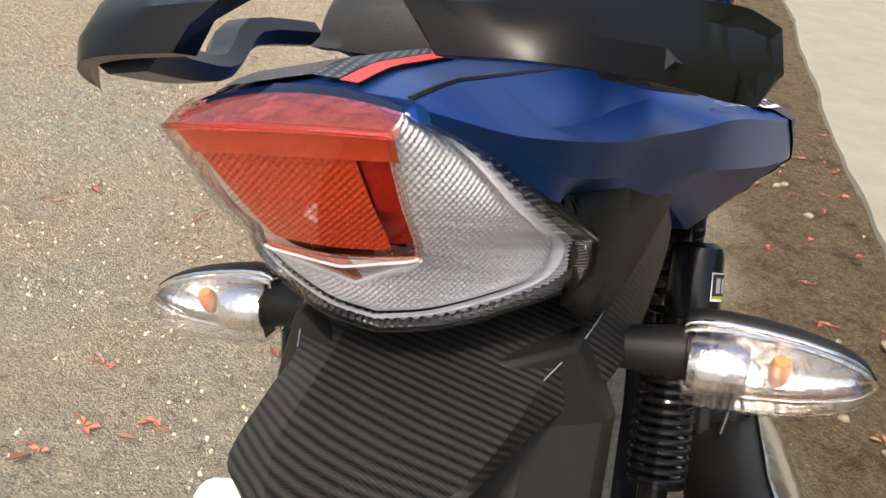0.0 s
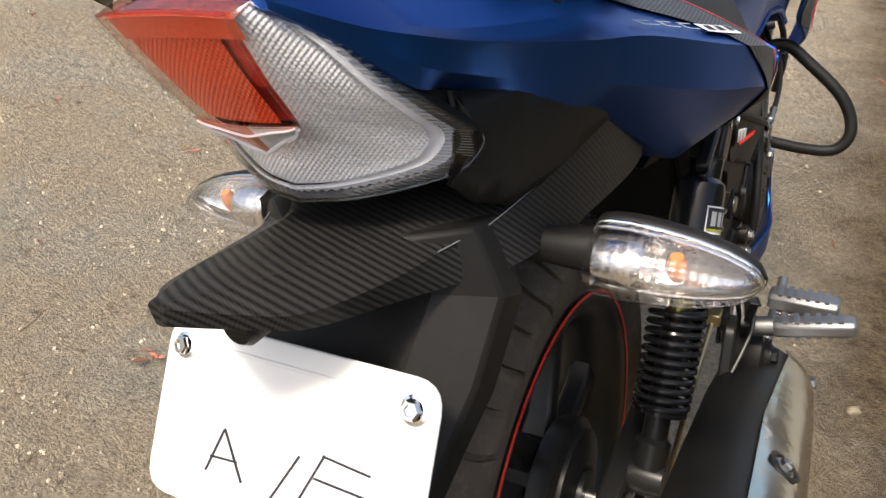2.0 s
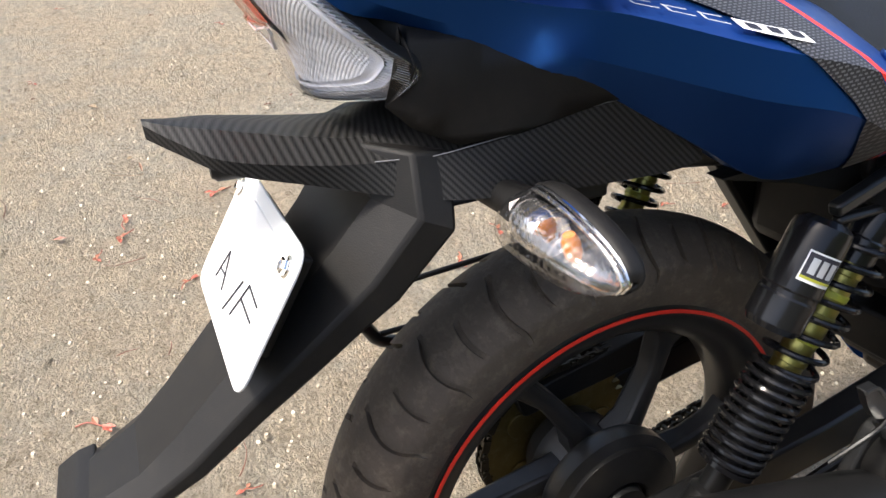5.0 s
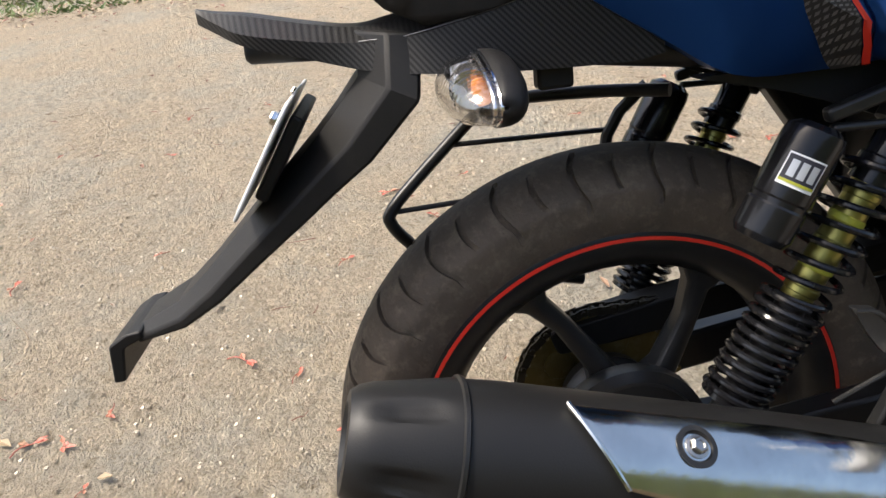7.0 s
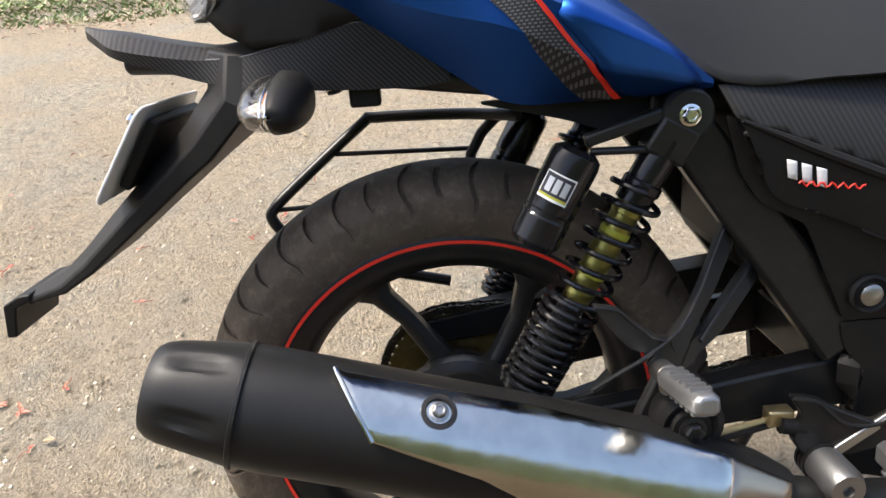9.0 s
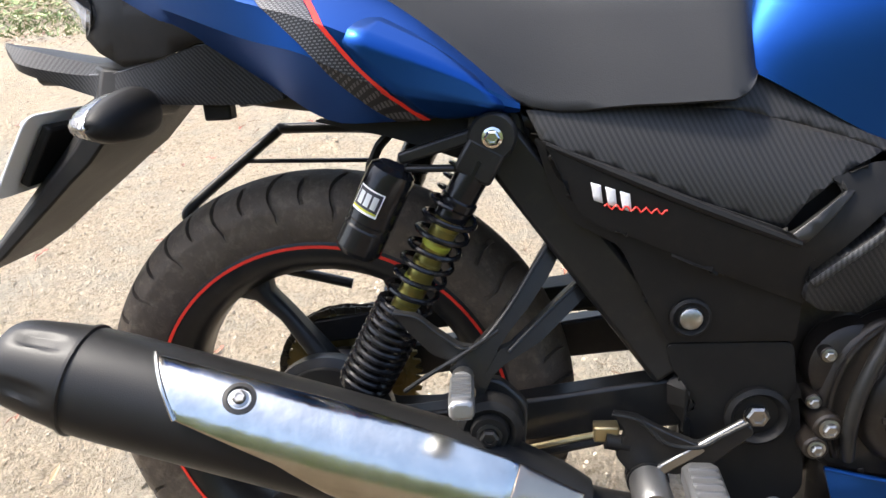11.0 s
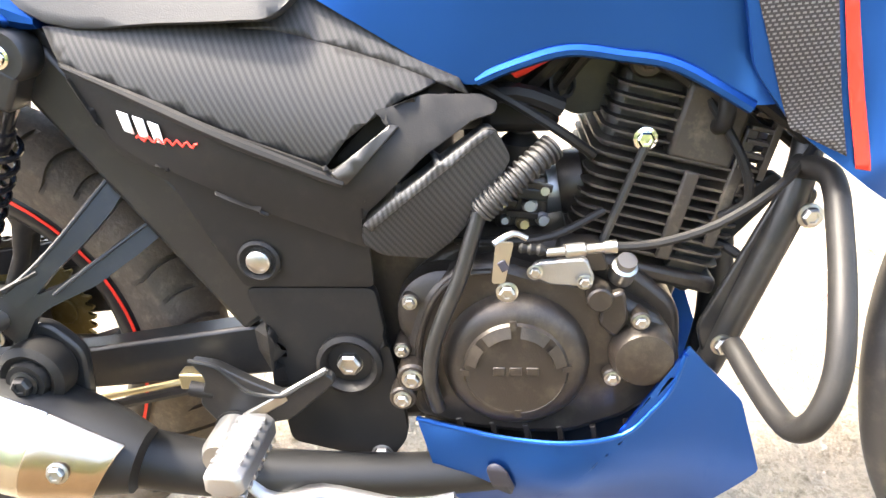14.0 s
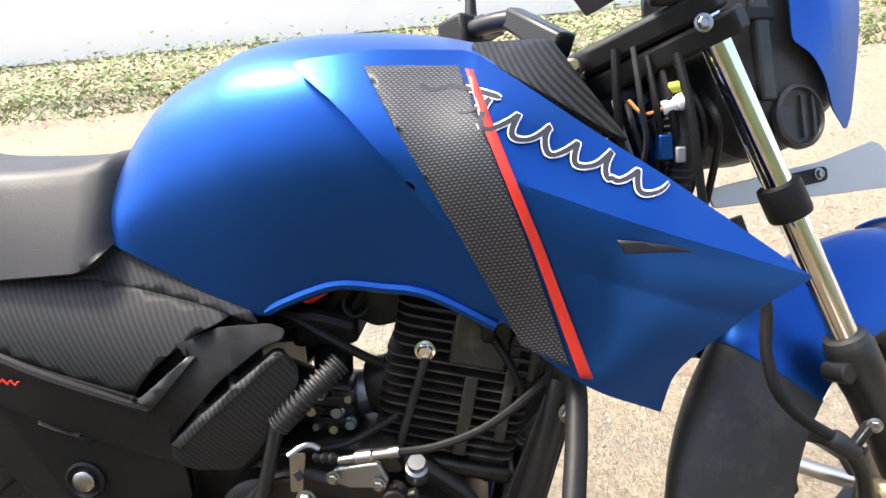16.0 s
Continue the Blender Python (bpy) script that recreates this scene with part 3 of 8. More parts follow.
def build_hedge():
    rng = random.Random(4)
    bm = bmesh.new()
    for k in range(14000):
        y = rng.uniform(-9, 9)
        deep = rng.random()
        x = -5.3 - 2.2 * deep
        top = (0.09 + 0.17 * deep + (0.2 if rng.random() < 0.04 else 0)) * (0.75 + 0.5 * noise.noise((x * 0.8, y * 0.9, 0)))
        z = top * rng.random() ** 0.5 + 0.02
        ang = rng.uniform(0, 6.28)
        leaf_shape(bm, (x, y, z), (math.cos(ang), math.sin(ang), rng.uniform(-0.3, 0.8)), (0, 0, 1), rng.uniform(0.035, 0.085), rng.uniform(0.025, 0.06))
    ob = part("hedge", bm, LEAF, smooth=0)
    tagged(ob, "low leafy green plants growing along the wall", "plants", kind="stuff")
    bm = bmesh.new()
    for k in range(9000):
        y = rng.uniform(-8, 8)
        x = -4.85 - 1.3 * rng.random() ** 1.2 + 0.3 * noise.noise((y * 1.1, 0, 7))
        ang = rng.uniform(0, 6.28)
        leaf_shape(bm, (x, y, -0.01), (1.1 * math.cos(ang), 1.1 * math.sin(ang), rng.uniform(0.3, 1.2)), (1, 0, 0.1), rng.uniform(0.02, 0.09), rng.uniform(0.008, 0.02))
    ob = part("grass", bm, GRASS, smooth=0)
    tagged(ob, "strip of short green grass edging the yard", "grass", kind="stuff")


def build_trees():
    """Unseen dense foliage, guessed from green reflections in bright metal; its height dims the right side."""
    rng = random.Random(31)
    bm = bmesh.new()
    for k in range(7000):
        y, z = rng.uniform(-8, 8), 3.3 * rng.random()
        x = 6.3 - 0.9 * rng.random() * (0.6 + 0.8 * noise.noise((y * 0.7, z * 0.7, 2)))
        ang = rng.uniform(0, 6.28)
        leaf_shape(bm, (x, y, z), (math.cos(ang) * 0.5, math.sin(ang), rng.uniform(-0.9, 0.3)), (-1, 0, 0.3), rng.uniform(0.12, 0.3), rng.uniform(0.06, 0.14))
    ob = part("tall_hedge", bm, LEAF, smooth=0)
    tagged(ob, "unseen dense green foliage before the added wall", "plants", kind="stuff")


def build_litter():
    rng = random.Random(9)
    bm = bmesh.new()
    for k in range(2600):
        x, y = rng.uniform(-5.6, 2.5), rng.uniform(-2.5, 5.5)
        ang = rng.uniform(0, 6.28)
        big = rng.random() < 0.2
        leaf_shape(bm, (x, y, 0.004), (math.cos(ang), math.sin(ang), rng.uniform(-0.05, 0.25)), (0, 0, 1), rng.uniform(0.015, 0.05) if big else rng.uniform(0.006, 0.02), rng.uniform(0.006, 0.02) if big else 0.003)
    for k in range(90):
        x, y = rng.uniform(-2.6, 0.9), rng.uniform(-1.6, 2.6)
        ang, length = rng.uniform(0, 6.28), rng.uniform(0.03, 0.12)
        pts = [(x + length * t * math.cos(ang + 0.5 * t * rng.uniform(-1, 1)), y + length * t * math.sin(ang + 0.4 * t), 0.004) for t in (0, 0.35, 0.7, 1)]
        tube(pts, [0.0012, 0.0009, 0.0005], 5, 3, bm)
    for k in range(1500):
        x, y = -4.75 + rng.gauss(0, 0.25), rng.uniform(-6, 7)
        ang = rng.uniform(0, 6.28)
        leaf_shape(bm, (x, y, 0.006), (math.cos(ang), math.sin(ang), rng.uniform(-0.05, 0.4)), (0, 0, 1), rng.uniform(0.02, 0.07), rng.uniform(0.012, 0.035))
    ob = part("leaf_litter", bm, DRY, smooth=0)
    tagged(ob, "dry brown leaf scraps and twigs scattered on the soil", "leaf litter", kind="stuff")
    bm = bmesh.new()
    for k in range(12000):
        x, y = rng.uniform(-3.4, 0.25), rng.uniform(-1.8, 3.6)
        s = rng.uniform(0.0012, 0.0036) * (1.7 if rng.random() < 0.05 else 1)
        turn = rng.uniform(0, 6.28)
        low = [bm.verts.new((x + s * rng.uniform(0.8, 1.2) * math.cos(turn + q * 1.257), y + s * rng.uniform(0.7, 1.1) * math.sin(turn + q * 1.257), -0.006)) for q in range(5)]
        high = [bm.verts.new((x + s * 0.6 * math.cos(turn + q * 1.257), y + s * 0.6 * math.sin(turn + q * 1.257), s * rng.uniform(0.3, 0.6) - 0.003)) for q in range(5)]
        bm.faces.new(high)
        for q in range(5):
            bm.faces.new((low[q], low[(q + 1) % 5], high[(q + 1) % 5], high[q]))
    for k in range(3500):
        x, y = rng.uniform(-2.6, 0.05), rng.uniform(-1.5, 3.2)
        s, turn, z = rng.uniform(0.0022, 0.0065), rng.uniform(0, 6.28), ground_z(x, y)
        low = [bm.verts.new((x + s * rng.uniform(0.8, 1.3) * math.cos(turn + q * 1.257), y + s * rng.uniform(0.6, 1.1) * math.sin(turn + q * 1.257), z - 0.002)) for q in range(5)]
        high = [bm.verts.new((x + s * 0.7 * math.cos(turn + q * 1.257), y + s * 0.6 * math.sin(turn + q * 1.257), z + s * rng.uniform(0.25, 0.6))) for q in range(5)]
        bm.faces.new(high)
        for q in range(5):
            bm.faces.new((low[q], low[(q + 1) % 5], high[(q + 1) % 5], high[q]))
    ob = part("gravel", bm, STONE, smooth=0)
    tagged(ob, "fine pale grit lying loose on the soil", "gravel", kind="stuff")


def build_clods():
    """Low crumbs of the same packed earth, which give the yard its rough grain."""
    rng = random.Random(17)
    bm = bmesh.new()
    for k in range(5200):
        x, y = rng.uniform(-2.7, 0.0), rng.uniform(-1.4, 3.0)
        s, turn, z = 0.003 + 0.009 * rng.random() ** 2.5, rng.uniform(0, 6.28), ground_z(x, y)
        low, high = [], []
        for q in range(6):
            a = turn + q * 1.047
            r = s * rng.uniform(0.8, 1.35)
            low.append(bm.verts.new((x + r * math.cos(a), y + 0.8 * r * math.sin(a), z - 0.003)))
            high.append(bm.verts.new((x + 0.62 * r * math.cos(a), y + 0.5 * r * math.sin(a), z + s * rng.uniform(0.2, 0.5))))
        bm.faces.new(high)
        for q in range(6):
            bm.faces.new((low[q], low[(q + 1) % 6], high[(q + 1) % 6], high[q]))
    ob = part("earth_crumbs", bm, GROUND, smooth=60)
    tagged(ob, "low crumbs of packed sandy earth on the yard", "soil", kind="stuff")


def build_flowers():
    """Fallen red blossoms, each a bunch of crumpled petals on a short stalk."""
    rng = random.Random(21)
    kinds = []
    for k in range(5):
        bm = bmesh.new()
        for p in range(rng.randint(3, 6)):
            ang = rng.uniform(-0.9, 0.9) + (3.14 if p % 3 == 2 else 0)
            leaf_shape(bm, (rng.uniform(-0.006, 0.006), rng.uniform(-0.004, 0.004), 0.004), (math.cos(ang), math.sin(ang), rng.uniform(-0.02, 0.22)), (0, 0, 1), rng.uniform(0.012, 0.024), rng.uniform(0.007, 0.013))
        tube([(0, 0, 0.004), (-0.02, 0.006, 0.006), (-0.036, 0.002, 0.003)], 0.0012, 5, 3, bm)
        kinds.append(bm)
    spots = [(-0.81, 0.2), (-0.84, 0.13), (-0.88, 0.34), (-1.05, 0.9), (-0.55, -0.8), (-0.48, -0.86), (-0.6, -0.45), (-0.5, -0.92), (-1.15, -0.84),
             (0.52, 1.15), (0.55, 1.62), (0.5, 1.35), (0.62, 1.85), (0.47, 0.95), (0.6, 2.3), (0.7, 2.0), (0.42, 1.5), (0.68, 1.2), (0.75, 2.6), (0.5, 2.1), (0.58, 0.75)]
    for k in range(40):
        spots.append((rng.uniform(-3.8, -0.35), rng.uniform(-1.2, 2.6)))
    for k in range(16):
        spots.append((rng.uniform(0.35, 1.1), rng.uniform(0.9, 3.6)))
    for k in range(10):
        spots.append((rng.uniform(-1.3, -0.35), rng.uniform(-0.9, 0.5)))
    for k in range(14):
        spots.append((rng.uniform(-1.2, 0.2), rng.uniform(0.4, 2.4)))
    first = {}
    for k, (x, y) in enumerate(spots):
        kind = k % 5
        z = ground_z(x, y) + 0.002
        s = rng.uniform(0.7, 1.25)
        m = pose(x, y, z, 0, 0, rng.uniform(0, 360))
        if kind not in first:
            ob = part("fallen_flower", kinds[kind], PETAL, smooth=0)
            ob.matrix_basis = m
            ob.scale = (s, s, s)
            tagged(ob, "small wilted red blossom lying on the sandy ground", "flower", "fallen blossoms")
            first[kind] = ob
        else:
            ob = copy_thing(first[kind], m)
            ob.scale = (s, s, s)


def build_slab():
    """A worn concrete strip sunk flush into the soil, with a broken edge."""
    rng = random.Random(3)
    bm = bmesh.new()
    ys = list(np.arange(1.2, 16.0, 0.12))
    near = [(0.76 + 0.022 * max(0, y - 2) + 0.05 * noise.noise((y * 0.9, 0, 5)) + 0.012 * noise.noise((y * 6, 0, 1)) + rng.uniform(-0.006, 0.006), y) for y in ys]
    top = [bm.verts.new((x, y, 0.012)) for x, y in near]
    low = [bm.verts.new((x - 0.01, y, -0.03)) for x, y in near]
    far = [bm.verts.new((2.6, y, 0.014)) for x, y in near]
    for k in range(len(ys) - 1):
        bm.faces.new((top[k], top[k + 1], far[k + 1], far[k]))
        bm.faces.new((low[k], low[k + 1], top[k + 1], top[k]))
    ob = part("pavement", bm, CONCRETE, smooth=20)
    tagged(ob, "worn pale concrete strip beside the sandy soil", "pavement", kind="structure")


def build_stones():
    """Pale broken stones lying beside the slab."""
    rng = random.Random(12)
    first = None
    for k in range(26):
        near = k < 14
        x, y = (rng.gauss(0.6, 0.06), rng.gauss(0.78, 0.1)) if near else (rng.uniform(0.35, 0.85), rng.uniform(0.6, 2.6))
        s = rng.uniform(0.005, 0.018)
        if first is None:
            bm = bmesh.new()
            bmesh.ops.create_icosphere(bm, subdivisions=2, radius=1.0)
            for v in bm.verts:
                v.co *= 1 + 0.35 * noise.noise(v.co * 1.3)
                v.co.z *= 0.7
            ob = first = part("stone", bm, PEBBLE, smooth=30)
            tagged(ob, "pale broken stone lying on the soil", "stone", "loose stones")
            ob.matrix_basis = pose(x, y, s * 0.3, 0, 0, 30)
        else:
            ob = copy_thing(first, pose(x, y, s * 0.3, rng.uniform(-20, 20), rng.uniform(-20, 20), rng.uniform(0, 360)))
        ob.scale = (s, s * rng.uniform(0.6, 1), s)


build_ground()
build_slab()
build_stones()
build_wall()
build_hedge()
build_trees()
build_litter()
build_clods()
build_flowers()


# ---- the motorcycle: built upright, x to its right, y ahead of the rear axle ----
bike = new("motorcycle")
bike.matrix_world = BIKE
tagged(bike, "blue street motorcycle with carbon film panels leaning on its side stand", "motorcycle")
AXLE = Vector((0, 0, 0.302))
X = (1, 0, 0)


def tyre_mesh(at, radius, half, rim, lugs=48, fine=20):
    """A tyre whose tread is cut by curved grooves, long and short by turns."""
    crown = half * 1.02
    sec = []
    for k in range(57):
        a = -1 + 2 * k / 56
        s = abs(a)
        lean = min(s / 0.72, 1.0) * radians(72)
        if s < 0.72:
            x, r = math.sin(lean) / math.sin(radians(72)) * half, radius - (1 - math.cos(lean)) * crown * 0.85
        else:
            t = (s - 0.72) / 0.28
            r0 = radius - (1 - math.cos(radians(72))) * crown * 0.85
            x, r = half * (1 - 0.22 * t * t), r0 + (rim - r0) * t
        sec.append((math.copysign(x, a), r, s, math.copysign(math.sin(lean), a), math.cos(lean), a))
    # sample places within one lug: the groove's two walls and floor, then the block
    inside = [0.0, 0.012, 0.08, 0.148, 0.16] + [0.16 + 0.84 * (k + 1) / (fine - 4) for k in range(fine - 5)]
    rings = []
    for lug in range(lugs):
        for f in inside:
            ring = []
            for x, r, s, nx, nr, a in sec:
                t = max(0.0, min(1.0, (s - 0.08) / 0.66))
                bend = 0.13 * t * (1 - t) + 0.015 * t + (0.5 if a < 0 else 0.0) * 2 * math.pi / lugs
                lo, hi = (0.05, 0.8) if lug % 2 else (0.22, 0.66)
                fade = max(0.0, min(1.0, (s - lo) / 0.04)) * max(0.0, min(1.0, (hi - s) / 0.06))
                c = 0.0055 * fade if 0.01 < f < 0.15 else 0.0
                phi = 2 * math.pi * (lug + f) / lugs - bend
                rr = r - c * nr
                c -= 0.0011 if s > 0.8 and int((s - 0.8) / 0.035) % 2 else 0.0
                ring.append((at[0] + x - c * nx, at[1] - rr * math.cos(phi), at[2] + rr * math.sin(phi)))
            rings.append(ring)
    rings.append(rings[0])
    bm = skin(rings, closed_ring=False, cap=False)
    bmesh.ops.remove_doubles(bm, verts=bm.verts[:], dist=1e-6)
    return bm


def spoke_mesh(at, ang, r0, r1, half=0.016, sweep=0.32):
    """A cast spoke, swept back towards the hub, that splays where it meets the rim."""
    bm = bmesh.new()
    rings = []
    for t, w, h in ((0, 0.02, half * 1.4), (0.2, 0.013, half * 1.2), (0.6, 0.0105, half), (0.85, 0.013, half), (1, 0.03, half * 1.1)):
        a = ang - sweep * (1 - t) ** 1.2
        d, s = Vector((0, math.cos(a), math.sin(a))), Vector((0, -math.sin(a), math.cos(a)))
        p = Vector(at) + d * (r0 + (r1 - r0) * t)
        rings.append([p + s * c * w + Vector((b * h, 0, 0)) for c, b in ((-1, -0.7), (-0.35, -1), (0.35, -1), (1, -0.7), (1, 0.7), (0.35, 1), (-0.35, 1), (-1, 0.7))])
    return skin(rings, bm=bm)


def build_wheel(name, at, radius, half, rim_r, spokes, turn, label):
    rim_w = half * 0.8
    prof = [(rim_r - 0.002, rim_w + 0.004), (rim_r + 0.006, rim_w + 0.001), (rim_r + 0.006, rim_w - 0.008), (rim_r - 0.014, rim_w - 0.012), (rim_r - 0.026, rim_w * 0.45),
            (rim_r - 0.026, -rim_w * 0.45), (rim_r - 0.014, -rim_w + 0.012), (rim_r + 0.006, -rim_w + 0.008), (rim_r + 0.006, -rim_w - 0.001), (rim_r - 0.002, -rim_w - 0.004),
            (rim_r - 0.018, -rim_w), (rim_r - 0.036, -rim_w * 0.5), (rim_r - 0.036, rim_w * 0.5), (rim_r - 0.018, rim_w), (rim_r - 0.002, rim_w + 0.004)]
    rim = part(name, lathe(prof, at, X, 96), BLACK_CAST, bike, label)
    part("tyre", tyre_mesh(at, radius, half, rim_r + 0.002), TYRE, rim, "dusty black tyre with curved tread grooves", smooth=35)
    for side in (1, -1):
        x0, x1 = side * (rim_w + 0.0045), side * (rim_w + 0.0055)
        part("rim_stripe", lathe([(rim_r - 0.001, x0), (rim_r + 0.0028, x0), (rim_r + 0.0028, x1), (rim_r - 0.001, x1), (rim_r - 0.001, x0)], at, X, 96), RED, rim, "thin red stripe round the rim")
    for k in range(spokes):
        part("spoke", spoke_mesh(at, turn + 2 * math.pi * k / spokes, 0.045, rim_r - 0.03), BLACK_CAST, rim, bevel=0.003)
    return rim


rear_rim = build_wheel("rear_wheel", AXLE, 0.308, 0.057, 0.2245, 6, radians(121), "black six-spoke alloy wheel")
part("hub", lathe([(0, -0.05), (0.052, -0.05), (0.056, -0.03), (0.05, -0.02), (0.05, 0.02), (0.078, 0.026), (0.082, 0.034), (0.082, 0.05), (0.07, 0.056), (0.066, 0.05), (0.03, 0.05), (0.026, 0.07), (0, 0.07)], AXLE, X, 48), BLACK_CAST, rear_rim)
part("axle", tube([(-0.15, 0, 0.302), (0.15, 0, 0.302)], 0.008, 12), STEEL, rear_rim)


def sprocket_mesh(at, r, teeth, x):
    bm = bmesh.new()
    out = []
    for k in range(teeth):
        for da, dr in ((0, -0.006), (0.25, 0.003), (0.5, 0.003), (0.75, -0.006)):
            a = 2 * math.pi * (k + da) / teeth
            out.append((at[1] + (r + dr) * math.cos(a), at[2] + (r + dr) * math.sin(a)))
    plate(out, x - 0.003, x + 0.003, bm)
    for k in range(5):
        a = 2 * math.pi * k / 5
        disc(0.018, 0.0, 0.006, (x, at[1] + r * 0.62 * math.cos(a), at[2] + r * 0.62 * math.sin(a)), X, 16, bm)
    return bm


part("sprocket", sprocket_mesh(AXLE, 0.098, 44, -0.068), CHAIN_GOLD, rear_rim, "toothed golden rear sprocket")


def chain_mesh():
    """Links along the run round both sprockets."""
    bm = bmesh.new()
    c0, r0, c1, r1 = Vector((0, 0.302)), 0.1, Vector((0.56, 0.362)), 0.036
    path = []
    for k in range(29):
        a = radians(92 + 176 * k / 28)
        path.append(c0 + r0 * Vector((math.cos(a), math.sin(a))))
    for k in range(13):
        a = radians(272 + 176 * k / 12)
        path.append(c1 + r1 * Vector((math.cos(a), math.sin(a))))
    path.append(path[0])
    step, acc, pts = 0.0127, 0.0, []
    for a, b in zip(path, path[1:]):
        d = (b - a).length
        while acc < d:
            pts.append((a + (b - a) * (acc / d), (b - a).normalized()))
            acc += step
        acc -= d
    for k, (p, d) in enumerate(pts):
        w = 0.004 if k % 2 else 0.007
        for s in (-1, 1):
            beam((-0.068 + s * w, *(p - d * 0.008)), (-0.068 + s * w, *(p + d * 0.008)), 0.0018, 0.0095, bm)
        tube([(-0.0765, *p), (-0.0595, *p)], 0.0034, 6, bm=bm)
    return bm


part("chain", chain_mesh(), CHAIN, bike, "dusty drive chain", smooth=0)

# swing arm: box arms either side, joined ahead of the tyre
SW = []
for side in (1, -1):
    bm = bmesh.new()
    rings = []
    for y, z0, z1, x, w in ((-0.055, 0.28, 0.322, 0.098, 0.02), (0.0, 0.278, 0.33, 0.098, 0.026), (0.12, 0.292, 0.342, 0.1, 0.028), (0.22, 0.306, 0.356, 0.102, 0.03), (0.42, 0.328, 0.388, 0.1, 0.034), (0.5, 0.325, 0.39, 0.098, 0.036)):
        rings.append([(side * (x - w / 2), y, z0), (side * (x + w / 2), y, z0), (side * (x + w / 2), y, z1), (side * (x - w / 2), y, z1)])
    skin(rings, bm=bm)
    SW.append(part("swing_arm", bm, BLACK_CAST, bike, "black box-section swing arm", bevel=0.004))
part("cross_member", beam((-0.1, 0.43, 0.36), (0.1, 0.43, 0.36), 0.05, 0.06, up=(0, 1, 0)), BLACK_CAST, SW[0], bevel=0.006)
part("chain_guard", plate(rounded([(-0.06, 0.385), (0.1, 0.41), (0.36, 0.44), (0.4, 0.425), (0.36, 0.405), (0.1, 0.372), (-0.05, 0.355)], 0.008), -0.1, -0.055), BLACK, bike, bevel=0.004)
# brake plate on the right of the hub, its arm, rod and stay
part("brake_plate", lathe([(0, 0.058), (0.03, 0.058), (0.034, 0.066), (0.055, 0.064), (0.07, 0.06), (0.072, 0.053), (0.07, 0.045)], AXLE, X, 40), BLACK_CAST, bike)
part("brake_arm", beam((0.086, 0.005, 0.262), (0.086, 0.035, 0.225), 0.008, 0.018, w2=0.008, h2=0.012), STEEL, bike, bevel=0.002)
part("brake_rod", tube([(0.135, 0.03, 0.235), (0.138, 0.2, 0.302), (0.14, 0.34, 0.336)], 0.0035, 8), BRASS, bike, "yellow zinc brake rod")
part("rod_clevis", box((0.132, 0.318, 0.327), (0.15, 0.345, 0.345)), BRASS, bike, bevel=0.002)
part("torque_stay", tube([(0.11, 0.06, 0.24), (0.115, 0.34, 0.312)], 0.006, 8), BLACK_CAST, bike)
bolt((0.113, 0.0, 0.302), X, 0.012, bike, "axle_nut")


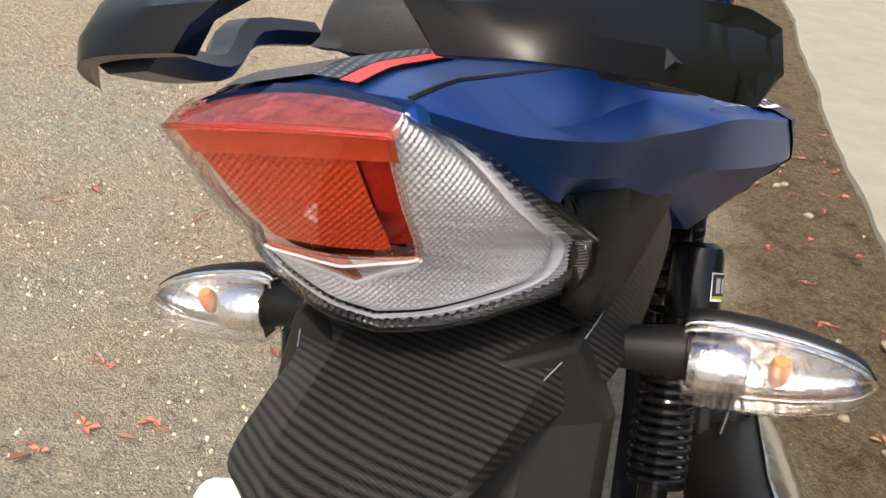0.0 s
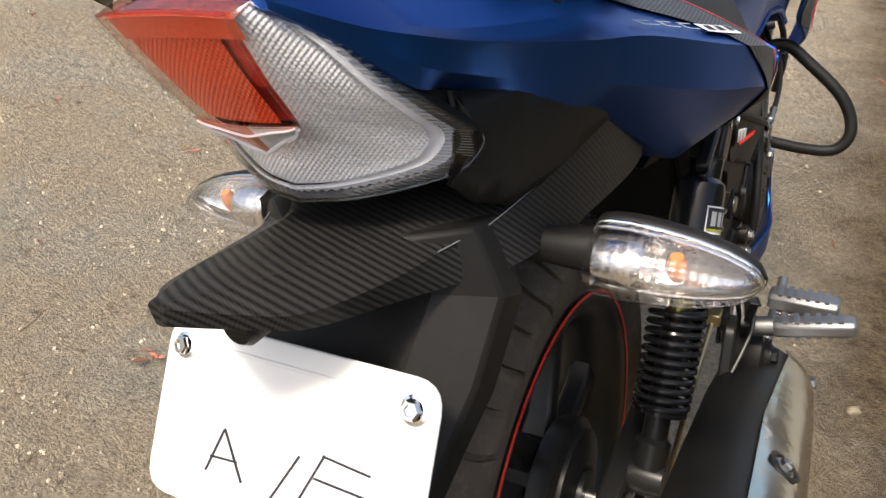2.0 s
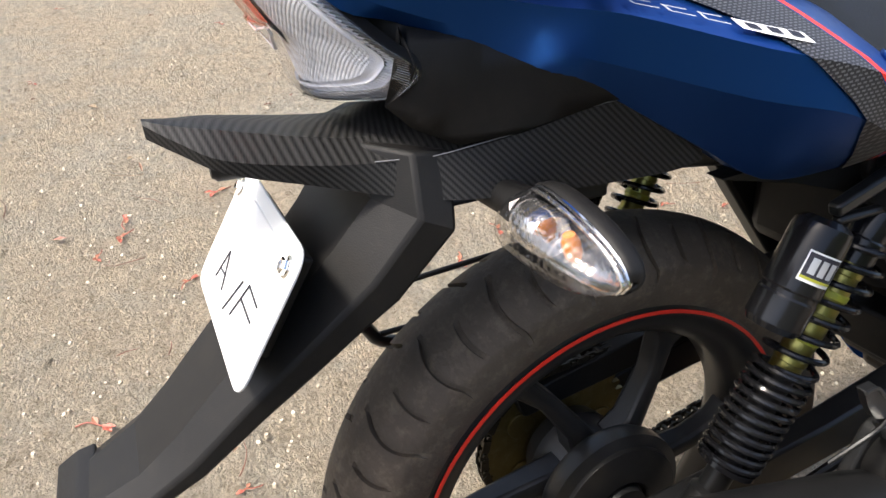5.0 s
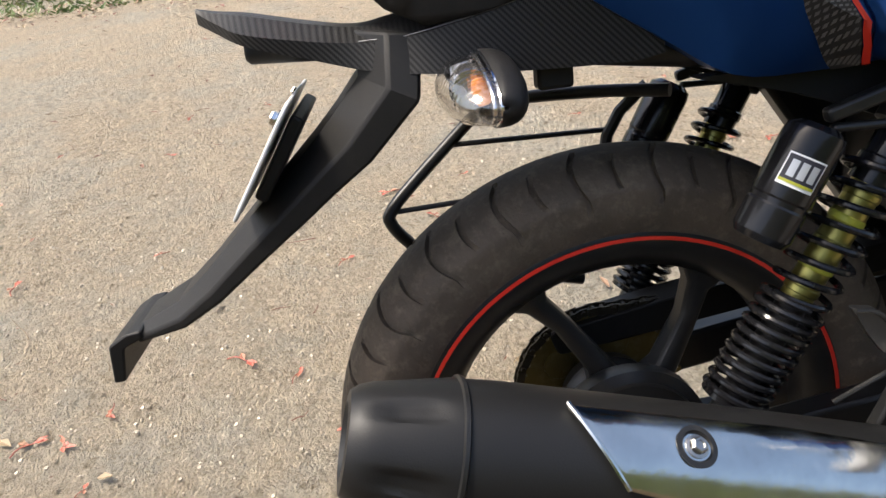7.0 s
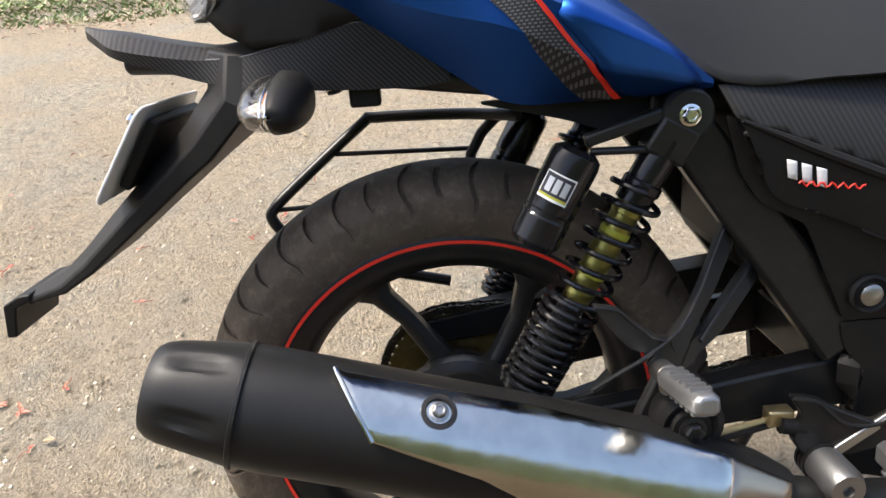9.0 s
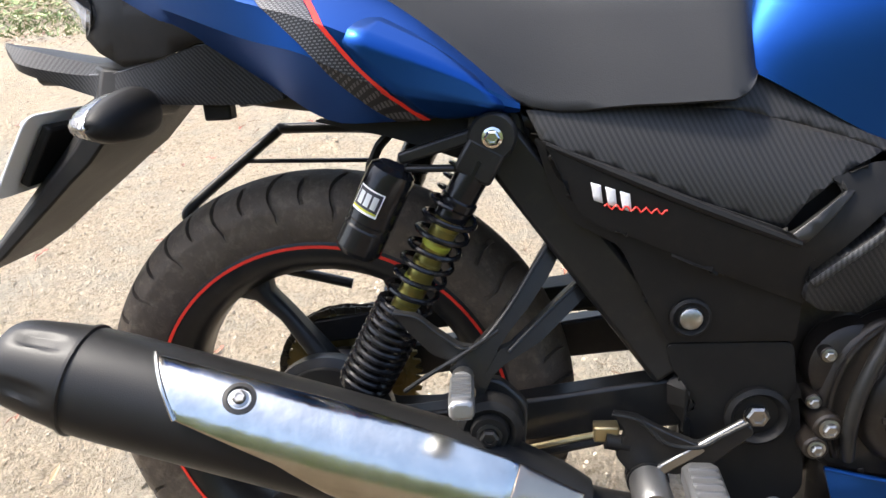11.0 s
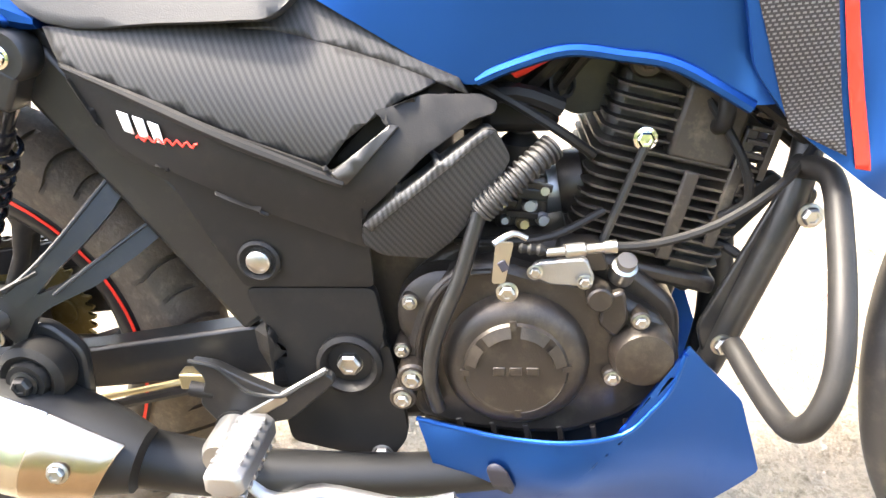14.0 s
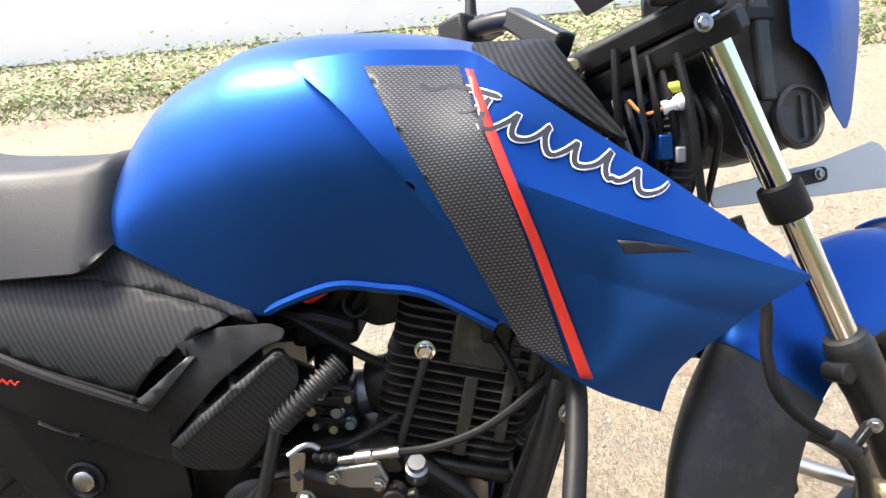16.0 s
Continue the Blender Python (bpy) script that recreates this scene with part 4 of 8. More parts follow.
# ---- shock absorbers ----
def build_shock(side):
    def P(x, y, z):
        return Vector((side * x, y, z))

    top, low = P(0.142, 0.223, 0.662), P(0.128, 0.03, 0.325)
    d = (low - top).normalized()
    L = (low - top).length

    def at(t):
        return top + d * (L * t)

    prof = [(0.0, 0.02), (0.016, 0.02), (0.0172, 0.026), (0.0172, 0.07), (0.0195, 0.072), (0.0195, 0.08), (0.0178, 0.082), (0.0178, 0.094)]
    bodyp = part("shock_absorber", lathe(prof + [(0, 0.094)], top, d, 32), GLOSS_BLACK, bike, "aftermarket gas shock absorber with black coil springs")
    part("damper_tube", lathe([(0, 0.09), (0.0142, 0.09), (0.0142, 0.21), (0, 0.21)], top, d, 32), GOLD, bodyp, "gold anodised damper tube")
    for k in range(5):
        h = 0.1 + 0.023 * k
        part("tube_band", lathe([(0.0143, h), (0.0153, h + 0.001), (0.0153, h + 0.006), (0.0143, h + 0.007)], top, d, 28), YELLOW if k % 2 else GOLD, bodyp)
    part("lower_rod", lathe([(0, 0.21), (0.0135, 0.21), (0.0135, L - 0.045), (0.019, L - 0.04), (0.019, L - 0.012), (0, L - 0.012)], top, d, 24), BLACK_CAST, bodyp)
    part("upper_spring", coil(at(0.2), at(0.53), 0.0264, 0.0031, 7.2, 18), GLOSS_BLACK, bodyp, "open black coil spring")
    part("lower_spring", coil(at(0.53), at(0.8), 0.0275, 0.0034, 10.5, 18), GLOSS_BLACK, bodyp, "closely wound black coil spring")
    part("spring_seat", lathe([(0, 0), (0.0285, 0), (0.0285, 0.005), (0, 0.005)], at(0.8), d, 28), GLOSS_BLACK, bodyp)
    part("upper_eye", lathe([(0, -0.02), (0.021, -0.016), (0.024, -0.012), (0.024, 0.012), (0.021, 0.016), (0, 0.016)], top, X, 28), BLACK_CAST, bodyp)
    part("lower_eye", lathe([(0, -0.018), (0.019, -0.018), (0.021, 0), (0.019, 0.018), (0, 0.018)], low, X, 24), BLACK_CAST, bodyp)
    part("clevis_link", beam(top + d * 0.008, top + d * 0.045, 0.034, 0.04), BLACK_CAST, bodyp, bevel=0.004)
    # reservoir, its arm and printed badge
    a, b = P(0.148, 0.124, 0.634), P(0.148, 0.078, 0.55)
    cd = (b - a).normalized()
    CL = (b - a).length
    can = part("reservoir", lathe([(0, -0.004), (0.016, -0.004), (0.023, 0.001), (0.0245, 0.008), (0.0245, 0.058), (0.0235, 0.06), (0.0235, 0.064), (0.0245, 0.066), (0.0245, CL - 0.006), (0.021, CL), (0, CL)], a, cd, 40), GLOSS_BLACK, bodyp, "gloss black gas reservoir with a small badge", smooth=22)
    bm = bmesh.new()
    beam(P(0.146, 0.205, 0.664), P(0.148, 0.13, 0.644), 0.014, 0.014, bm, w2=0.012, h2=0.012)
    beam(P(0.148, 0.19, 0.632), P(0.148, 0.135, 0.634), 0.01, 0.007, bm)
    part("reservoir_arm", bm, BLACK_CAST, bodyp, bevel=0.003)
    bolt(top + Vector((side * 0.016, 0, 0)), (side, 0, 0), 0.0075, bodyp, "top_bolt", CHROME)
    if side > 0:
        # badge as plain bars that follow the reservoir's curve
        m = axis_matrix(a, cd)
        face = m.inverted().to_3x3() @ Vector((1, -0.35, 0.2))
        mid = math.atan2(face.y, face.x)

        def patch(a0, a1, h0, h1, r, mat, name, label=""):
            pts = [(r, h0), (r, h1)]
            bm = bmesh.new()
            rings = [[m @ Vector((r * math.cos(mid + t), r * math.sin(mid + t), h)) for t in np.linspace(a0, a1, 9)] for _, h in pts]
            part(name, skin(rings, closed_ring=False, cap=False, bm=bm), mat, can, label)

        patch(-0.62, 0.62, 0.022, 0.048, 0.0249, WHITE_INK, "badge_border", "white outlined badge with plain bars")
        patch(-0.57, 0.57, 0.0235, 0.0455, 0.0252, INK, "badge_field")
        for k in range(3):
            patch(-0.45 + 0.32 * k, -0.22 + 0.32 * k, 0.027, 0.0405, 0.0255, SILVER_INK, "badge_bar")
        patch(-0.57, 0.57, 0.0432, 0.0455, 0.0256, YELLOW, "badge_line")


build_shock(1)
build_shock(-1)


# ---- tail: lamp, cowl, fender, plate, indicators ----
LAMP_X = -0.006
INNER = [(0.041, -0.308, 0.894), (0.0375, -0.291, 0.862), (0.033, -0.271, 0.83), (0.017, -0.2665, 0.8205), (0.0, -0.262, 0.811)]
OUTER = [(0.04, -0.286, 0.8965), (0.059, -0.2596, 0.8725), (0.0765, -0.238, 0.842), (0.0885, -0.215, 0.8185), (0.0933, -0.1945, 0.801), (0.0915, -0.2, 0.791), (0.082, -0.2085, 0.7835), (0.058, -0.225, 0.779), (0.03, -0.241, 0.7765), (0.0, -0.249, 0.7755)]
OUT_C, IN_C = spline(OUTER, 8), spline(INNER, 18)


def along_curve(c, t):
    """A point of a polyline at the fraction t of its length in steps."""
    f = max(0.0, min(1.0, t)) * (len(c) - 1)
    i = min(int(f), len(c) - 2)
    return c[i].lerp(c[i + 1], f - i)


def side_point(u, v, inset=0.0, side=1):
    """On the lamp's clear side: u from the red centre out to the rim, v from the top round to the foot."""
    a, b = along_curve(IN_C, v), along_curve(OUT_C, v)
    n_ = Vector((0.62, -0.74, 0.22)).lerp(Vector((0.0, -0.93, -0.25)), max(0.0, v - 0.45) / 0.55).normalized()
    p = a.lerp(b, u) + n_ * (0.007 * 4 * u * (1 - u) * (1 - 0.4 * v) - inset)
    return Vector((LAMP_X + side * p.x, p.y, p.z))


def side_grid(inset, u0, u1, v0=0.0, v1=1.0, nu=10, nv=50, side=1):
    return [[side_point(u, v, inset(u, v, k) if callable(inset) else inset, side) for u in np.linspace(u0, u1, nu)] for k, v in enumerate(np.linspace(v0, v1, nv))]


def red_point(s, q, inset=0.0):
    """On the lamp's centre: s across, q from the top edge (0) to the lower edge (1)."""
    e = along_curve(IN_C, 0.5 * q)
    return Vector((LAMP_X + s * e.x, e.y - 0.005 * (1 - s * s) + inset, e.z + 0.003 * (1 - s * s) * (1 - q)))


def red_grid(inset, q0=0.0, q1=0.96, s0=-1.0, s1=1.0, n=24, m=18):
    return [[red_point(s, q, inset) for s in np.linspace(s0, s1, n)] for q in np.linspace(q0, q1, m)]


lamp = part("tail_lamp", skin([[side_point(u, v, 0.02, sd) for u in np.linspace(0, 0.9, 8)] for sd in (1,) for v in np.linspace(0, 1, 24)] , False, False), CLEAR_GRID, bike, "tail lamp with a red centre and clear prismed sides")
part("red_backing", skin(red_grid(0.013, 0.0, 1.0, -1.0, 1.0), False, False), RED_SHADED, lamp)
part("red_reflector", skin(red_grid(0.006, 0.06, 0.97, -0.97, 0.6), False, False), RED_GRID, lamp, "red honeycomb reflector behind the lens")
part("red_recess", skin(red_grid(0.008, 0.2, 0.62, 0.6, 0.94, 6), False, False), RED_SHADED, lamp, "recess beside the reflector, shade put into its red")
part("red_band", skin(red_grid(0.004, 0.0, 0.24, -0.98, 0.98, 24, 5), False, False), RED_BAND, lamp, "bright red band along the top")
part("red_lens", skin(red_grid(0.0), False, False), LENS_RED, lamp, "glossy red centre lens")
for sd in (-1, 1):
    part("lens_edge", tube([red_point(sd, q, -0.0005) for q in np.linspace(0, 1, 16)], 0.0013, 6), LENS_PLAIN, lamp)
# strip over the red lens, up to the cowl
crown = [[Vector((LAMP_X + s * (0.041 - 0.001 * q), red_point(s, 0).y + 0.022 * q * (1 - 0.25 * s * s) , red_point(s, 0).z + 0.004 * math.sin(q * 1.57) + 0.0035 * q * (1 - s * s))) for s in np.linspace(-1, 1, 36)] for q in np.linspace(0, 1, 7)]
part("upper_trim", skin([[p + Vector((0, 0.004, -0.003)) for p in r] for r in crown], False, False), TRIM_RED, lamp, "faceted red and silver strip along the top of the lens", smooth=0)
part("upper_lens", skin(crown, False, False), LENS_PINK, lamp, "clear strip of lens over the trim")
part("top_edge", tube(crown[0][1:], 0.0009, 6), LENS_PINK, lamp)
# faceted bright tip that points down under the red lens
tip = []
for q in (0.0, 0.35, 0.7, 1.0):
    row = []
    for k in range(25):
        s = -1 + k / 12
        a, b = red_point(s, 0.95), side_point(0.0, 1.0 - 0.5 * abs(s), 0.0, 1 if s >= 0 else -1)
        row.append(a.lerp(b, q) + Vector((0, -0.0015, 0)))
    tip.append(row)
part("lens_tip", skin([r[14:] for r in tip], False, False), CHROME_TIP, lamp, "bright faceted tip below the red lens", smooth=0)
# left part of the tip: the mirrored red is painted as its own colour
part("tip_shade", skin([r[:15] for r in tip], False, False), TIP_RED, lamp, "left part of the tip, red reflection painted in", smooth=0)
# pale tube painted for the bright streak across the tip
part("tip_line", tube([p + Vector((0, -0.001, 0)) for p in tip[1]], 0.0008, 6), PALE_BAND, lamp)
part("tip_rim", tube(tip[-1], 0.0013, 6), PALE_BAND, lamp)
part("red_shoulder", tube(tip[0], 0.001, 6), LENS_RED, lamp)
for sd in (-1, 1):
    part("prism_field", skin(side_grid(0.008, 0.0, 0.74, side=sd, nu=16), False, False), CLEAR_GRID, lamp, "pale prismed field inside the lens")
    part("inner_band", skin(side_grid(lambda u, v, k: 0.0042 + 0.0016 * math.cos((u - 0.73) / 0.045 * 1.57), 0.685, 0.775, side=sd, nu=6), False, False), PALE_BAND, lamp, "pale moulded band inside the lens")
    part("rib_band", skin(side_grid(lambda u, v, k: 0.005 + (0.0024 if k % 4 < 2 else 0.0), 0.775, 0.875, side=sd, nu=4, nv=190), False, False), PALE_BAND, lamp, "band of small bright ribs", smooth=0)
    part("tooth_band", skin(side_grid(lambda u, v, k: (0.006 if k % 4 < 2 else 0.0018) if u < 0.98 else 0.002, 0.865, 0.995, side=sd, nu=5, nv=270), False, False), TOOTH, lamp, "row of small dark teeth", smooth=0)
    part("clear_lens", skin(side_grid(0.0, 0.0, 1.0, side=sd, nu=14), False, False), LENS_CLEAR, lamp, "clear prismed outer lens")
    part("outer_rim", tube([side_point(1.0, v, 0.0, sd) for v in np.linspace(0, 1, 60)], 0.0013, 6), LENS_PLAIN, lamp)
    part("rim_skirt", skin([[side_point(1.0, v, 0.0, sd) + Vector((-sd * 0.002 * q, 0.012 * q, -0.001 * q)) for q in (0, 0.5, 1)] for v in np.linspace(0, 1, 60)], False, False), BLACK, lamp)
part("lamp_back", body([(-0.235, [(0, 0.88), (0.03, 0.875), (0.042, 0.85), (0.04, 0.805), (0, 0.788)]), (-0.2, [(0, 0.875), (0.05, 0.865), (0.066, 0.83), (0.066, 0.8), (0, 0.784)]), (-0.17, [(0, 0.87), (0.065, 0.85), (0.085, 0.82), (0.084, 0.79), (0, 0.778)]), (-0.12, [(0, 0.86), (0.08, 0.84), (0.094, 0.81), (0.088, 0.77), (0, 0.77)])], 2, 3), BLACK, lamp, "matte black lamp housing")

cowl_stations = [
    (-0.29, [(0, 0.9045), (0.036, 0.8995), (0.0395, 0.898), (0.0415, 0.896), (0.042, 0.894), (0.042, 0.892)]),
    (-0.26, [(0, 0.9025), (0.041, 0.8965), (0.056, 0.8825), (0.06, 0.8785), (0.0585, 0.875), (0.055, 0.869)]),
    (-0.235, [(0, 0.898), (0.046, 0.891), (0.065, 0.8725), (0.0725, 0.8675), (0.075, 0.853), (0.0735, 0.841)]),
    (-0.2, [(0, 0.891), (0.052, 0.883), (0.0735, 0.861), (0.0945, 0.8545), (0.087, 0.837), (0.0735, 0.829)]),
    (-0.16, [(0, 0.882), (0.06, 0.874), (0.082, 0.852), (0.11, 0.8435), (0.1, 0.822), (0.09, 0.808)]),
    (-0.12, [(0, 0.873), (0.072, 0.866), (0.091, 0.845), (0.13, 0.834), (0.118, 0.807), (0.106, 0.789)]),
    (-0.08, [(0, 0.864), (0.085, 0.857), (0.115, 0.84), (0.152, 0.826), (0.14, 0.794), (0.115, 0.774)]),
    (0.0, [(0, 0.85), (0.105, 0.84), (0.146, 0.8205), (0.184, 0.799), (0.178, 0.766), (0.126, 0.722)]),
    (0.06, [(0, 0.83), (0.118, 0.824), (0.16, 0.804), (0.2, 0.782), (0.202, 0.75), (0.136, 0.684)]),
    (0.12, [(0, 0.8), (0.125, 0.797), (0.165, 0.778), (0.203, 0.757), (0.196, 0.72), (0.144, 0.68)]),
    (0.19, [(0, 0.76), (0.12, 0.75), (0.149, 0.738), (0.176, 0.725), (0.172, 0.702), (0.142, 0.682)]),
    (0.25, [(0, 0.71), (0.11, 0.7), (0.126, 0.695), (0.14, 0.69), (0.141, 0.686), (0.138, 0.682)]),
]
COWL_K = [0, 1, 1.5, 2, 3, 4]
cols = [spline([Vector((p[i][0], y, p[i][1])) for y, p in cowl_stations], 4) for i in range(6)]
cowl_sections = [(cols[0][r].y, [(c[r].x, c[r].z) for c in cols]) for r in range(len(cols[0]))]
cowl = part("tail_cowl", body(cowl_sections, 1, 1), BLUE, bike, "satin blue tail cowl with a folded side crease", smooth=17)


def cowl_point(y, k, lift=0.0015, side=1):
    """On the cowl's skin: y, and k from 0 (middle of the top) to 4 (lower edge)."""
    ys = [s[0] for s in cowl_sections]
    prof = [(float(np.interp(y, ys, [s[1][i][0] for s in cowl_sections])), float(np.interp(y, ys, [s[1][i][1] for s in cowl_sections]))) for i in range(6)]
    i = max(j for j in range(5) if COWL_K[j] <= k or j == 0)
    t = (k - COWL_K[i]) / (COWL_K[i + 1] - COWL_K[i])
    (x0, z0), (x1, z1) = prof[i], prof[i + 1]
    nrm = Vector((z0 - z1, 0, x1 - x0)).normalized()
    return Vector((side * (x0 + (x1 - x0) * t + nrm.x * lift), y, z0 + (z1 - z0) * t + nrm.z * lift))


def cowl_patch(name, corners, mat, n=14, lift=0.002, side=1, label=""):
    """A film on the cowl between four (y, k) corners."""
    a, b, c, d = (Vector(p) for p in corners)
    rings = []
    for i in np.linspace(0, 1, n):
        rings.append([cowl_point(*((a.lerp(b, i)).lerp(d.lerp(c, i), j)), lift, side) for j in np.linspace(0, 1, n)])
    return part(name, skin(rings, False, False), mat, cowl, label)


def cowl_band(name, left, right, mat, lift=0.002, side=1, label="", n=22, m=8, solid=0.0):
    """A film between two edges, each y against k."""
    k0, k1 = max(left[0][0], right[0][0]), min(left[-1][0], right[-1][0])
    rings = []
    for k in np.linspace(k0, k1, n):
        a, b = (float(np.interp(k, [p[0] for p in e], [p[1] for p in e])) for e in (left, right))
        rings.append([cowl_point(a + (b - a) * t, float(k), lift, side) for t in np.linspace(0, 1, m)])
    return part(name, skin(rings, False, False), mat, cowl, label, solid=solid)


FILM_L = [(1.05, -0.065), (1.3, -0.05), (1.53, -0.033), (1.7, 0.0), (2.05, 0.027), (2.6, 0.052), (3.05, 0.074), (3.4, 0.1), (3.97, 0.132)]
FILM_R = [(1.05, 0.035), (1.4, 0.046), (1.73, 0.06), (2.0, 0.074), (2.3, 0.086), (2.65, 0.101), (3.0, 0.12), (3.4, 0.138), (3.97, 0.156)]
OVAL_L = [(1.5, 0.128), (1.62, 0.117), (1.8, 0.108), (2.27, 0.097), (2.5, 0.112), (2.95, 0.133), (3.67, 0.155), (3.95, 0.18)]
OVAL_R = [(1.46, 0.145), (1.55, 0.17), (1.65, 0.19), (1.8, 0.21), (2.4, 0.232), (2.95, 0.236), (3.6, 0.228), (3.95, 0.2)]
for side in (1, -1):
    cowl_band("side_film", FILM_L, FILM_R, DOTS, 0.002, side, "dark dotted film")
    cowl_band("side_stripe", [(k, y + 0.001) for k, y in FILM_R], [(k, y + 0.0085) for k, y in FILM_R], RED, 0.0025, side, "thin red stripe")
    cowl_band("corner_panel", OVAL_L, OVAL_R, BLUE, 0.0035, side, "raised drop-shaped corner panel", solid=0.003)
    # model badge as plain bars
    for k in range(3):
        y = -0.075 + 0.021 * k
        cowl_patch("badge_bar", [(y, 1.75), (y + 0.015, 1.745), (y + 0.015, 1.76), (y, 1.765)], SILVER_INK, 3, 0.003, side)
        cowl_patch("badge_bar", [(y + 0.002, 1.83), (y + 0.017, 1.825), (y + 0.017, 1.84), (y + 0.002, 1.845)], SILVER_INK, 3, 0.003, side)
        cowl_patch("badge_bar", [(y, 1.75), (y + 0.002, 1.75), (y + 0.003, 1.84), (y + 0.001, 1.84)], SILVER_INK, 3, 0.0032, side)
    cowl_patch("badge_block", [(-0.012, 1.74), (0.034, 1.76), (0.036, 1.88), (-0.01, 1.86)], WHITE_INK, 4, 0.003, side)
    for k in range(3):
        y = -0.006 + 0.014 * k
        cowl_patch("badge_cut", [(y, 1.77), (y + 0.008, 1.775), (y + 0.009, 1.84), (y + 0.001, 1.835)], INK, 3, 0.0036, side)
# the tail's dotted film lies off centre, edged by one stripe
cowl_patch("top_film", [(-0.286, 0.0), (-0.12, 0.0), (-0.12, 0.12), (-0.286, 0.26)], DOTS, label="dark dotted film on the tail")
cowl_patch("top_film", [(-0.286, 0.0), (-0.12, 0.0), (-0.12, 0.9), (-0.286, 0.95)], DOTS, side=-1, label="dark dotted film on the tail")
cowl_patch("top_stripe", [(-0.287, 0.28), (-0.12, 0.14), (-0.12, 0.26), (-0.287, 0.46)], RED, label="red stripe on the tail")
for side in (1, -1):
    part("panel_seam", tube([cowl_point(y, 0.98, 0.0, side) for y in np.linspace(-0.289, -0.1, 12)], 0.0012, 6), BLACK, cowl)

# black panels between lamp, cowl and fender
f_side = bulge([(-0.2, 0.829, 0.073), (-0.194, 0.802, 0.087), (-0.203, 0.784, 0.081), (-0.17, 0.752, 0.09), (-0.15, 0.8, 0.1), (-0.13, 0.75, 0.1015), (-0.1, 0.79, 0.115), (-0.07, 0.765, 0.1185), (-0.07, 0.79, 0.124), (0.0, 0.76, 0.123), (0.0, 0.775, 0.128), (0.03, 0.745, 0.126)])
for side in (1, -1):
    bm = sheet([(-0.2, 0.828), (-0.194, 0.803), (-0.2, 0.788), (-0.215, 0.778), (-0.2, 0.762), (-0.17, 0.746), (-0.13, 0.75), (-0.07, 0.765), (-0.015, 0.762), (0.03, 0.74), (0.045, 0.735), (0.02, 0.775), (-0.08, 0.8), (-0.15, 0.815)], f_side)
    part("under_tail_panel", bm if side > 0 else mirrored(bm), BLACK, bike, solid=0.003)

fender_sections = [
    (-0.362, [(0, 0.780), (0.003, 0.7795), (0.005, 0.777), (0.004, 0.767), (0, 0.766)]),
    (-0.343, [(0, 0.776), (0.012, 0.7745), (0.025, 0.766), (0.024, 0.757), (0, 0.757)]),
    (-0.318, [(0, 0.772), (0.022, 0.7695), (0.048, 0.755), (0.046, 0.745), (0, 0.745)]),
    (-0.265, [(0, 0.759), (0.033, 0.757), (0.061, 0.744), (0.06, 0.729), (0, 0.728)]),
    (-0.224, [(0, 0.752), (0.04, 0.75), (0.067, 0.7385), (0.072, 0.717), (0, 0.715)]),
    (-0.184, [(0, 0.757), (0.05, 0.752), (0.083, 0.739), (0.094, 0.711), (0, 0.709)]),
    (-0.13, [(0, 0.757), (0.06, 0.755), (0.1, 0.749), (0.106, 0.706), (0, 0.705)]),
    (-0.07, [(0, 0.765), (0.075, 0.765), (0.1165, 0.763), (0.114, 0.703), (0, 0.703)]),
    (-0.015, [(0, 0.765), (0.08, 0.765), (0.12, 0.76), (0.12, 0.702), (0, 0.702)]),
    (0.012, [(0, 0.76), (0.09, 0.76), (0.121, 0.75), (0.122, 0.706), (0, 0.705)]),
]
fender = part("rear_fender", body(fender_sections, 1, 5), CARBON, bike, "rear fender wrapped in carbon weave film", smooth=20)
for side in (1, -1):
    part("film_seam", tube([Vector((side * float(np.interp(y, [s[0] for s in fender_sections], [s[1][2][0] for s in fender_sections])), y, float(np.interp(y, [s[0] for s in fender_sections], [s[1][2][1] for s in fender_sections])) + 0.001)) for y in np.linspace(-0.224, -0.06, 14)], 0.0004, 5), GREY, fender)
part("plate_lamp", lathe([(0, -0.03), (0.009, -0.03), (0.012, -0.026), (0.0125, 0.03), (0.009, 0.034), (0, 0.034)], (0.003, -0.296, 0.738), (0, 1, -0.06), 24), BLACK, bike, "small black plate lamp")
part("under_tab", box((0.08, -0.085, 0.685), (0.1, -0.055, 0.705)), BLACK, fender, bevel=0.003)


def ribbon(path, parent, name, mat, label=""):
    """A flap swept along (y, z, half width, thickness), narrower at its back."""
    rings = []
    for i, (y, z, w, t) in enumerate(path):
        y0, z0 = path[max(i - 1, 0)][:2]
        y1, z1 = path[min(i + 1, len(path) - 1)][:2]
        d = Vector((y1 - y0, z1 - z0)).normalized()
        nrm = Vector((d.y, -d.x))  # towards the rear and up
        if nrm.x > 0:
            nrm = -nrm
        ring = []
        for x, s in ((-w, -0.5), (w, -0.5), (w * 0.97, 0.02), (w * 0.58, 0.5), (-w * 0.58, 0.5), (-w * 0.97, 0.02)):
            ring.append((x, y + nrm.x * t * s, z + nrm.y * t * s))
        rings.append(ring)
    return part(name, skin(rings), mat, parent, label, smooth=14, bevel=0.003)


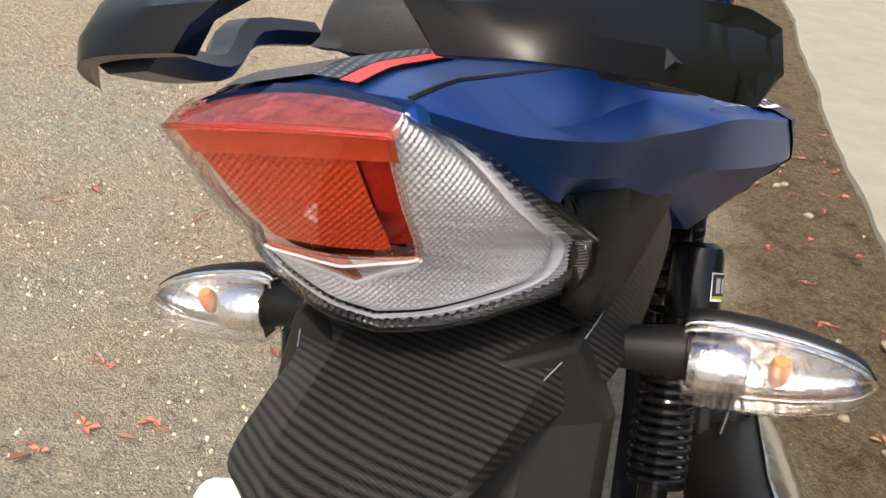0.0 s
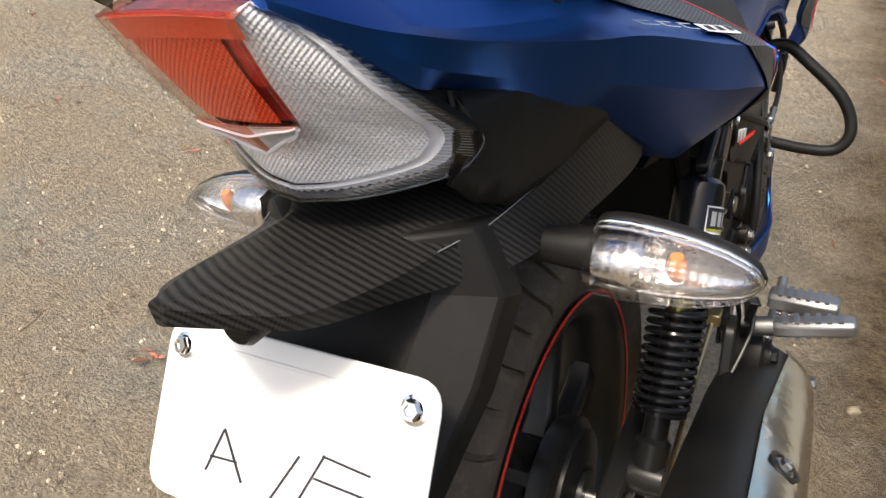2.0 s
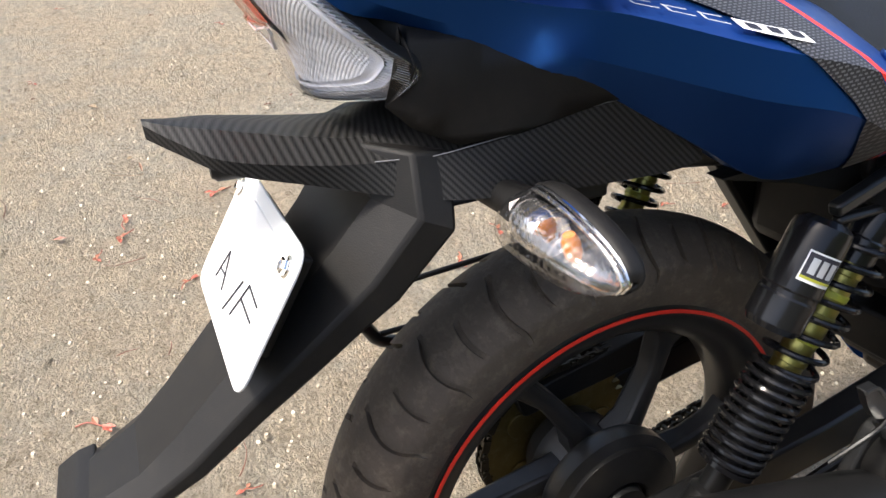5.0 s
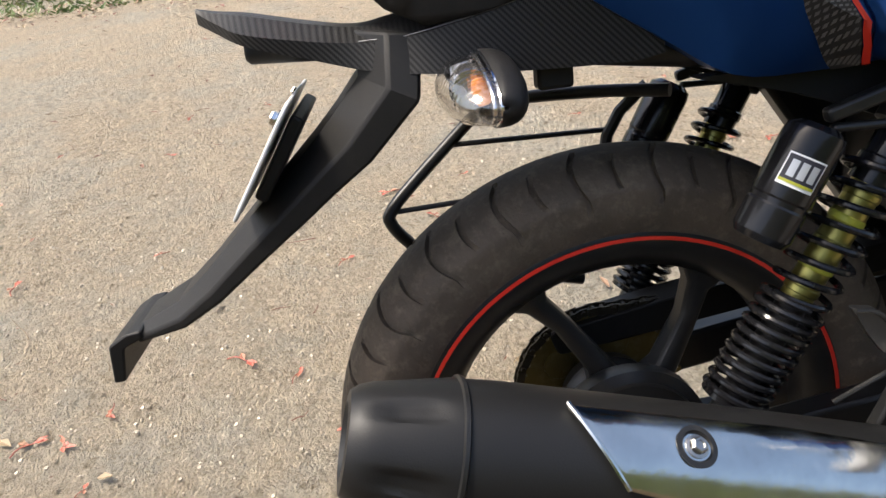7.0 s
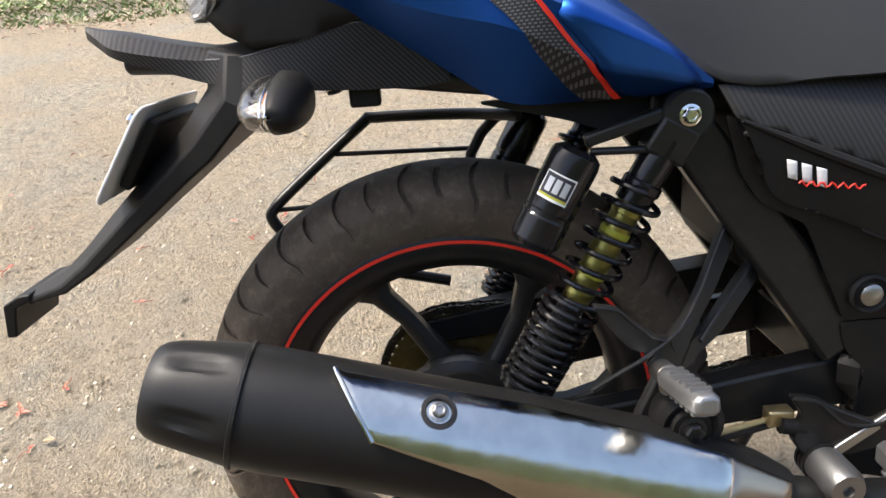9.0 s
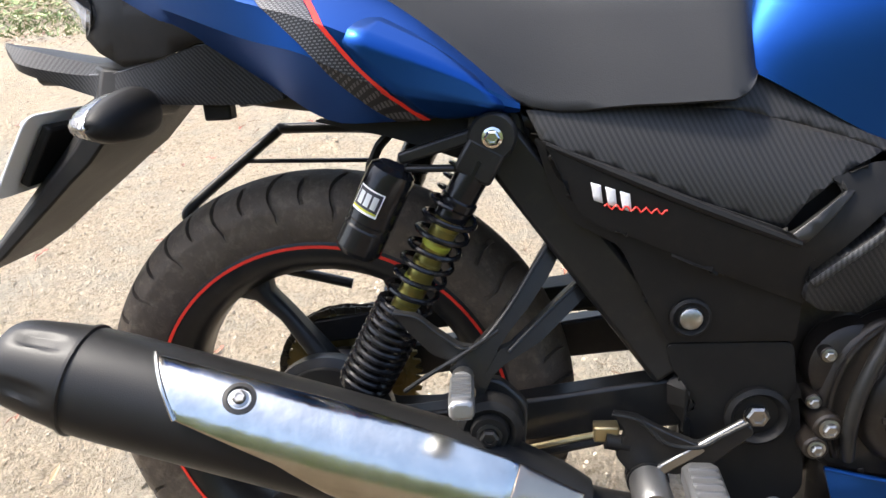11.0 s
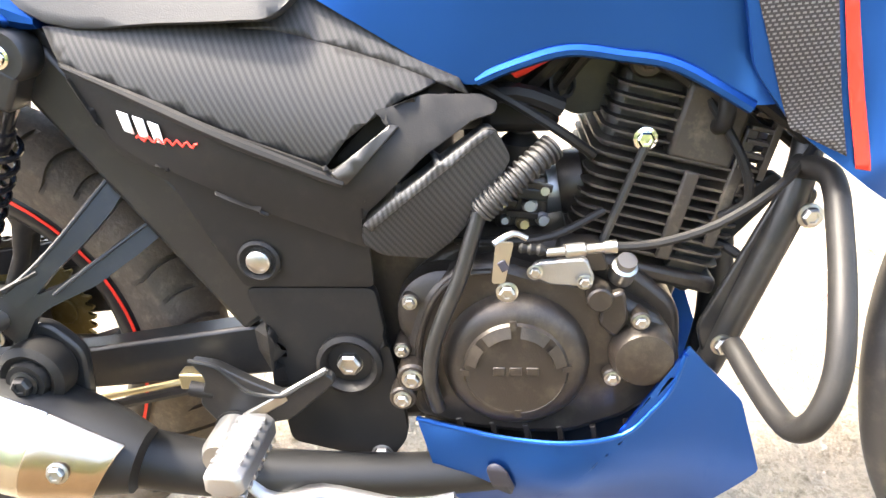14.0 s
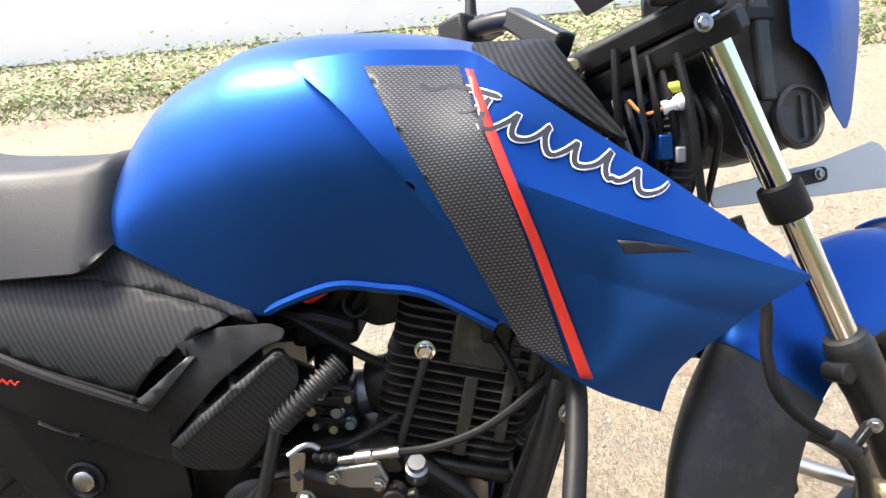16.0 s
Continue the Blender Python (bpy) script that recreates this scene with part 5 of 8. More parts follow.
flap = ribbon([(-0.2, 0.745, 0.082, 0.056), (-0.205, 0.702, 0.1, 0.054), (-0.243, 0.661, 0.096, 0.046), (-0.272, 0.637, 0.09, 0.04), (-0.302, 0.612, 0.084, 0.037), (-0.345, 0.577, 0.075, 0.032), (-0.39, 0.539, 0.068, 0.026), (-0.425, 0.515, 0.06, 0.02), (-0.472, 0.498, 0.048, 0.012)], bike, "mud_flap", BLACK, "long matte black mud flap and plate holder")
part("reflector_bracket", plate(rounded([(-0.465, 0.506), (-0.465, 0.498), (-0.484, 0.49), (-0.491, 0.456), (-0.502, 0.456), (-0.498, 0.494), (-0.48, 0.504)], 0.003), -0.05, 0.05), BLACK, flap, bevel=0.002)
part("rear_reflector", box((-0.026, -0.5035, 0.46), (0.026, -0.5022, 0.48)), RED, flap, "small red reflector", bevel=0.003)

# number plate, tilted back at its foot
PT = pose(0.001, -0.2865, 0.701, 0, 0, 0) @ Matrix.Rotation(radians(-34), 4, "X")
bm = bmesh.new()
outl = rounded([(-0.1, 0.0), (0.1, 0.0), (0.1, -0.112), (-0.1, -0.112)], 0.018, 5)
va = [bm.verts.new(PT @ Vector((p.x, -0.0015, p.y))) for p in outl]
vb = [bm.verts.new(PT @ Vector((p.x, 0.0015, p.y))) for p in outl]
bm.faces.new(va)
bm.faces.new(vb[::-1])
for i in range(len(va)):
    bm.faces.new((va[i], va[(i + 1) % len(va)], vb[(i + 1) % len(va)], vb[i]))
nplate = part("number_plate", bm, WHITE, bike, "white rear plate with hand-drawn marks", bevel=0.001)
for x in (-0.084, 0.085):
    bolt(PT @ Vector((x, -0.002, -0.017)), PT.to_3x3() @ Vector((0, -1, 0)), 0.0062, nplate, "plate_bolt", CHROME)
STROKES = [((-0.0409, -0.0598), (-0.0511, -0.0877)), ((-0.0409, -0.0598), (-0.022, -0.0875)), ((-0.0493, -0.0784), (-0.0276, -0.0768)), ((0.0167, -0.0608), (-0.0013, -0.094)), ((0.0338, -0.0556), (0.0192, -0.0881)), ((0.0326, -0.0563), (0.0653, -0.0585)), ((0.029, -0.0699), (0.0649, -0.0708))]
for (x0, z0), (x1, z1) in STROKES:
    part("ink_stroke", beam(PT @ Vector((x0, -0.0024, z0)), PT @ Vector((x1, -0.0024, z1)), 0.001, 0.0011, up=PT.to_3x3() @ Vector((0, -1, 0))), INK, nplate)
part("plate_fold", tube([PT @ Vector((x, -0.0012, -0.0135 - 0.004 * max(0, abs(x) - 0.06) / 0.03)) for x in np.linspace(-0.088, 0.088, 15)], 0.0016, 6), WHITE, nplate, "pressed rib along the top")
part("plate_bracket", beam(PT @ Vector((0.0, 0.012, -0.01)), PT @ Vector((0.0, 0.012, -0.09)), 0.15, 0.012), BLACK, flap, bevel=0.003)


def build_indicator(side):
    def half_shell(y_dir, scale=1.0, depth=0.03, cut=0.0):
        rings = []
        for x, h in ((0.1335, 0.0195), (0.136, 0.0215), (0.142, 0.0228), (0.155, 0.0231), (0.175, 0.0218), (0.195, 0.0191), (0.212, 0.0151), (0.223, 0.0108), (0.229, 0.0068), (0.2335, 0.001)):
            r = []
            zc = 0.7025 - max(0, x - 0.15) * 0.06
            for k in range(13):
                a = math.pi * k / 12
                r.append((side * x, -0.137 + y_dir * (cut + depth * (h / 0.0225) ** 0.6 * max(0.0, math.sin(a)) ** 0.7 * scale), zc + h * scale * math.cos(a)))
            rings.append(r)
        return rings

    house = part("indicator", skin(half_shell(1, 1.03, 0.024), False, False), BLACK, bike, "turn indicator with a clear lens and amber bulb", solid=0.002, offset=1)
    for scale, out, mat in ((1.03, 0.0, CHROME), (0.955, 0.0045, REFLECT)):
        rim = half_shell(-1, scale, 0.0, out)
        ring = [r[0] for r in rim] + [r[-1] for r in rim[::-1]]
        part("lens_frame", tube(ring + ring[:1], 0.0014, 8), mat, house)
    part("reflector", skin(half_shell(1, 1.0, 0.014, -0.001), False, False), REFLECT, house, "bright inner reflector")
    part("end_reflector", skin([[(side * 0.1345, y, 0.7025 + 0.0185 * math.cos(math.pi * k / 10) * q) for k in range(11)] for y, q in ((-0.137, 1.0), (-0.158, 0.8))], False, False), REFLECT, house)
    part("indicator_lens", skin(half_shell(-1, 1.01, 0.034), False, False), LENS_RIB, house, "clear rounded lens")
    part("bulb", lathe([(0, 0), (0.0045, 0), (0.006, 0.004), (0.006, 0.013), (0.004, 0.018), (0, 0.019)], (side * 0.185, -0.141, 0.694), (0, -0.25, 1), 16), ORANGE, house, "amber bulb")
    part("bulb_barrel", lathe([(0, 0), (0.0155, 0), (0.0165, 0.004), (0.0165, 0.026), (0.014, 0.031), (0, 0.031)], (side * 0.137, -0.144, 0.7025), (side, -0.1, 0), 24), REFLECT, house, "bright barrel behind the lens")
    part("stem", tube([(side * 0.06, -0.142, 0.706), (side * 0.1, -0.142, 0.706), (side * 0.137, -0.137, 0.703)], [0.015, 0.013, 0.0165], 14), BLACK, house)


build_indicator(1)
build_indicator(-1)
for ob in bpy.data.objects:
    if ob.name.split(".")[0] in ("red_lens", "clear_lens", "upper_lens", "indicator_lens"):
        ob.visible_shadow = False

# grab rails: faceted bars that curl round the back of the seat
for side in (1, -1):
    low = spline([Vector((side * x - (0.008 if side < 0 else 0), y, z)) for x, y, z in ((0.044, -0.287, 0.913), (0.068, -0.289, 0.9125), (0.084, -0.286, 0.91), (0.1, -0.274, 0.904), (0.117, -0.256, 0.895), (0.133, -0.234, 0.884), (0.14, -0.224, 0.8815))], 4)
    top = spline([Vector((side * x - (0.008 if side < 0 else 0), y, z)) for x, y, z in ((0.03, -0.275, 0.928), (0.055, -0.277, 0.927), (0.082, -0.272, 0.9246), (0.098, -0.26, 0.9205), (0.115, -0.243, 0.915), (0.131, -0.22, 0.907), (0.142, -0.208, 0.8965))], 4)
    rings = []
    for i, (p, q) in enumerate(zip(low, top)):
        t = i / (len(low) - 1)
        out = Vector((side * (0.003 + 0.016 * t), 0.03 - 0.008 * t, 0.0)) * min(1.0, 0.5 + 4 * (1 - t))
        rings.append([p, p.lerp(q, 0.55) + Vector((side * 0.002, -0.002, 0)), q, q + out * 0.6 + Vector((0, 0, 0.003)), q + out * 1.1 + Vector((0, 0, -0.004)), p + out * 1.1 + Vector((0, 0, 0.004)), p + out * 0.5 + Vector((0, 0, -0.005))])
    rail = part("grab_rail", skin(rings), RAIL, bike, "satin black cast grab rail beside the seat", smooth=25, bevel=0.003)
    part("rail_arm", tube([(side * 0.1, -0.255, 0.905), (side * 0.116, -0.205, 0.886), (side * 0.122, -0.162, 0.874), (side * 0.138, -0.11, 0.88), (side * 0.12, -0.06, 0.868)], [0.016, 0.015, 0.012, 0.016, 0.014], 6, 3, flat=0.6), BLACK_CAST, rail)

seat = part("seat", body([
    (-0.135, [(0, 0.9), (0.04, 0.896), (0.054, 0.888), (0.059, 0.88), (0.06, 0.876), (0, 0.87)]),
    (-0.1, [(0, 0.918), (0.06, 0.91), (0.082, 0.893), (0.091, 0.876), (0.092, 0.868), (0, 0.862)]),
    (-0.02, [(0, 0.914), (0.075, 0.904), (0.1, 0.884), (0.112, 0.854), (0.112, 0.846), (0, 0.84)]),
    (0.08, [(0, 0.885), (0.085, 0.874), (0.11, 0.845), (0.124, 0.81), (0.122, 0.8), (0, 0.79)]),
    (0.17, [(0, 0.836), (0.085, 0.824), (0.112, 0.795), (0.13, 0.76), (0.128, 0.75), (0, 0.74)]),
    (0.26, [(0, 0.803), (0.082, 0.796), (0.108, 0.772), (0.1365, 0.697), (0.125, 0.6855), (0, 0.684)]),
    (0.36, [(0, 0.792), (0.078, 0.786), (0.103, 0.765), (0.139, 0.693), (0.127, 0.6815), (0, 0.68)]),
    (0.43, [(0, 0.79), (0.074, 0.785), (0.099, 0.763), (0.138, 0.693), (0.126, 0.6815), (0, 0.68)]),
    (0.452, [(0, 0.791), (0.072, 0.787), (0.096, 0.763), (0.136, 0.694), (0.124, 0.6825), (0, 0.68)]),
    (0.468, [(0, 0.794), (0.068, 0.79), (0.09, 0.762), (0.122, 0.703), (0.118, 0.695), (0, 0.685)]),
    (0.484, [(0, 0.795), (0.055, 0.788), (0.075, 0.757), (0.085, 0.72), (0.084, 0.714), (0, 0.7)]),
], 3, 4), SEAT, bike, "black vinyl two-up seat", smooth=60)

# ---- middle: frame, side covers, foot rests, exhaust ----
def both(name, make, mat, parent=None, label="", **kw):
    """The same part on either side; returns the right one."""
    bm = make()
    left = mirrored(bm)
    a = part(name, bm, mat, parent or bike, label, **kw)
    part(name, left, mat, parent or bike, label, **kw)
    return a


# rear frame rails under the seat and the black plate behind the shock mount
for side in (1, -1):
    part("rear_frame", tube([(side * 0.1, 0.5, 0.6), (side * 0.105, 0.25, 0.672), (side * 0.1, 0.05, 0.7), (side * 0.085, -0.06, 0.715)], 0.013, 10, 4), BLACK_CAST, bike)
both("frame_cover", lambda: plate(rounded([(0.035, 0.682), (0.25, 0.685), (0.262, 0.655), (0.205, 0.628), (0.17, 0.642), (0.12, 0.66)], 0.01), 0.098, 0.116), BLACK, bevel=0.003)
both("shock_mount", lambda: plate(rounded([(0.2, 0.69), (0.25, 0.685), (0.258, 0.64), (0.225, 0.625), (0.195, 0.65)], 0.015), 0.105, 0.125), BLACK_CAST, bevel=0.003)
both("seat_frame", lambda: beam((0.115, 0.225, 0.655), (0.112, 0.41, 0.4), 0.03, 0.05, w2=0.03, h2=0.06), BLACK_CAST, bevel=0.006)



def f_upper(y, z):
    """The upper side cover: one smooth swell that turns in towards the seat."""
    a, b = y - 0.43, z - 0.63
    return 0.1483 - 0.087 * a - 0.3807 * b - 0.3791 * a * a - 1.9023 * a * b - 4.0062 * b * b


CREASE = [(0.4, 0.678), (0.45, 0.6735), (0.4688, 0.6692), (0.514, 0.656), (0.556, 0.642), (0.59, 0.628), (0.625, 0.614)]


def f_strip(y, z):
    """The flank above the crease, leaning in towards the tank."""
    zc = float(np.interp(y, [p[0] for p in CREASE], [p[1] for p in CREASE]))
    return f_upper(y, zc) + 0.0005 - 0.55 * (z - zc)


both("upper_side_panel", lambda: sheet([(0.2555, 0.684), (0.3038, 0.684), (0.3568, 0.684), (0.4099, 0.683), (0.446, 0.6765), (0.4688, 0.6692), (0.498, 0.661), (0.529, 0.651), (0.556, 0.642), (0.5904, 0.6282), (0.577, 0.6215), (0.5629, 0.6169), (0.5431, 0.6065), (0.5119, 0.5842), (0.4943, 0.5623), (0.4439, 0.5801), (0.3821, 0.6077), (0.3251, 0.6327), (0.2695, 0.6545)], f_upper, 0.0, 0.012), CARBON_B, label="side cover in grey carbon weave film", solid=0.003)
both("tank_side_strip", lambda: sheet([(0.415, 0.6768), (0.45, 0.6735), (0.4688, 0.6692), (0.514, 0.656), (0.556, 0.642), (0.59, 0.628), (0.618, 0.617), (0.608, 0.632), (0.565, 0.658), (0.52, 0.685), (0.485, 0.705), (0.45, 0.712)], f_strip, -0.0005, 0.012), CARBON_B, label="flank of carbon weave film below the tank", solid=0.003)

f_ridge = bulge([(0.275, 0.655, 0.152), (0.5, 0.553, 0.162), (0.31, 0.578, 0.148), (0.345, 0.56, 0.15), (0.475, 0.503, 0.15), (0.52, 0.487, 0.146), (0.4, 0.58, 0.162), (0.43, 0.54, 0.158), (0.555, 0.6, 0.145), (0.635, 0.615, 0.124), (0.635, 0.59, 0.14), (0.53, 0.52, 0.152), (0.57, 0.57, 0.155)])
RIDGE = rounded([(0.2687, 0.6562), (0.3776, 0.6087), (0.4886, 0.5652), (0.4999, 0.5587), (0.5522, 0.5963), (0.5362, 0.608), (0.5568, 0.6116), (0.5797, 0.619), (0.6264, 0.6168), (0.6424, 0.6097), (0.6405, 0.6017), (0.6206, 0.5968), (0.5791, 0.5697), (0.5196, 0.5115), (0.523, 0.5), (0.523, 0.481), (0.5034, 0.489), (0.441, 0.5173), (0.3947, 0.5399), (0.3483, 0.5598), (0.3339, 0.5631), (0.3116, 0.575), (0.3015, 0.5874), (0.2796, 0.6392)], 0.004)
ridge = both("lower_side_panel", lambda: sheet(RIDGE, f_ridge), BLACK, label="matte black side cover with a raised ridge", solid=0.004, bevel=0.0015)
for side in (1, -1):
    part("ridge_line", tube([Vector((side * (f_ridge(y, z) + 0.001), y, z)) for y, z in [(0.2736 + 0.02356 * k, 0.652 - 0.01037 * k - 0.001 * math.sin(k * 0.314)) for k in range(11)]], [0.002, 0.0055, 0.0055, 0.004], 8), BLACK, ridge)
# vent behind the upper panel, with a small slanted lip
both("vent_floor", lambda: plate(rounded([(0.495, 0.56), (0.54, 0.605), (0.6, 0.618), (0.61, 0.6), (0.53, 0.55)], 0.004), 0.12, 0.128), BLACK)
both("vent_lip", lambda: sheet(rounded([(0.4999, 0.5587), (0.5522, 0.5972), (0.5594, 0.5955), (0.5115, 0.5471)], 0.002), f_ridge, 0.0035), BLACK_CAST, solid=0.004)
f_scoop = bulge([(0.525, 0.512, 0.153), (0.637, 0.593, 0.14), (0.652, 0.563, 0.135), (0.592, 0.48, 0.138), (0.573, 0.475, 0.138), (0.529, 0.489, 0.15), (0.58, 0.53, 0.152)])
scoop = both("air_scoop", lambda: sheet(rounded([(0.5218, 0.5073), (0.5535, 0.5348), (0.5934, 0.5639), (0.6339, 0.5902), (0.6412, 0.5886), (0.654, 0.5623), (0.6315, 0.5222), (0.6009, 0.4868), (0.5782, 0.4674), (0.5376, 0.4751), (0.5199, 0.4884)], 0.006), f_scoop, 0.002), CARBON_B, label="air scoop cover in carbon weave film", solid=0.02, bevel=0.003)
for side in (1, -1):
    bm = sheet([(0.5227, 0.5088), (0.5557, 0.5358), (0.5934, 0.5639), (0.6315, 0.5895), (0.6399, 0.5878), (0.5987, 0.5572), (0.5586, 0.5267), (0.5292, 0.5014)], f_scoop, 0.0035)
    # highlight along the scoop's upper edge, painted as a paler weave strip
    part("scoop_edge", bm if side > 0 else mirrored(bm), WEAVE_HIGHLIGHT, scoop, "folded edge with its highlight painted as paler weave", solid=0.001)
f_cover = bulge([(0.305, 0.576, 0.14), (0.345, 0.557, 0.144), (0.396, 0.435, 0.135), (0.522, 0.435, 0.135), (0.522, 0.485, 0.142), (0.44, 0.48, 0.14), (0.28, 0.64, 0.142)])
both("pivot_cover", lambda: sheet(rounded([(0.262, 0.658), (0.285, 0.645), (0.312, 0.58), (0.345, 0.562), (0.475, 0.503), (0.523, 0.486), (0.523, 0.436), (0.396, 0.436), (0.371, 0.489), (0.345, 0.545), (0.3, 0.57), (0.28, 0.6)], 0.006), f_cover, -0.002), BLACK, solid=0.004, bevel=0.001)
f_plate = bulge([(0.393, 0.43, 0.13), (0.521, 0.43, 0.13), (0.522, 0.28, 0.126), (0.46, 0.285, 0.126), (0.43, 0.34, 0.127)])
both("pivot_plate", lambda: sheet(rounded([(0.394, 0.433), (0.5223, 0.433), (0.5285, 0.386), (0.5344, 0.3551), (0.5445, 0.2758), (0.545, 0.2548), (0.5228, 0.2224), (0.5054, 0.226), (0.4188, 0.2475), (0.4109, 0.3235), (0.4202, 0.3811), (0.4014, 0.4028)], 0.01), f_plate), BLACK, solid=0.012, bevel=0.002)
for side in (1, -1):
    s = Vector((side, 0, 0))
    b = part("cover_boss", lathe([(0.021, 0), (0.021, 0.004), (0.018, 0.006), (0.014, 0.002), (0, 0.002)], (side * 0.137, 0.416, 0.466), s, 32), BLACK, bike)
    part("cover_bolt", lathe([(0, 0), (0.0115, 0), (0.0115, 0.006), (0.009, 0.008), (0, 0.008)], (side * 0.138, 0.416, 0.466), s, 24), STEEL, b)
    b = part("pivot_boss", lathe([(0.034, -0.01), (0.034, 0.006), (0.029, 0.009), (0.024, 0.004), (0.022, -0.004), (0, -0.004)], (side * 0.128, 0.491, 0.348), s, 36), BLACK, bike)
    bolt((side * 0.124, 0.491, 0.348), s, 0.0125, b, "pivot_nut", STEEL)
    bolt((side * 0.123, 0.516, 0.233), s, 0.009, bike, "plate_bolt", ALU)
# plain bars in place of the maker's name on the ridge panel
for k in range(3):
    y0 = 0.315 + 0.0135 * k
    z0 = 0.614 - 0.0045 * k
    part("badge_bar", sheet([(y0, z0), (y0 + 0.0095, z0 - 0.003), (y0 + 0.0115, z0 - 0.021), (y0 + 0.003, z0 - 0.018)], f_ridge, 0.003, 0.008), WHITE_INK, ridge, solid=0.001)
pts = []
for k in range(25):
    t = k / 24
    y, z = 0.328 + 0.058 * t, 0.59 - 0.006 * t + 0.0026 * math.sin(t * 40)
    pts.append((f_ridge(y, z) + 0.003, y, z))
part("badge_scribble", tube(pts, 0.0011, 5), RED, ridge, "thin red scribbled line")

# cast hanger: two curved arms, wing, peg and silencer mount
f_hang = bulge([(0.281, 0.552, 0.113), (0.324, 0.506, 0.102), (0.228, 0.4465, 0.182), (0.12, 0.505, 0.212), (0.123, 0.409, 0.19), (0.194, 0.4415, 0.2015), (0.211, 0.379, 0.2), (0.25, 0.5, 0.152), (0.28, 0.475, 0.138)])


def casting(outline, r=0.004, solid=0.011, lift=0.0):
    """A thick cast web that follows the hanger's slanting face."""
    bm = sheet(rounded(outline, r, 3), f_hang, lift, 0.015)
    geo = bmesh.ops.extrude_face_region(bm, geom=bm.faces[:])["geom"]
    for v in geo:
        if isinstance(v, bmesh.types.BMVert):
            v.co.x -= solid
    return bm


hanger = part("peg_hanger", casting([(0.2747, 0.5496), (0.2577, 0.5253), (0.2364, 0.4984), (0.2152, 0.4763), (0.196, 0.4621), (0.2035, 0.443), (0.2196, 0.4535), (0.2305, 0.467), (0.252, 0.4868), (0.274, 0.5117), (0.2903, 0.5377), (0.2841, 0.5486)]), BLACK_CAST, bike, "cast black passenger foot rest hanger", bevel=0.0018)
part("hanger_arm", casting([(0.3166, 0.5078), (0.2861, 0.4892), (0.2552, 0.469), (0.236, 0.4555), (0.2215, 0.4535), (0.2072, 0.432), (0.2157, 0.4301), (0.2267, 0.4382), (0.2628, 0.4499), (0.2943, 0.4701), (0.327, 0.4938), (0.3259, 0.504)]), BLACK_CAST, hanger, bevel=0.0018)
part("hanger_hub", casting([(0.196, 0.4625), (0.2196, 0.454), (0.2235, 0.447), (0.2157, 0.4301), (0.2, 0.402), (0.1878, 0.4218), (0.172, 0.441)], lift=-0.001), BLACK_CAST, hanger, bevel=0.002)
part("hanger_wing", casting([(0.1215, 0.5078), (0.1444, 0.5015), (0.1624, 0.4842), (0.1837, 0.4666), (0.201, 0.4617), (0.1844, 0.4482), (0.157, 0.4585), (0.1362, 0.4844)], solid=0.008), BLACK_CAST, hanger, bevel=0.0015)
for name, line, r in (("hanger_ridge", [(0.276, 0.5465), (0.2577, 0.5235), (0.2364, 0.4965), (0.2152, 0.4745), (0.197, 0.4605)], 0.0022), ("arm_ridge", [(0.3166, 0.5058), (0.2861, 0.4868), (0.2552, 0.4665), (0.231, 0.4495)], 0.0022), ("hanger_edge", [(0.1249, 0.4127), (0.145, 0.43), (0.169, 0.4473), (0.196, 0.4625), (0.2208, 0.473)], 0.0024), ("wing_ridge", [(0.123, 0.506), (0.1444, 0.4995), (0.1624, 0.4822), (0.1837, 0.4652), (0.2, 0.461)], 0.0018)):
    part(name, tube([(f_hang(y, z) + 0.0008, y, z) for y, z in line], r, 8, 4), BLACK_CAST, hanger)
part("hanger_plate", plate(rounded([(0.19, 0.4228), (0.2213, 0.4225), (0.2496, 0.3934), (0.2438, 0.3324), (0.2236, 0.3133), (0.1956, 0.323), (0.1634, 0.3639), (0.1774, 0.3939)], 0.012), 0.172, 0.186), BLACK_CAST, hanger, bevel=0.003)
part("silencer_mount", lathe([(0, -0.02), (0.03, -0.02), (0.033, -0.014), (0.033, 0.008), (0.026, 0.012), (0.02, 0.008), (0.018, 0.016), (0, 0.016)], (0.206, 0.211, 0.38), X, 32), BLACK, hanger)
bolt((0.222, 0.211, 0.38), X, 0.0095, hanger, "mount_nut", BLACK_CAST)


def build_peg(at, way, name, label, length=0.085, w=0.0155, h=0.0125, toe=1.0):
    """A ribbed foot rest."""
    m = axis_matrix(at, way)
    bm = bmesh.new()
    rings = []
    for t, s in ((0, 0.8), (0.06, 1), (0.88, 1), (0.96, 0.95), (1, 0.7)):
        rings.append([m @ Vector((a * w * s, b * h * s, t * length)) for a, b in ((-1, -0.6), (-0.6, -1), (0.6, -1), (1, -0.6), (1, 0.6), (0.6, 1), (-0.6, 1), (-1, 0.6))])
    peg = part(name, skin(rings, bm=bm), ALU, bike, label, bevel=0.0015)
    for k in range(6):
        t = (0.14 + 0.13 * k) * length
        for s in (1, -1):
            part("rib", box((-w * 0.75, s * h * 0.92, t), (w * 0.75, s * (h + 0.0022), t + 0.005), m=m), ALU, peg)
    return peg


build_peg((0.222, 0.187, 0.438), (0.97, 0.08, 0.17), "rear_foot_peg", "cast aluminium passenger foot peg with ribs", 0.082, 0.0115, 0.0095)
part("peg_hinge", tube([(0.2, 0.186, 0.434), (0.224, 0.187, 0.439)], 0.011, 12), STEEL, hanger)
bolt((0.215, 0.19, 0.424), X, 0.007, hanger, "hinge_pin", STEEL)

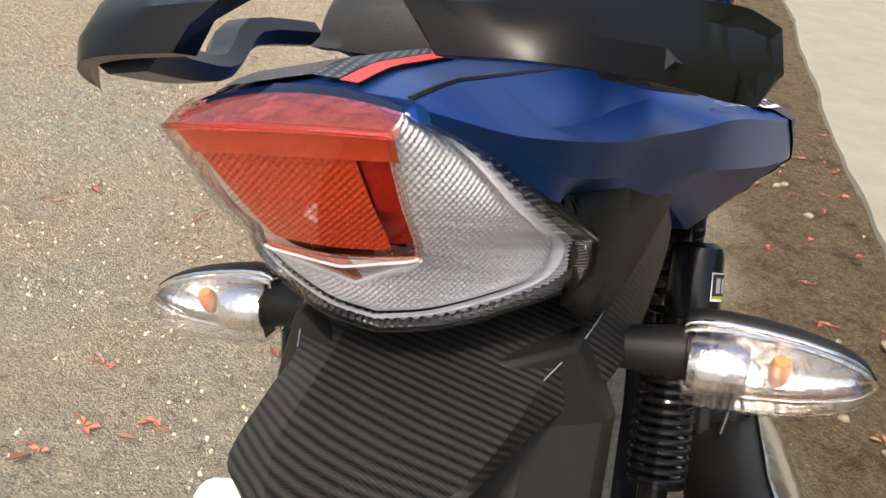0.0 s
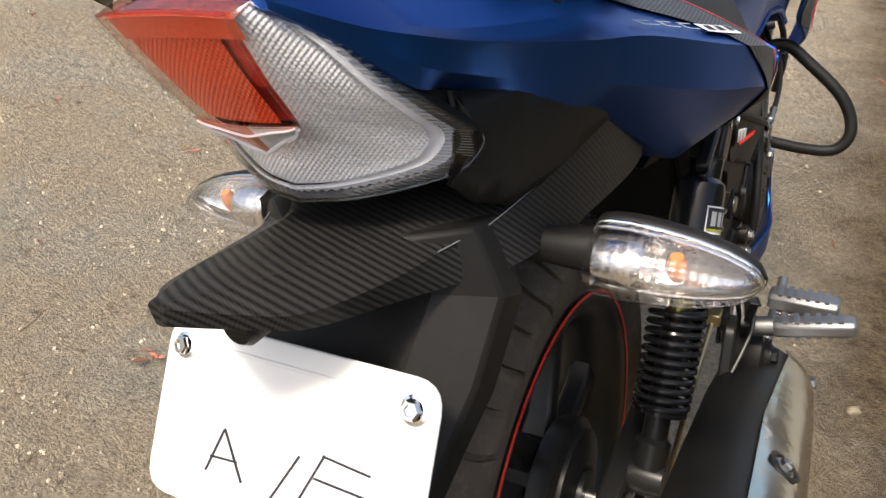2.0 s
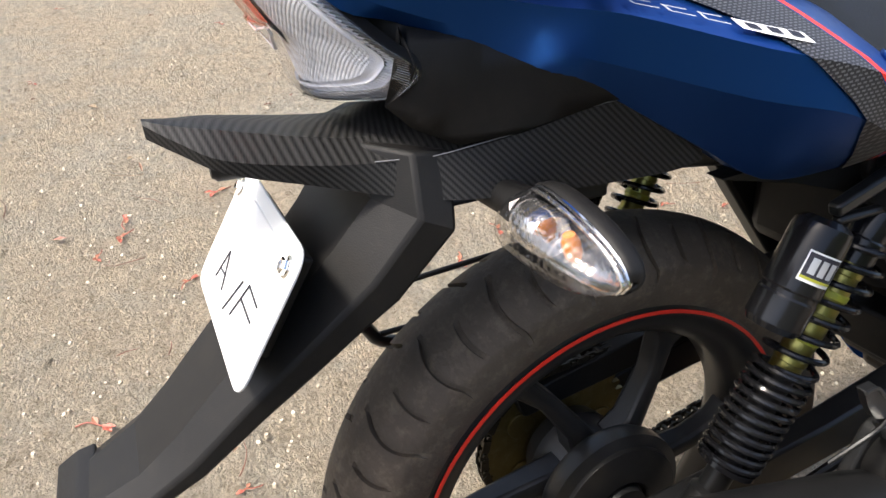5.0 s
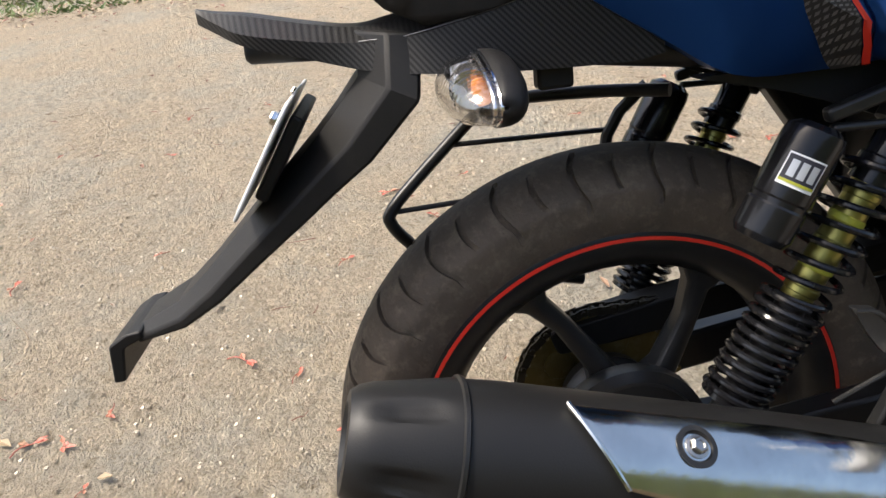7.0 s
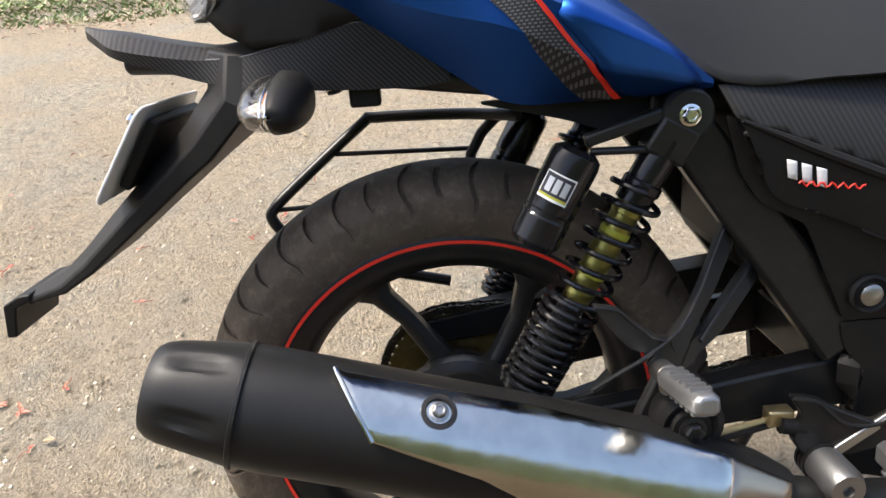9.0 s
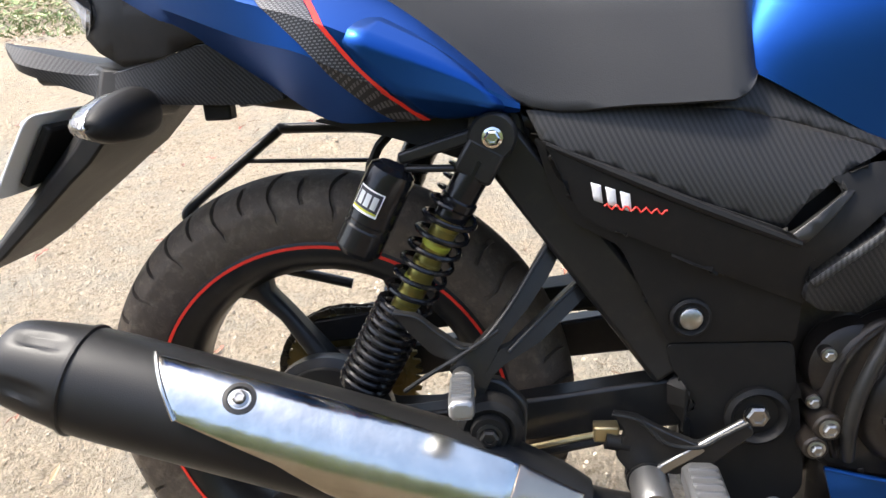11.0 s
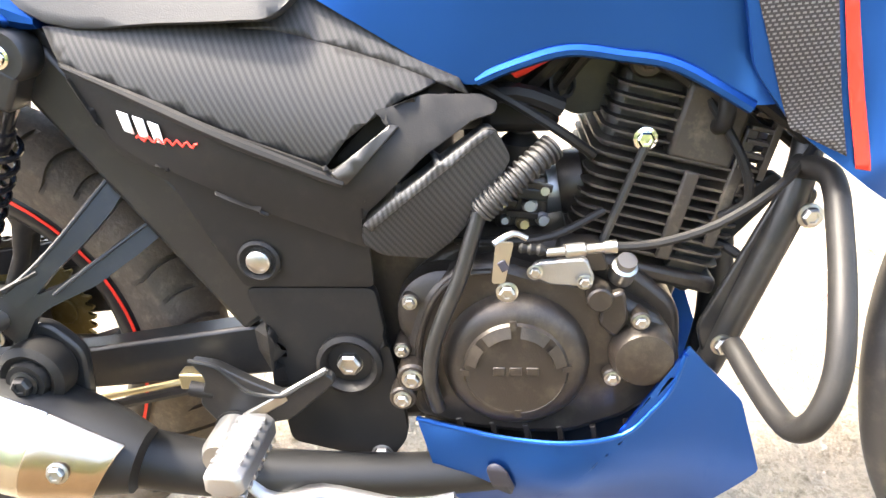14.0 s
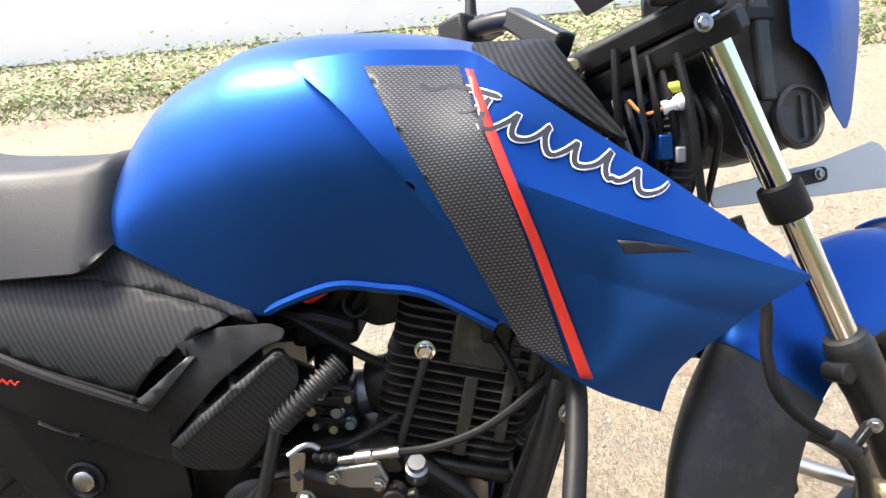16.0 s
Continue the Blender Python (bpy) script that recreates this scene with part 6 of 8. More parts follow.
# front foot rest, brake pedal and their hanger
fh = part("brake_hanger", plate(rounded([(0.335, 0.3664), (0.3622, 0.3619), (0.3928, 0.3442), (0.4266, 0.3282), (0.4721, 0.355), (0.4825, 0.3438), (0.4335, 0.2989), (0.4005, 0.2922), (0.3791, 0.2989), (0.3566, 0.2922), (0.3393, 0.3155), (0.35, 0.3444)], 0.007), 0.146, 0.158), BLACK_CAST, bike, "black plate carrying the rider's foot rest", bevel=0.003)
part("stay_bar", beam((0.16, 0.385, 0.3), (0.15, 0.474, 0.351), 0.006, 0.012), STEEL, fh, bevel=0.002)
part("hanger_rim", tube([(0.158, y, z) for y, z in ((0.336, 0.366), (0.362, 0.36), (0.378, 0.345), (0.395, 0.33), (0.426, 0.327), (0.45, 0.341), (0.474, 0.355))], 0.0025, 8, 4), BLACK_CAST, fh)
for h, r in ((-0.036, 0.0225), (-0.029, 0.0225), (-0.022, 0.0225)):
    part("boss_ring", lathe([(0.018, h), (r, h), (r, h + 0.004), (0.018, h + 0.004)], (0.178, 0.374, 0.286), X, 28), BLACK_CAST, fh)
part("pedal_boss", lathe([(0, -0.03), (0.02, -0.03), (0.021, 0.02), (0.017, 0.03), (0.006, 0.03), (0.005, 0.022), (0, 0.022)], (0.178, 0.374, 0.286), X, 32), ALU, fh)
part("pedal", tube([(0.19, 0.378, 0.27), (0.198, 0.42, 0.232), (0.205, 0.47, 0.25), (0.206, 0.55, 0.236), (0.206, 0.6, 0.246)], [0.011, 0.009, 0.008], 10, 4, flat=0.7), ALU, bike, "silver rear brake pedal")
pg = build_peg((0.2, 0.416, 0.326), (1, -0.03, 0.0), "rider_foot_peg", "blocky cast aluminium rider foot peg", 0.09, 0.018, 0.013)
for r in range(6):
    for c in (-1, 1):
        m = axis_matrix((0.2, 0.416, 0.326), (1, -0.03, 0.0))
        part("peg_block", box((c * 0.009 - 0.006, -0.019, 0.012 + 0.0125 * r), (c * 0.009 + 0.006, -0.014, 0.02 + 0.0125 * r), m=m), ALU, pg, bevel=0.001)
part("brake_switch", tube([(0.15, 0.33, 0.33), (0.15, 0.355, 0.325)], 0.009, 10), BLACK, bike)

# silencer: sloping down ahead, with a cast end cap, a seam ring and a bright shield
MA, MB = Vector((0.224, -0.262, 0.465)), Vector((0.214, 0.235, 0.31))
md = (MB - MA).normalized()


def cap_mesh():
    """The end cap: a rounded cone with shallow flutes pressed into its side."""
    m = axis_matrix(MA, md)
    rings = []
    for r, h in ((0.018, 0.03), (0.02, -0.004), (0.03, -0.014), (0.038, -0.013), (0.0425, -0.007), (0.046, 0.004), (0.048, 0.014), (0.05, 0.026), (0.052, 0.038), (0.0535, 0.05), (0.0545, 0.058), (0.0555, 0.068)):
        row = []
        for k in range(96):
            a = 2 * math.pi * k / 96
            dent = max(0.0, math.cos(a * 6 + 0.4) - 0.35) / 0.65 * max(0.0, 1 - ((h - 0.03) / 0.026) ** 2) if r > 0.04 else 0.0
            row.append(m @ Vector(((r - 0.0035 * min(1, dent * 2)) * math.cos(a), (r - 0.0035 * min(1, dent * 2)) * math.sin(a), h)))
        rings.append(row)
    return skin(rings, cap=False)


muffler = part("silencer", lathe([(0.055, 0.065), (0.0565, 0.1), (0.0565, 0.3), (0.055, 0.44), (0.052, 0.505), (0.042, 0.56), (0.032, 0.59), (0, 0.59)], MA, md, 56), MUFFLER, bike, "heatproof black silencer with a bright heat shield")
part("end_cap", cap_mesh(), MUFFLER, muffler, "rounded black end cap with shallow flutes")
part("seam_ring", lathe([(0.053, 0.064), (0.0578, 0.066), (0.0578, 0.069), (0.053, 0.072)], MA, md, 56), BLACK_CAST, muffler)


def shield_mesh():
    """A curved plate round the outside of the silencer, pointed at its rear end."""
    m = axis_matrix(MA, md)
    out = (m.inverted().to_3x3() @ Vector((1, 0, 0)))
    a0 = math.atan2(out.y, out.x)
    up = (m.inverted().to_3x3() @ Vector((0, 0, 1)))
    sgn = 1 if math.sin(math.atan2(up.y, up.x) - a0) > 0 else -1
    rings, tail = [], []
    for i in range(45):
        t = i / 44
        row = []
        for j in range(17):
            s = j / 16
            start = 0.141 + 0.042 * (1 - s) ** 1.2
            end = 0.58 - 0.02 * (1 - s)
            h = start + (end - start) * t
            lo = float(np.interp(h, [0.18, 0.285, 0.34, 0.45, 0.58], [20, 4, -14, -34, -40]))
            hi = float(np.interp(h, [0.14, 0.32, 0.44, 0.52, 0.58], [76, 77, 69, 62, 56]))
            a = a0 + sgn * radians(lo + (hi - lo) * s)
            r = float(np.interp(h, [0.1, 0.3, 0.44, 0.505, 0.518, 0.58], [0.061, 0.061, 0.0605, 0.059, 0.0565, 0.041])) + 0.0015 * math.cos((s - 0.5) * 3)
            row.append(m @ Vector((r * math.cos(a), r * math.sin(a), h)))
        (tail if t > 0.85 else rings).append(row)
    tail.insert(0, rings[-1])
    return skin(rings, False, False), m, a0, sgn, skin(tail, False, False)


sm, mm, sa, sg, st = shield_mesh()
shield = part("heat_shield", sm, BRUSHED, muffler, "polished metal heat shield", solid=0.003, bevel=0.001)


def on_shield(deg, h, r=0.062):
    a = sa + sg * radians(deg)
    return mm @ Vector((r * math.cos(a), r * math.sin(a), h)), mm.to_3x3() @ Vector((math.cos(a), math.sin(a), 0))


p, n_ = on_shield(52, 0.236, 0.0622)
part("shield_cup", lathe([(0.015, -0.002), (0.016, 0.001), (0.012, 0.0015), (0.01, -0.001), (0, -0.001)], p, n_, 28), BLACK_CAST, shield)
bolt(p, n_, 0.0065, shield, "shield_bolt", STEEL)
part("shield_rim", tube([on_shield(20 + 56 * q / 12, 0.142 + 0.042 * (1 - q / 12) ** 1.2, 0.0622)[0] for q in range(13)], 0.0022, 8), BRUSHED, shield)
p, n_ = on_shield(13, 0.535, 0.0545)
bolt(p, n_, 0.0075, shield, "shield_bolt", STEEL)
part("shield_end", st, TINTED, shield, "heat-tinted tapering end of the shield", solid=0.003, bevel=0.001)
part("exhaust_pipe", tube([MB + md * -0.02, (0.185, 0.32, 0.262), (0.165, 0.45, 0.235), (0.13, 0.6, 0.215), (0.09, 0.74, 0.21), (0.05, 0.835, 0.25), (0.03, 0.87, 0.33), (0.02, 0.872, 0.42), (0.02, 0.86, 0.5)], [0.033, 0.026, 0.022, 0.019, 0.018, 0.018], 18, 6), MUFFLER, bike)

# guard rail beside the left of the rear wheel
part("side_guard", tube([(-0.09, 0.1, 0.64), (-0.14, 0.03, 0.641), (-0.155, -0.08, 0.643), (-0.155, -0.1, 0.636), (-0.12, -0.19, 0.568), (-0.104, -0.219, 0.543), (-0.1, -0.222, 0.53), (-0.1, -0.205, 0.505), (-0.11, -0.17, 0.47), (-0.12, 0.0, 0.42)], 0.0075, 10, 4), BLACK_CAST, bike, "black tubular guard beside the wheel")
for a, b in (((-0.138, -0.145, 0.602), (-0.14, 0.045, 0.595)), ((-0.104, -0.217, 0.541), (-0.11, 0.03, 0.545)), ((-0.104, -0.19, 0.49), (-0.11, 0.02, 0.48))):
    part("guard_bar", tube([a, b], 0.0032, 8), BLACK_CAST, bike)
part("guard_strut", tube([(-0.12, 0.085, 0.645), (-0.13, 0.04, 0.59), (-0.12, 0.02, 0.45)], 0.007, 8, 3), BLACK_CAST, bike)
part("side_stand", tube([(-0.12, 0.5, 0.24), (-0.2, 0.47, 0.12), (-0.265, 0.44, -0.045)], 0.011, 10), BLACK_CAST, bike, "black side stand holding the machine up")


# ---- engine ----
engine = part("engine", lathe([(0, -0.11), (0.07, -0.11), (0.082, -0.1), (0.085, 0.08), (0.07, 0.1), (0, 0.1)], (0, 0.64, 0.36), X, 40), ENGINE, bike, "dark single-cylinder air-cooled engine")
part("crankcase", plate(rounded([(0.535, 0.36), (0.55, 0.43), (0.6, 0.47), (0.68, 0.475), (0.76, 0.45), (0.82, 0.4), (0.825, 0.33), (0.78, 0.275), (0.7, 0.255), (0.6, 0.262), (0.55, 0.3)], 0.02), -0.1, 0.1), ENGINE, engine, bevel=0.008)
COVER = rounded([(0.5458, 0.3287), (0.5507, 0.3734), (0.5627, 0.4101), (0.5757, 0.4336), (0.6035, 0.4564), (0.6384, 0.462), (0.6743, 0.45), (0.73, 0.44), (0.7724, 0.4156), (0.7939, 0.402), (0.8122, 0.3752), (0.8181, 0.3508), (0.8043, 0.3189), (0.7654, 0.2887), (0.713, 0.2673), (0.6632, 0.2664), (0.6071, 0.2723), (0.5565, 0.2886)], 0.01)
part("clutch_case", plate(COVER, 0.1, 0.132), ENGINE, engine, "dark painted clutch case", bevel=0.008)
C = (0.132, 0.658, 0.358)
turned = axis_matrix(C, X).to_3x3() @ Vector((1, 0, 0))
FACET = -math.degrees(math.atan2(turned.z, turned.y))
cc = part("clutch_cover", lathe([(0.0725, -0.004), (0.0705, 0.008), (0.064, 0.016), (0.055, 0.02), (0.0505, 0.0205), (0.0485, 0.024), (0.0, 0.025)], C, X, 56), ENGINE, engine, "round clutch cover with raised arcs")
for a0, a1 in ((8, 38), (48, 84), (96, 132), (142, 172)):
    part("raised_facet", lathe([(0.0365, 0.025), (0.038, 0.0285), (0.0485, 0.0245), (0.049, 0.02)], C, X, 10, start=a0 + FACET, arc=a1 - a0), ENGINE, cc)
for a0, a1 in ((195, 265), (275, 345)):
    pts = [(0.1545, C[1] + 0.048 * math.cos(radians(a)), C[2] + 0.048 * math.sin(radians(a))) for a in np.linspace(a0, a1, 13)]
    part("raised_arc", tube(pts, 0.002, 6), ENGINE, cc)
for k in range(4):
    a0 = radians(3 + 90 * k)
    part("cover_slot", beam((0.1555, C[1] + 0.044 * math.cos(a0), C[2] + 0.044 * math.sin(a0)), (0.1545, C[1] + 0.053 * math.cos(a0), C[2] + 0.053 * math.sin(a0)), 0.004, 0.006), ENGINE, cc)
for k in range(3):
    y = 0.642 + 0.016 * k
    part("cast_bar", box((0.1565, y - 0.006, 0.354), (0.1585, y + 0.006, 0.363)), ENGINE, cc, bevel=0.001)
part("case_step", lathe([(0.05, -0.01), (0.048, 0.012), (0.04, 0.018), (0, 0.018)], (0.11, 0.59, 0.4), X, 36), ENGINE, engine)
sc = part("filter_cover", lathe([(0.0325, -0.004), (0.0315, 0.012), (0.027, 0.021), (0.02, 0.023), (0, 0.0235)], (0.13, 0.779, 0.3675), X, 36), ENGINE, engine, "small round side cover")
for y, z in ((0.7511, 0.3431), (0.8078, 0.3499), (0.7743, 0.4051)):
    part("cover_lug", disc(0.0095, 0, 0.018, (0.125, y, z), X, 16), ENGINE, sc)
    bolt((0.143, y, z), X, 0.0058, sc, "cover_bolt", STEEL)
for y, z in ((0.5565, 0.4195), (0.546, 0.366)):
    part("case_lug", disc(0.0085, 0, 0.03, (0.104, y, z), X, 16), ENGINE, engine)
    bolt((0.134, y, z), X, 0.0055, engine, "case_bolt", STEEL)
for y, z, r in ((0.557, 0.344, 0.011), (0.546, 0.32, 0.0095)):
    part("gear_shaft_boss", disc(r * 1.4, 0, 0.05, (0.1, y, z), X, 24), ENGINE, engine)
    bolt((0.15, y, z), X, r * 0.7, engine, "shaft_nut", STEEL)
part("oil_cap", lathe([(0.012, 0), (0.012, 0.018), (0.009, 0.02), (0.009, 0.028), (0, 0.028)], (0.118, 0.757, 0.44), (0.5, 0.1, 0.8), 20), STEEL, engine)
part("lever_bracket", plate(rounded([(0.636, 0.452), (0.648, 0.452), (0.656, 0.492), (0.64, 0.492)], 0.003), 0.156, 0.159), STEEL, engine, "bright clutch lever bracket")
part("bracket_mark", beam((0.1602, 0.6445, 0.474), (0.1602, 0.649, 0.466), 0.003, 0.007), INK, engine)
bolt((0.157, 0.65, 0.443), X, 0.0075, engine, "bracket_bolt", STEEL)
part("lever_hook", tube([(0.158, 0.638, 0.49), (0.15, 0.655, 0.497), (0.15, 0.668, 0.492)], 0.003, 8, 3), STEEL, engine)
for k in range(7):
    y = 0.6 + 0.034 * k
    part("case_rib", beam((0.128, y, 0.2905 - 0.012 * math.sin((y - 0.57) * 12)), (0.128, y + 0.004, 0.268 - 0.01 * math.sin((y - 0.57) * 12)), 0.012, 0.006), ENGINE, engine, bevel=0.001)
part("case_edge", tube([(0.132, 0.572, 0.3), (0.133, 0.562, 0.34), (0.133, 0.566, 0.385), (0.133, 0.58, 0.422), (0.133, 0.604, 0.447), (0.133, 0.635, 0.452)], 0.0035, 8, 5), ENGINE, engine)
part("cover_neck", disc(0.012, 0, 0.022, (0.128, 0.735, 0.43), X, 20), ENGINE, engine)
part("case_tongue", plate(rounded([(0.735, 0.4), (0.744, 0.43), (0.758, 0.436), (0.764, 0.405), (0.752, 0.385)], 0.006), 0.128, 0.14), ENGINE, engine, bevel=0.003)
part("cast_web", plate(rounded([(0.69, 0.448), (0.7, 0.478), (0.735, 0.477), (0.745, 0.45)], 0.006), 0.1, 0.128), ENGINE, engine, bevel=0.003)

# cylinder: a slanted stack of fins, with a bolted oil line
CT = radians(14)
cy = Vector((0, math.sin(CT), math.cos(CT)))
cf = Vector((0, math.cos(CT), -math.sin(CT)))
base = Vector((0, 0.778, 0.452))
core = part("cylinder", skin([[base + cy * h + Vector((x, 0, 0)) + cf * y for x, y in ((-0.06, -0.062), (0.06, -0.062), (0.06, 0.06), (-0.06, 0.06))] for h in (-0.03, 0.17)]), FIN, engine, "finned cylinder and head, dusty black", bevel=0.01)


def fin_mesh(h, hx, hy0, hy1, t=0.0022):
    out = []
    for x, y in ((-hx, hy0), (hx, hy0), (hx, hy1), (-hx, hy1)):
        out.append((x, y))
    out = rounded(out, 0.02, 3)
    a = [base + cy * h + Vector((p.x, 0, 0)) + cf * p.y for p in out]
    return skin([a, [p + cy * t for p in a]])


for k in range(15):
    h = 0.0 + 0.0108 * k
    hx = 0.088 - (0.006 if k > 9 else 0)
    part("cooling_fin", fin_mesh(h, hx, -0.072 + (0.004 if k > 9 else 0), 0.082 + 0.0008 * k), FIN, core, smooth=0)
part("rocker_cover", skin([[base + cy * h + Vector((x * s, 0, 0)) + cf * y * s for x, y in ((-0.062, -0.07), (0.062, -0.07), (0.062, 0.07), (-0.062, 0.07))] for h, s in ((0.165, 1.0), (0.2, 1.0), (0.212, 0.85))]), FIN, core, bevel=0.006)
for yy, h in ((-0.045, 0.176), (0.04, 0.182)):
    p = base + cy * h + cf * yy
    part("valve_cap", disc(0.017, 0.055, 0.075, (0, p.y, p.z), X, 24), ENGINE, core)
    bolt((0.075, p.y, p.z), X, 0.008, core, "cap_bolt", BRASS if yy > 0 else ENGINE)
part("plug_boss", lathe([(0.016, 0.05), (0.016, 0.084), (0.012, 0.088), (0.01, 0.08), (0, 0.08)], tuple(base + cy * 0.132 + cf * 0.03), X, 24), BLACK, core)
part("plug_cap", tube([base + cy * 0.132 + cf * 0.03 + Vector((0.075, 0, 0)), base + cy * 0.142 + cf * 0.03 + Vector((0.1, 0, 0)), base + cy * 0.17 + cf * 0.025 + Vector((0.098, 0, 0))], 0.008, 10, 4), BLACK, core, "black spark plug cap and lead")
part("head_block", skin([[base + cy * h + cf * f + Vector((x, 0, 0)) for f, x in ((-0.005, 0.06), (-0.005, 0.0885), (0.055, 0.0885), (0.055, 0.06))] for h in (0.098, 0.168)]), FIN, core, bevel=0.004)
for k in range(5):
    h = 0.104 + 0.0125 * k
    part("head_slat", beam(base + cy * h + cf * 0.058 + Vector((0.0885, 0, 0)), base + cy * h + cf * 0.078 + Vector((0.0885, 0, 0)), 0.01, 0.0045), FIN, core, bevel=0.001)
part("slat_post", beam(base + cy * 0.096 + cf * 0.081 + Vector((0.0885, 0, 0)), base + cy * 0.165 + cf * 0.081 + Vector((0.0885, 0, 0)), 0.012, 0.007), FIN, core, bevel=0.001)
part("fin_rib", beam(Vector((0.09, 0, 0)) + base + cf * 0.022 + cy * 0.0, Vector((0.09, 0, 0)) + base + cf * 0.022 + cy * 0.09, 0.006, 0.014), FIN, core, bevel=0.002)
part("fin_rib", beam(Vector((0.086, 0, 0)) + base + cf * 0.062 + cy * 0.02, Vector((0.086, 0, 0)) + base + cf * 0.062 + cy * 0.14, 0.006, 0.012), FIN, core, bevel=0.002)
part("oil_line", tube([(0.096, 0.775, 0.56), (0.1, 0.752, 0.5), (0.104, 0.735, 0.455)], 0.0045, 8, 3), BLACK_CAST, core)
bolt((0.094, 0.775, 0.567), X, 0.008, core, "banjo_bolt", CHROME)
# carburettor, intake and air box behind the cylinder
carb = part("carburettor", lathe([(0.024, -0.05), (0.026, -0.02), (0.03, 0), (0.026, 0.02), (0.024, 0.05)], (0.03, 0.668, 0.497), (0, 1, 0.1), 24, cap=True), ALU, bike, "dusty carburettor")
part("float_bowl", lathe([(0.026, 0.02), (0.026, -0.03), (0.02, -0.038), (0, -0.038)], (0.045, 0.66, 0.49), (0, 0, 1), 24), FIN, carb)
part("carb_top", lathe([(0.022, 0.0), (0.022, 0.04), (0.012, 0.05), (0, 0.05)], (0.03, 0.66, 0.51), (0, 0.1, 1), 24), BLACK, carb)
for y in (0.648, 0.682):
    part("carb_screw", disc(0.006, 0, 0.02, (0.06, y, 0.478), (0.3, 0, 1), 12), BRASS, carb)
# dark filler boxes, added to close bright gaps behind and below the case
part("crankcase_rear", box((-0.085, 0.5, 0.25), (0.09, 0.6, 0.475)), ENGINE, engine, bevel=0.012)
part("sump", box((-0.09, 0.56, 0.19), (0.112, 0.8, 0.3)), ENGINE, engine, bevel=0.015)
part("air_box", box((-0.1, 0.3, 0.48), (0.1, 0.6, 0.66)), BLACK, bike, bevel=0.02)
part("intake_boot", tube([(0.02, 0.58, 0.51), (0.03, 0.64, 0.5)], [0.04, 0.028], 20), BLACK, bike)
# kick start lever with its ribbed rubber
HOSE = [(0.115, 0.69, 0.566), (0.135, 0.655, 0.54), (0.14, 0.625, 0.514), (0.145, 0.617, 0.486), (0.149, 0.605, 0.448), (0.152, 0.5906, 0.414), (0.154, 0.579, 0.3785), (0.152, 0.5756, 0.341), (0.142, 0.581, 0.305)]
hose = part("kick_lever", tube(HOSE[2:], 0.0075, 12, 5), BLACK_CAST, bike, "bent black kick start lever with a ribbed rubber")
part("pedal_rubber", tube(HOSE[:3], 0.0105, 14, 4), RUBBER, hose)
S = spline(HOSE[:3], 8)
for k in range(0, len(S) - 1):
    d = (S[k + 1] - S[k]).normalized()
    part("rubber_rib", lathe([(0.0105, -0.0022), (0.0132, -0.001), (0.0132, 0.001), (0.0105, 0.0022)], S[k], d, 16), RUBBER, hose)
cable = part("clutch_cable", tube([(0.15, 0.735, 0.484), (0.15, 0.78, 0.487), (0.148, 0.83, 0.503), (0.14, 0.875, 0.53), (0.12, 0.905, 0.55), (0.09, 0.95, 0.6)], 0.0042, 8, 4), BLACK, bike, "black clutch cable with a bright adjuster")
part("adjuster", lathe([(0, 0), (0.004, 0), (0.004, 0.016), (0.0065, 0.018), (0.0065, 0.034), (0.0045, 0.036), (0.0045, 0.05), (0.006, 0.052), (0.006, 0.062), (0, 0.062)], (0.15, 0.685, 0.4785), (0, 1, 0.1), 12), STEEL, cable)
part("cable_boot", lathe([(0.003, 0), (0.0055, 0.003), (0.004, 0.008), (0.006, 0.011), (0.004, 0.016), (0.006, 0.019), (0.004, 0.024), (0.003, 0.026)], (0.15, 0.66, 0.484), (0, 1, -0.15), 12), BLACK, cable)
part("red_cap", tube([(0.08, 0.655, 0.632), (0.09, 0.682, 0.648)], 0.012, 12), RED_RUBBER, bike, "red rubber cap under the tank")
for pts, r in (([(0.06, 0.7, 0.61), (0.08, 0.74, 0.655), (0.075, 0.79, 0.63), (0.08, 0.83, 0.6)], 0.006), ([(0.05, 0.66, 0.6), (0.07, 0.69, 0.63), (0.06, 0.72, 0.66)], 0.008), ([(0.02, 0.74, 0.66), (0.06, 0.8, 0.65), (0.07, 0.86, 0.6), (0.07, 0.92, 0.55)], 0.006), ([(0.07, 0.62, 0.6), (0.09, 0.66, 0.61), (0.085, 0.7, 0.595)], 0.009)):
    part("hose", tube(pts, r, 8, 4), BLACK, bike)
# leads, ducts and brackets round the engine
part("intake_duct", tube([(-0.01, 0.56, 0.6), (0.0, 0.64, 0.605), (0.005, 0.72, 0.62)], [0.05, 0.045, 0.03], 16, 4), BLACK, bike, "black rubber intake duct")
# black filler box, added to block the bright view through behind the cylinder
part("throttle_cover", box((-0.05, 0.625, 0.565), (0.062, 0.7, 0.612)), BLACK, bike, bevel=0.01)
part("carb_body", box((0.03, 0.638, 0.47), (0.072, 0.69, 0.525)), ENGINE, carb, bevel=0.006)
part("carb_linkage", beam((0.078, 0.64, 0.515), (0.078, 0.69, 0.508), 0.008, 0.012), BLACK_CAST, carb, bevel=0.002)
part("intake_flange", lathe([(0, -0.01), (0.03, -0.01), (0.034, 0), (0.034, 0.014), (0.028, 0.02), (0, 0.02)], (0.03, 0.712, 0.506), (0, 1, 0.15), 24), ENGINE, carb)
part("lever_plate", plate(rounded([(0.6695, 0.4516), (0.676, 0.4635), (0.7227, 0.4675), (0.731, 0.446), (0.7251, 0.4384), (0.6881, 0.4411)], 0.005), 0.13, 0.139), ALU, engine, "pale cable stay plate", bevel=0.002)
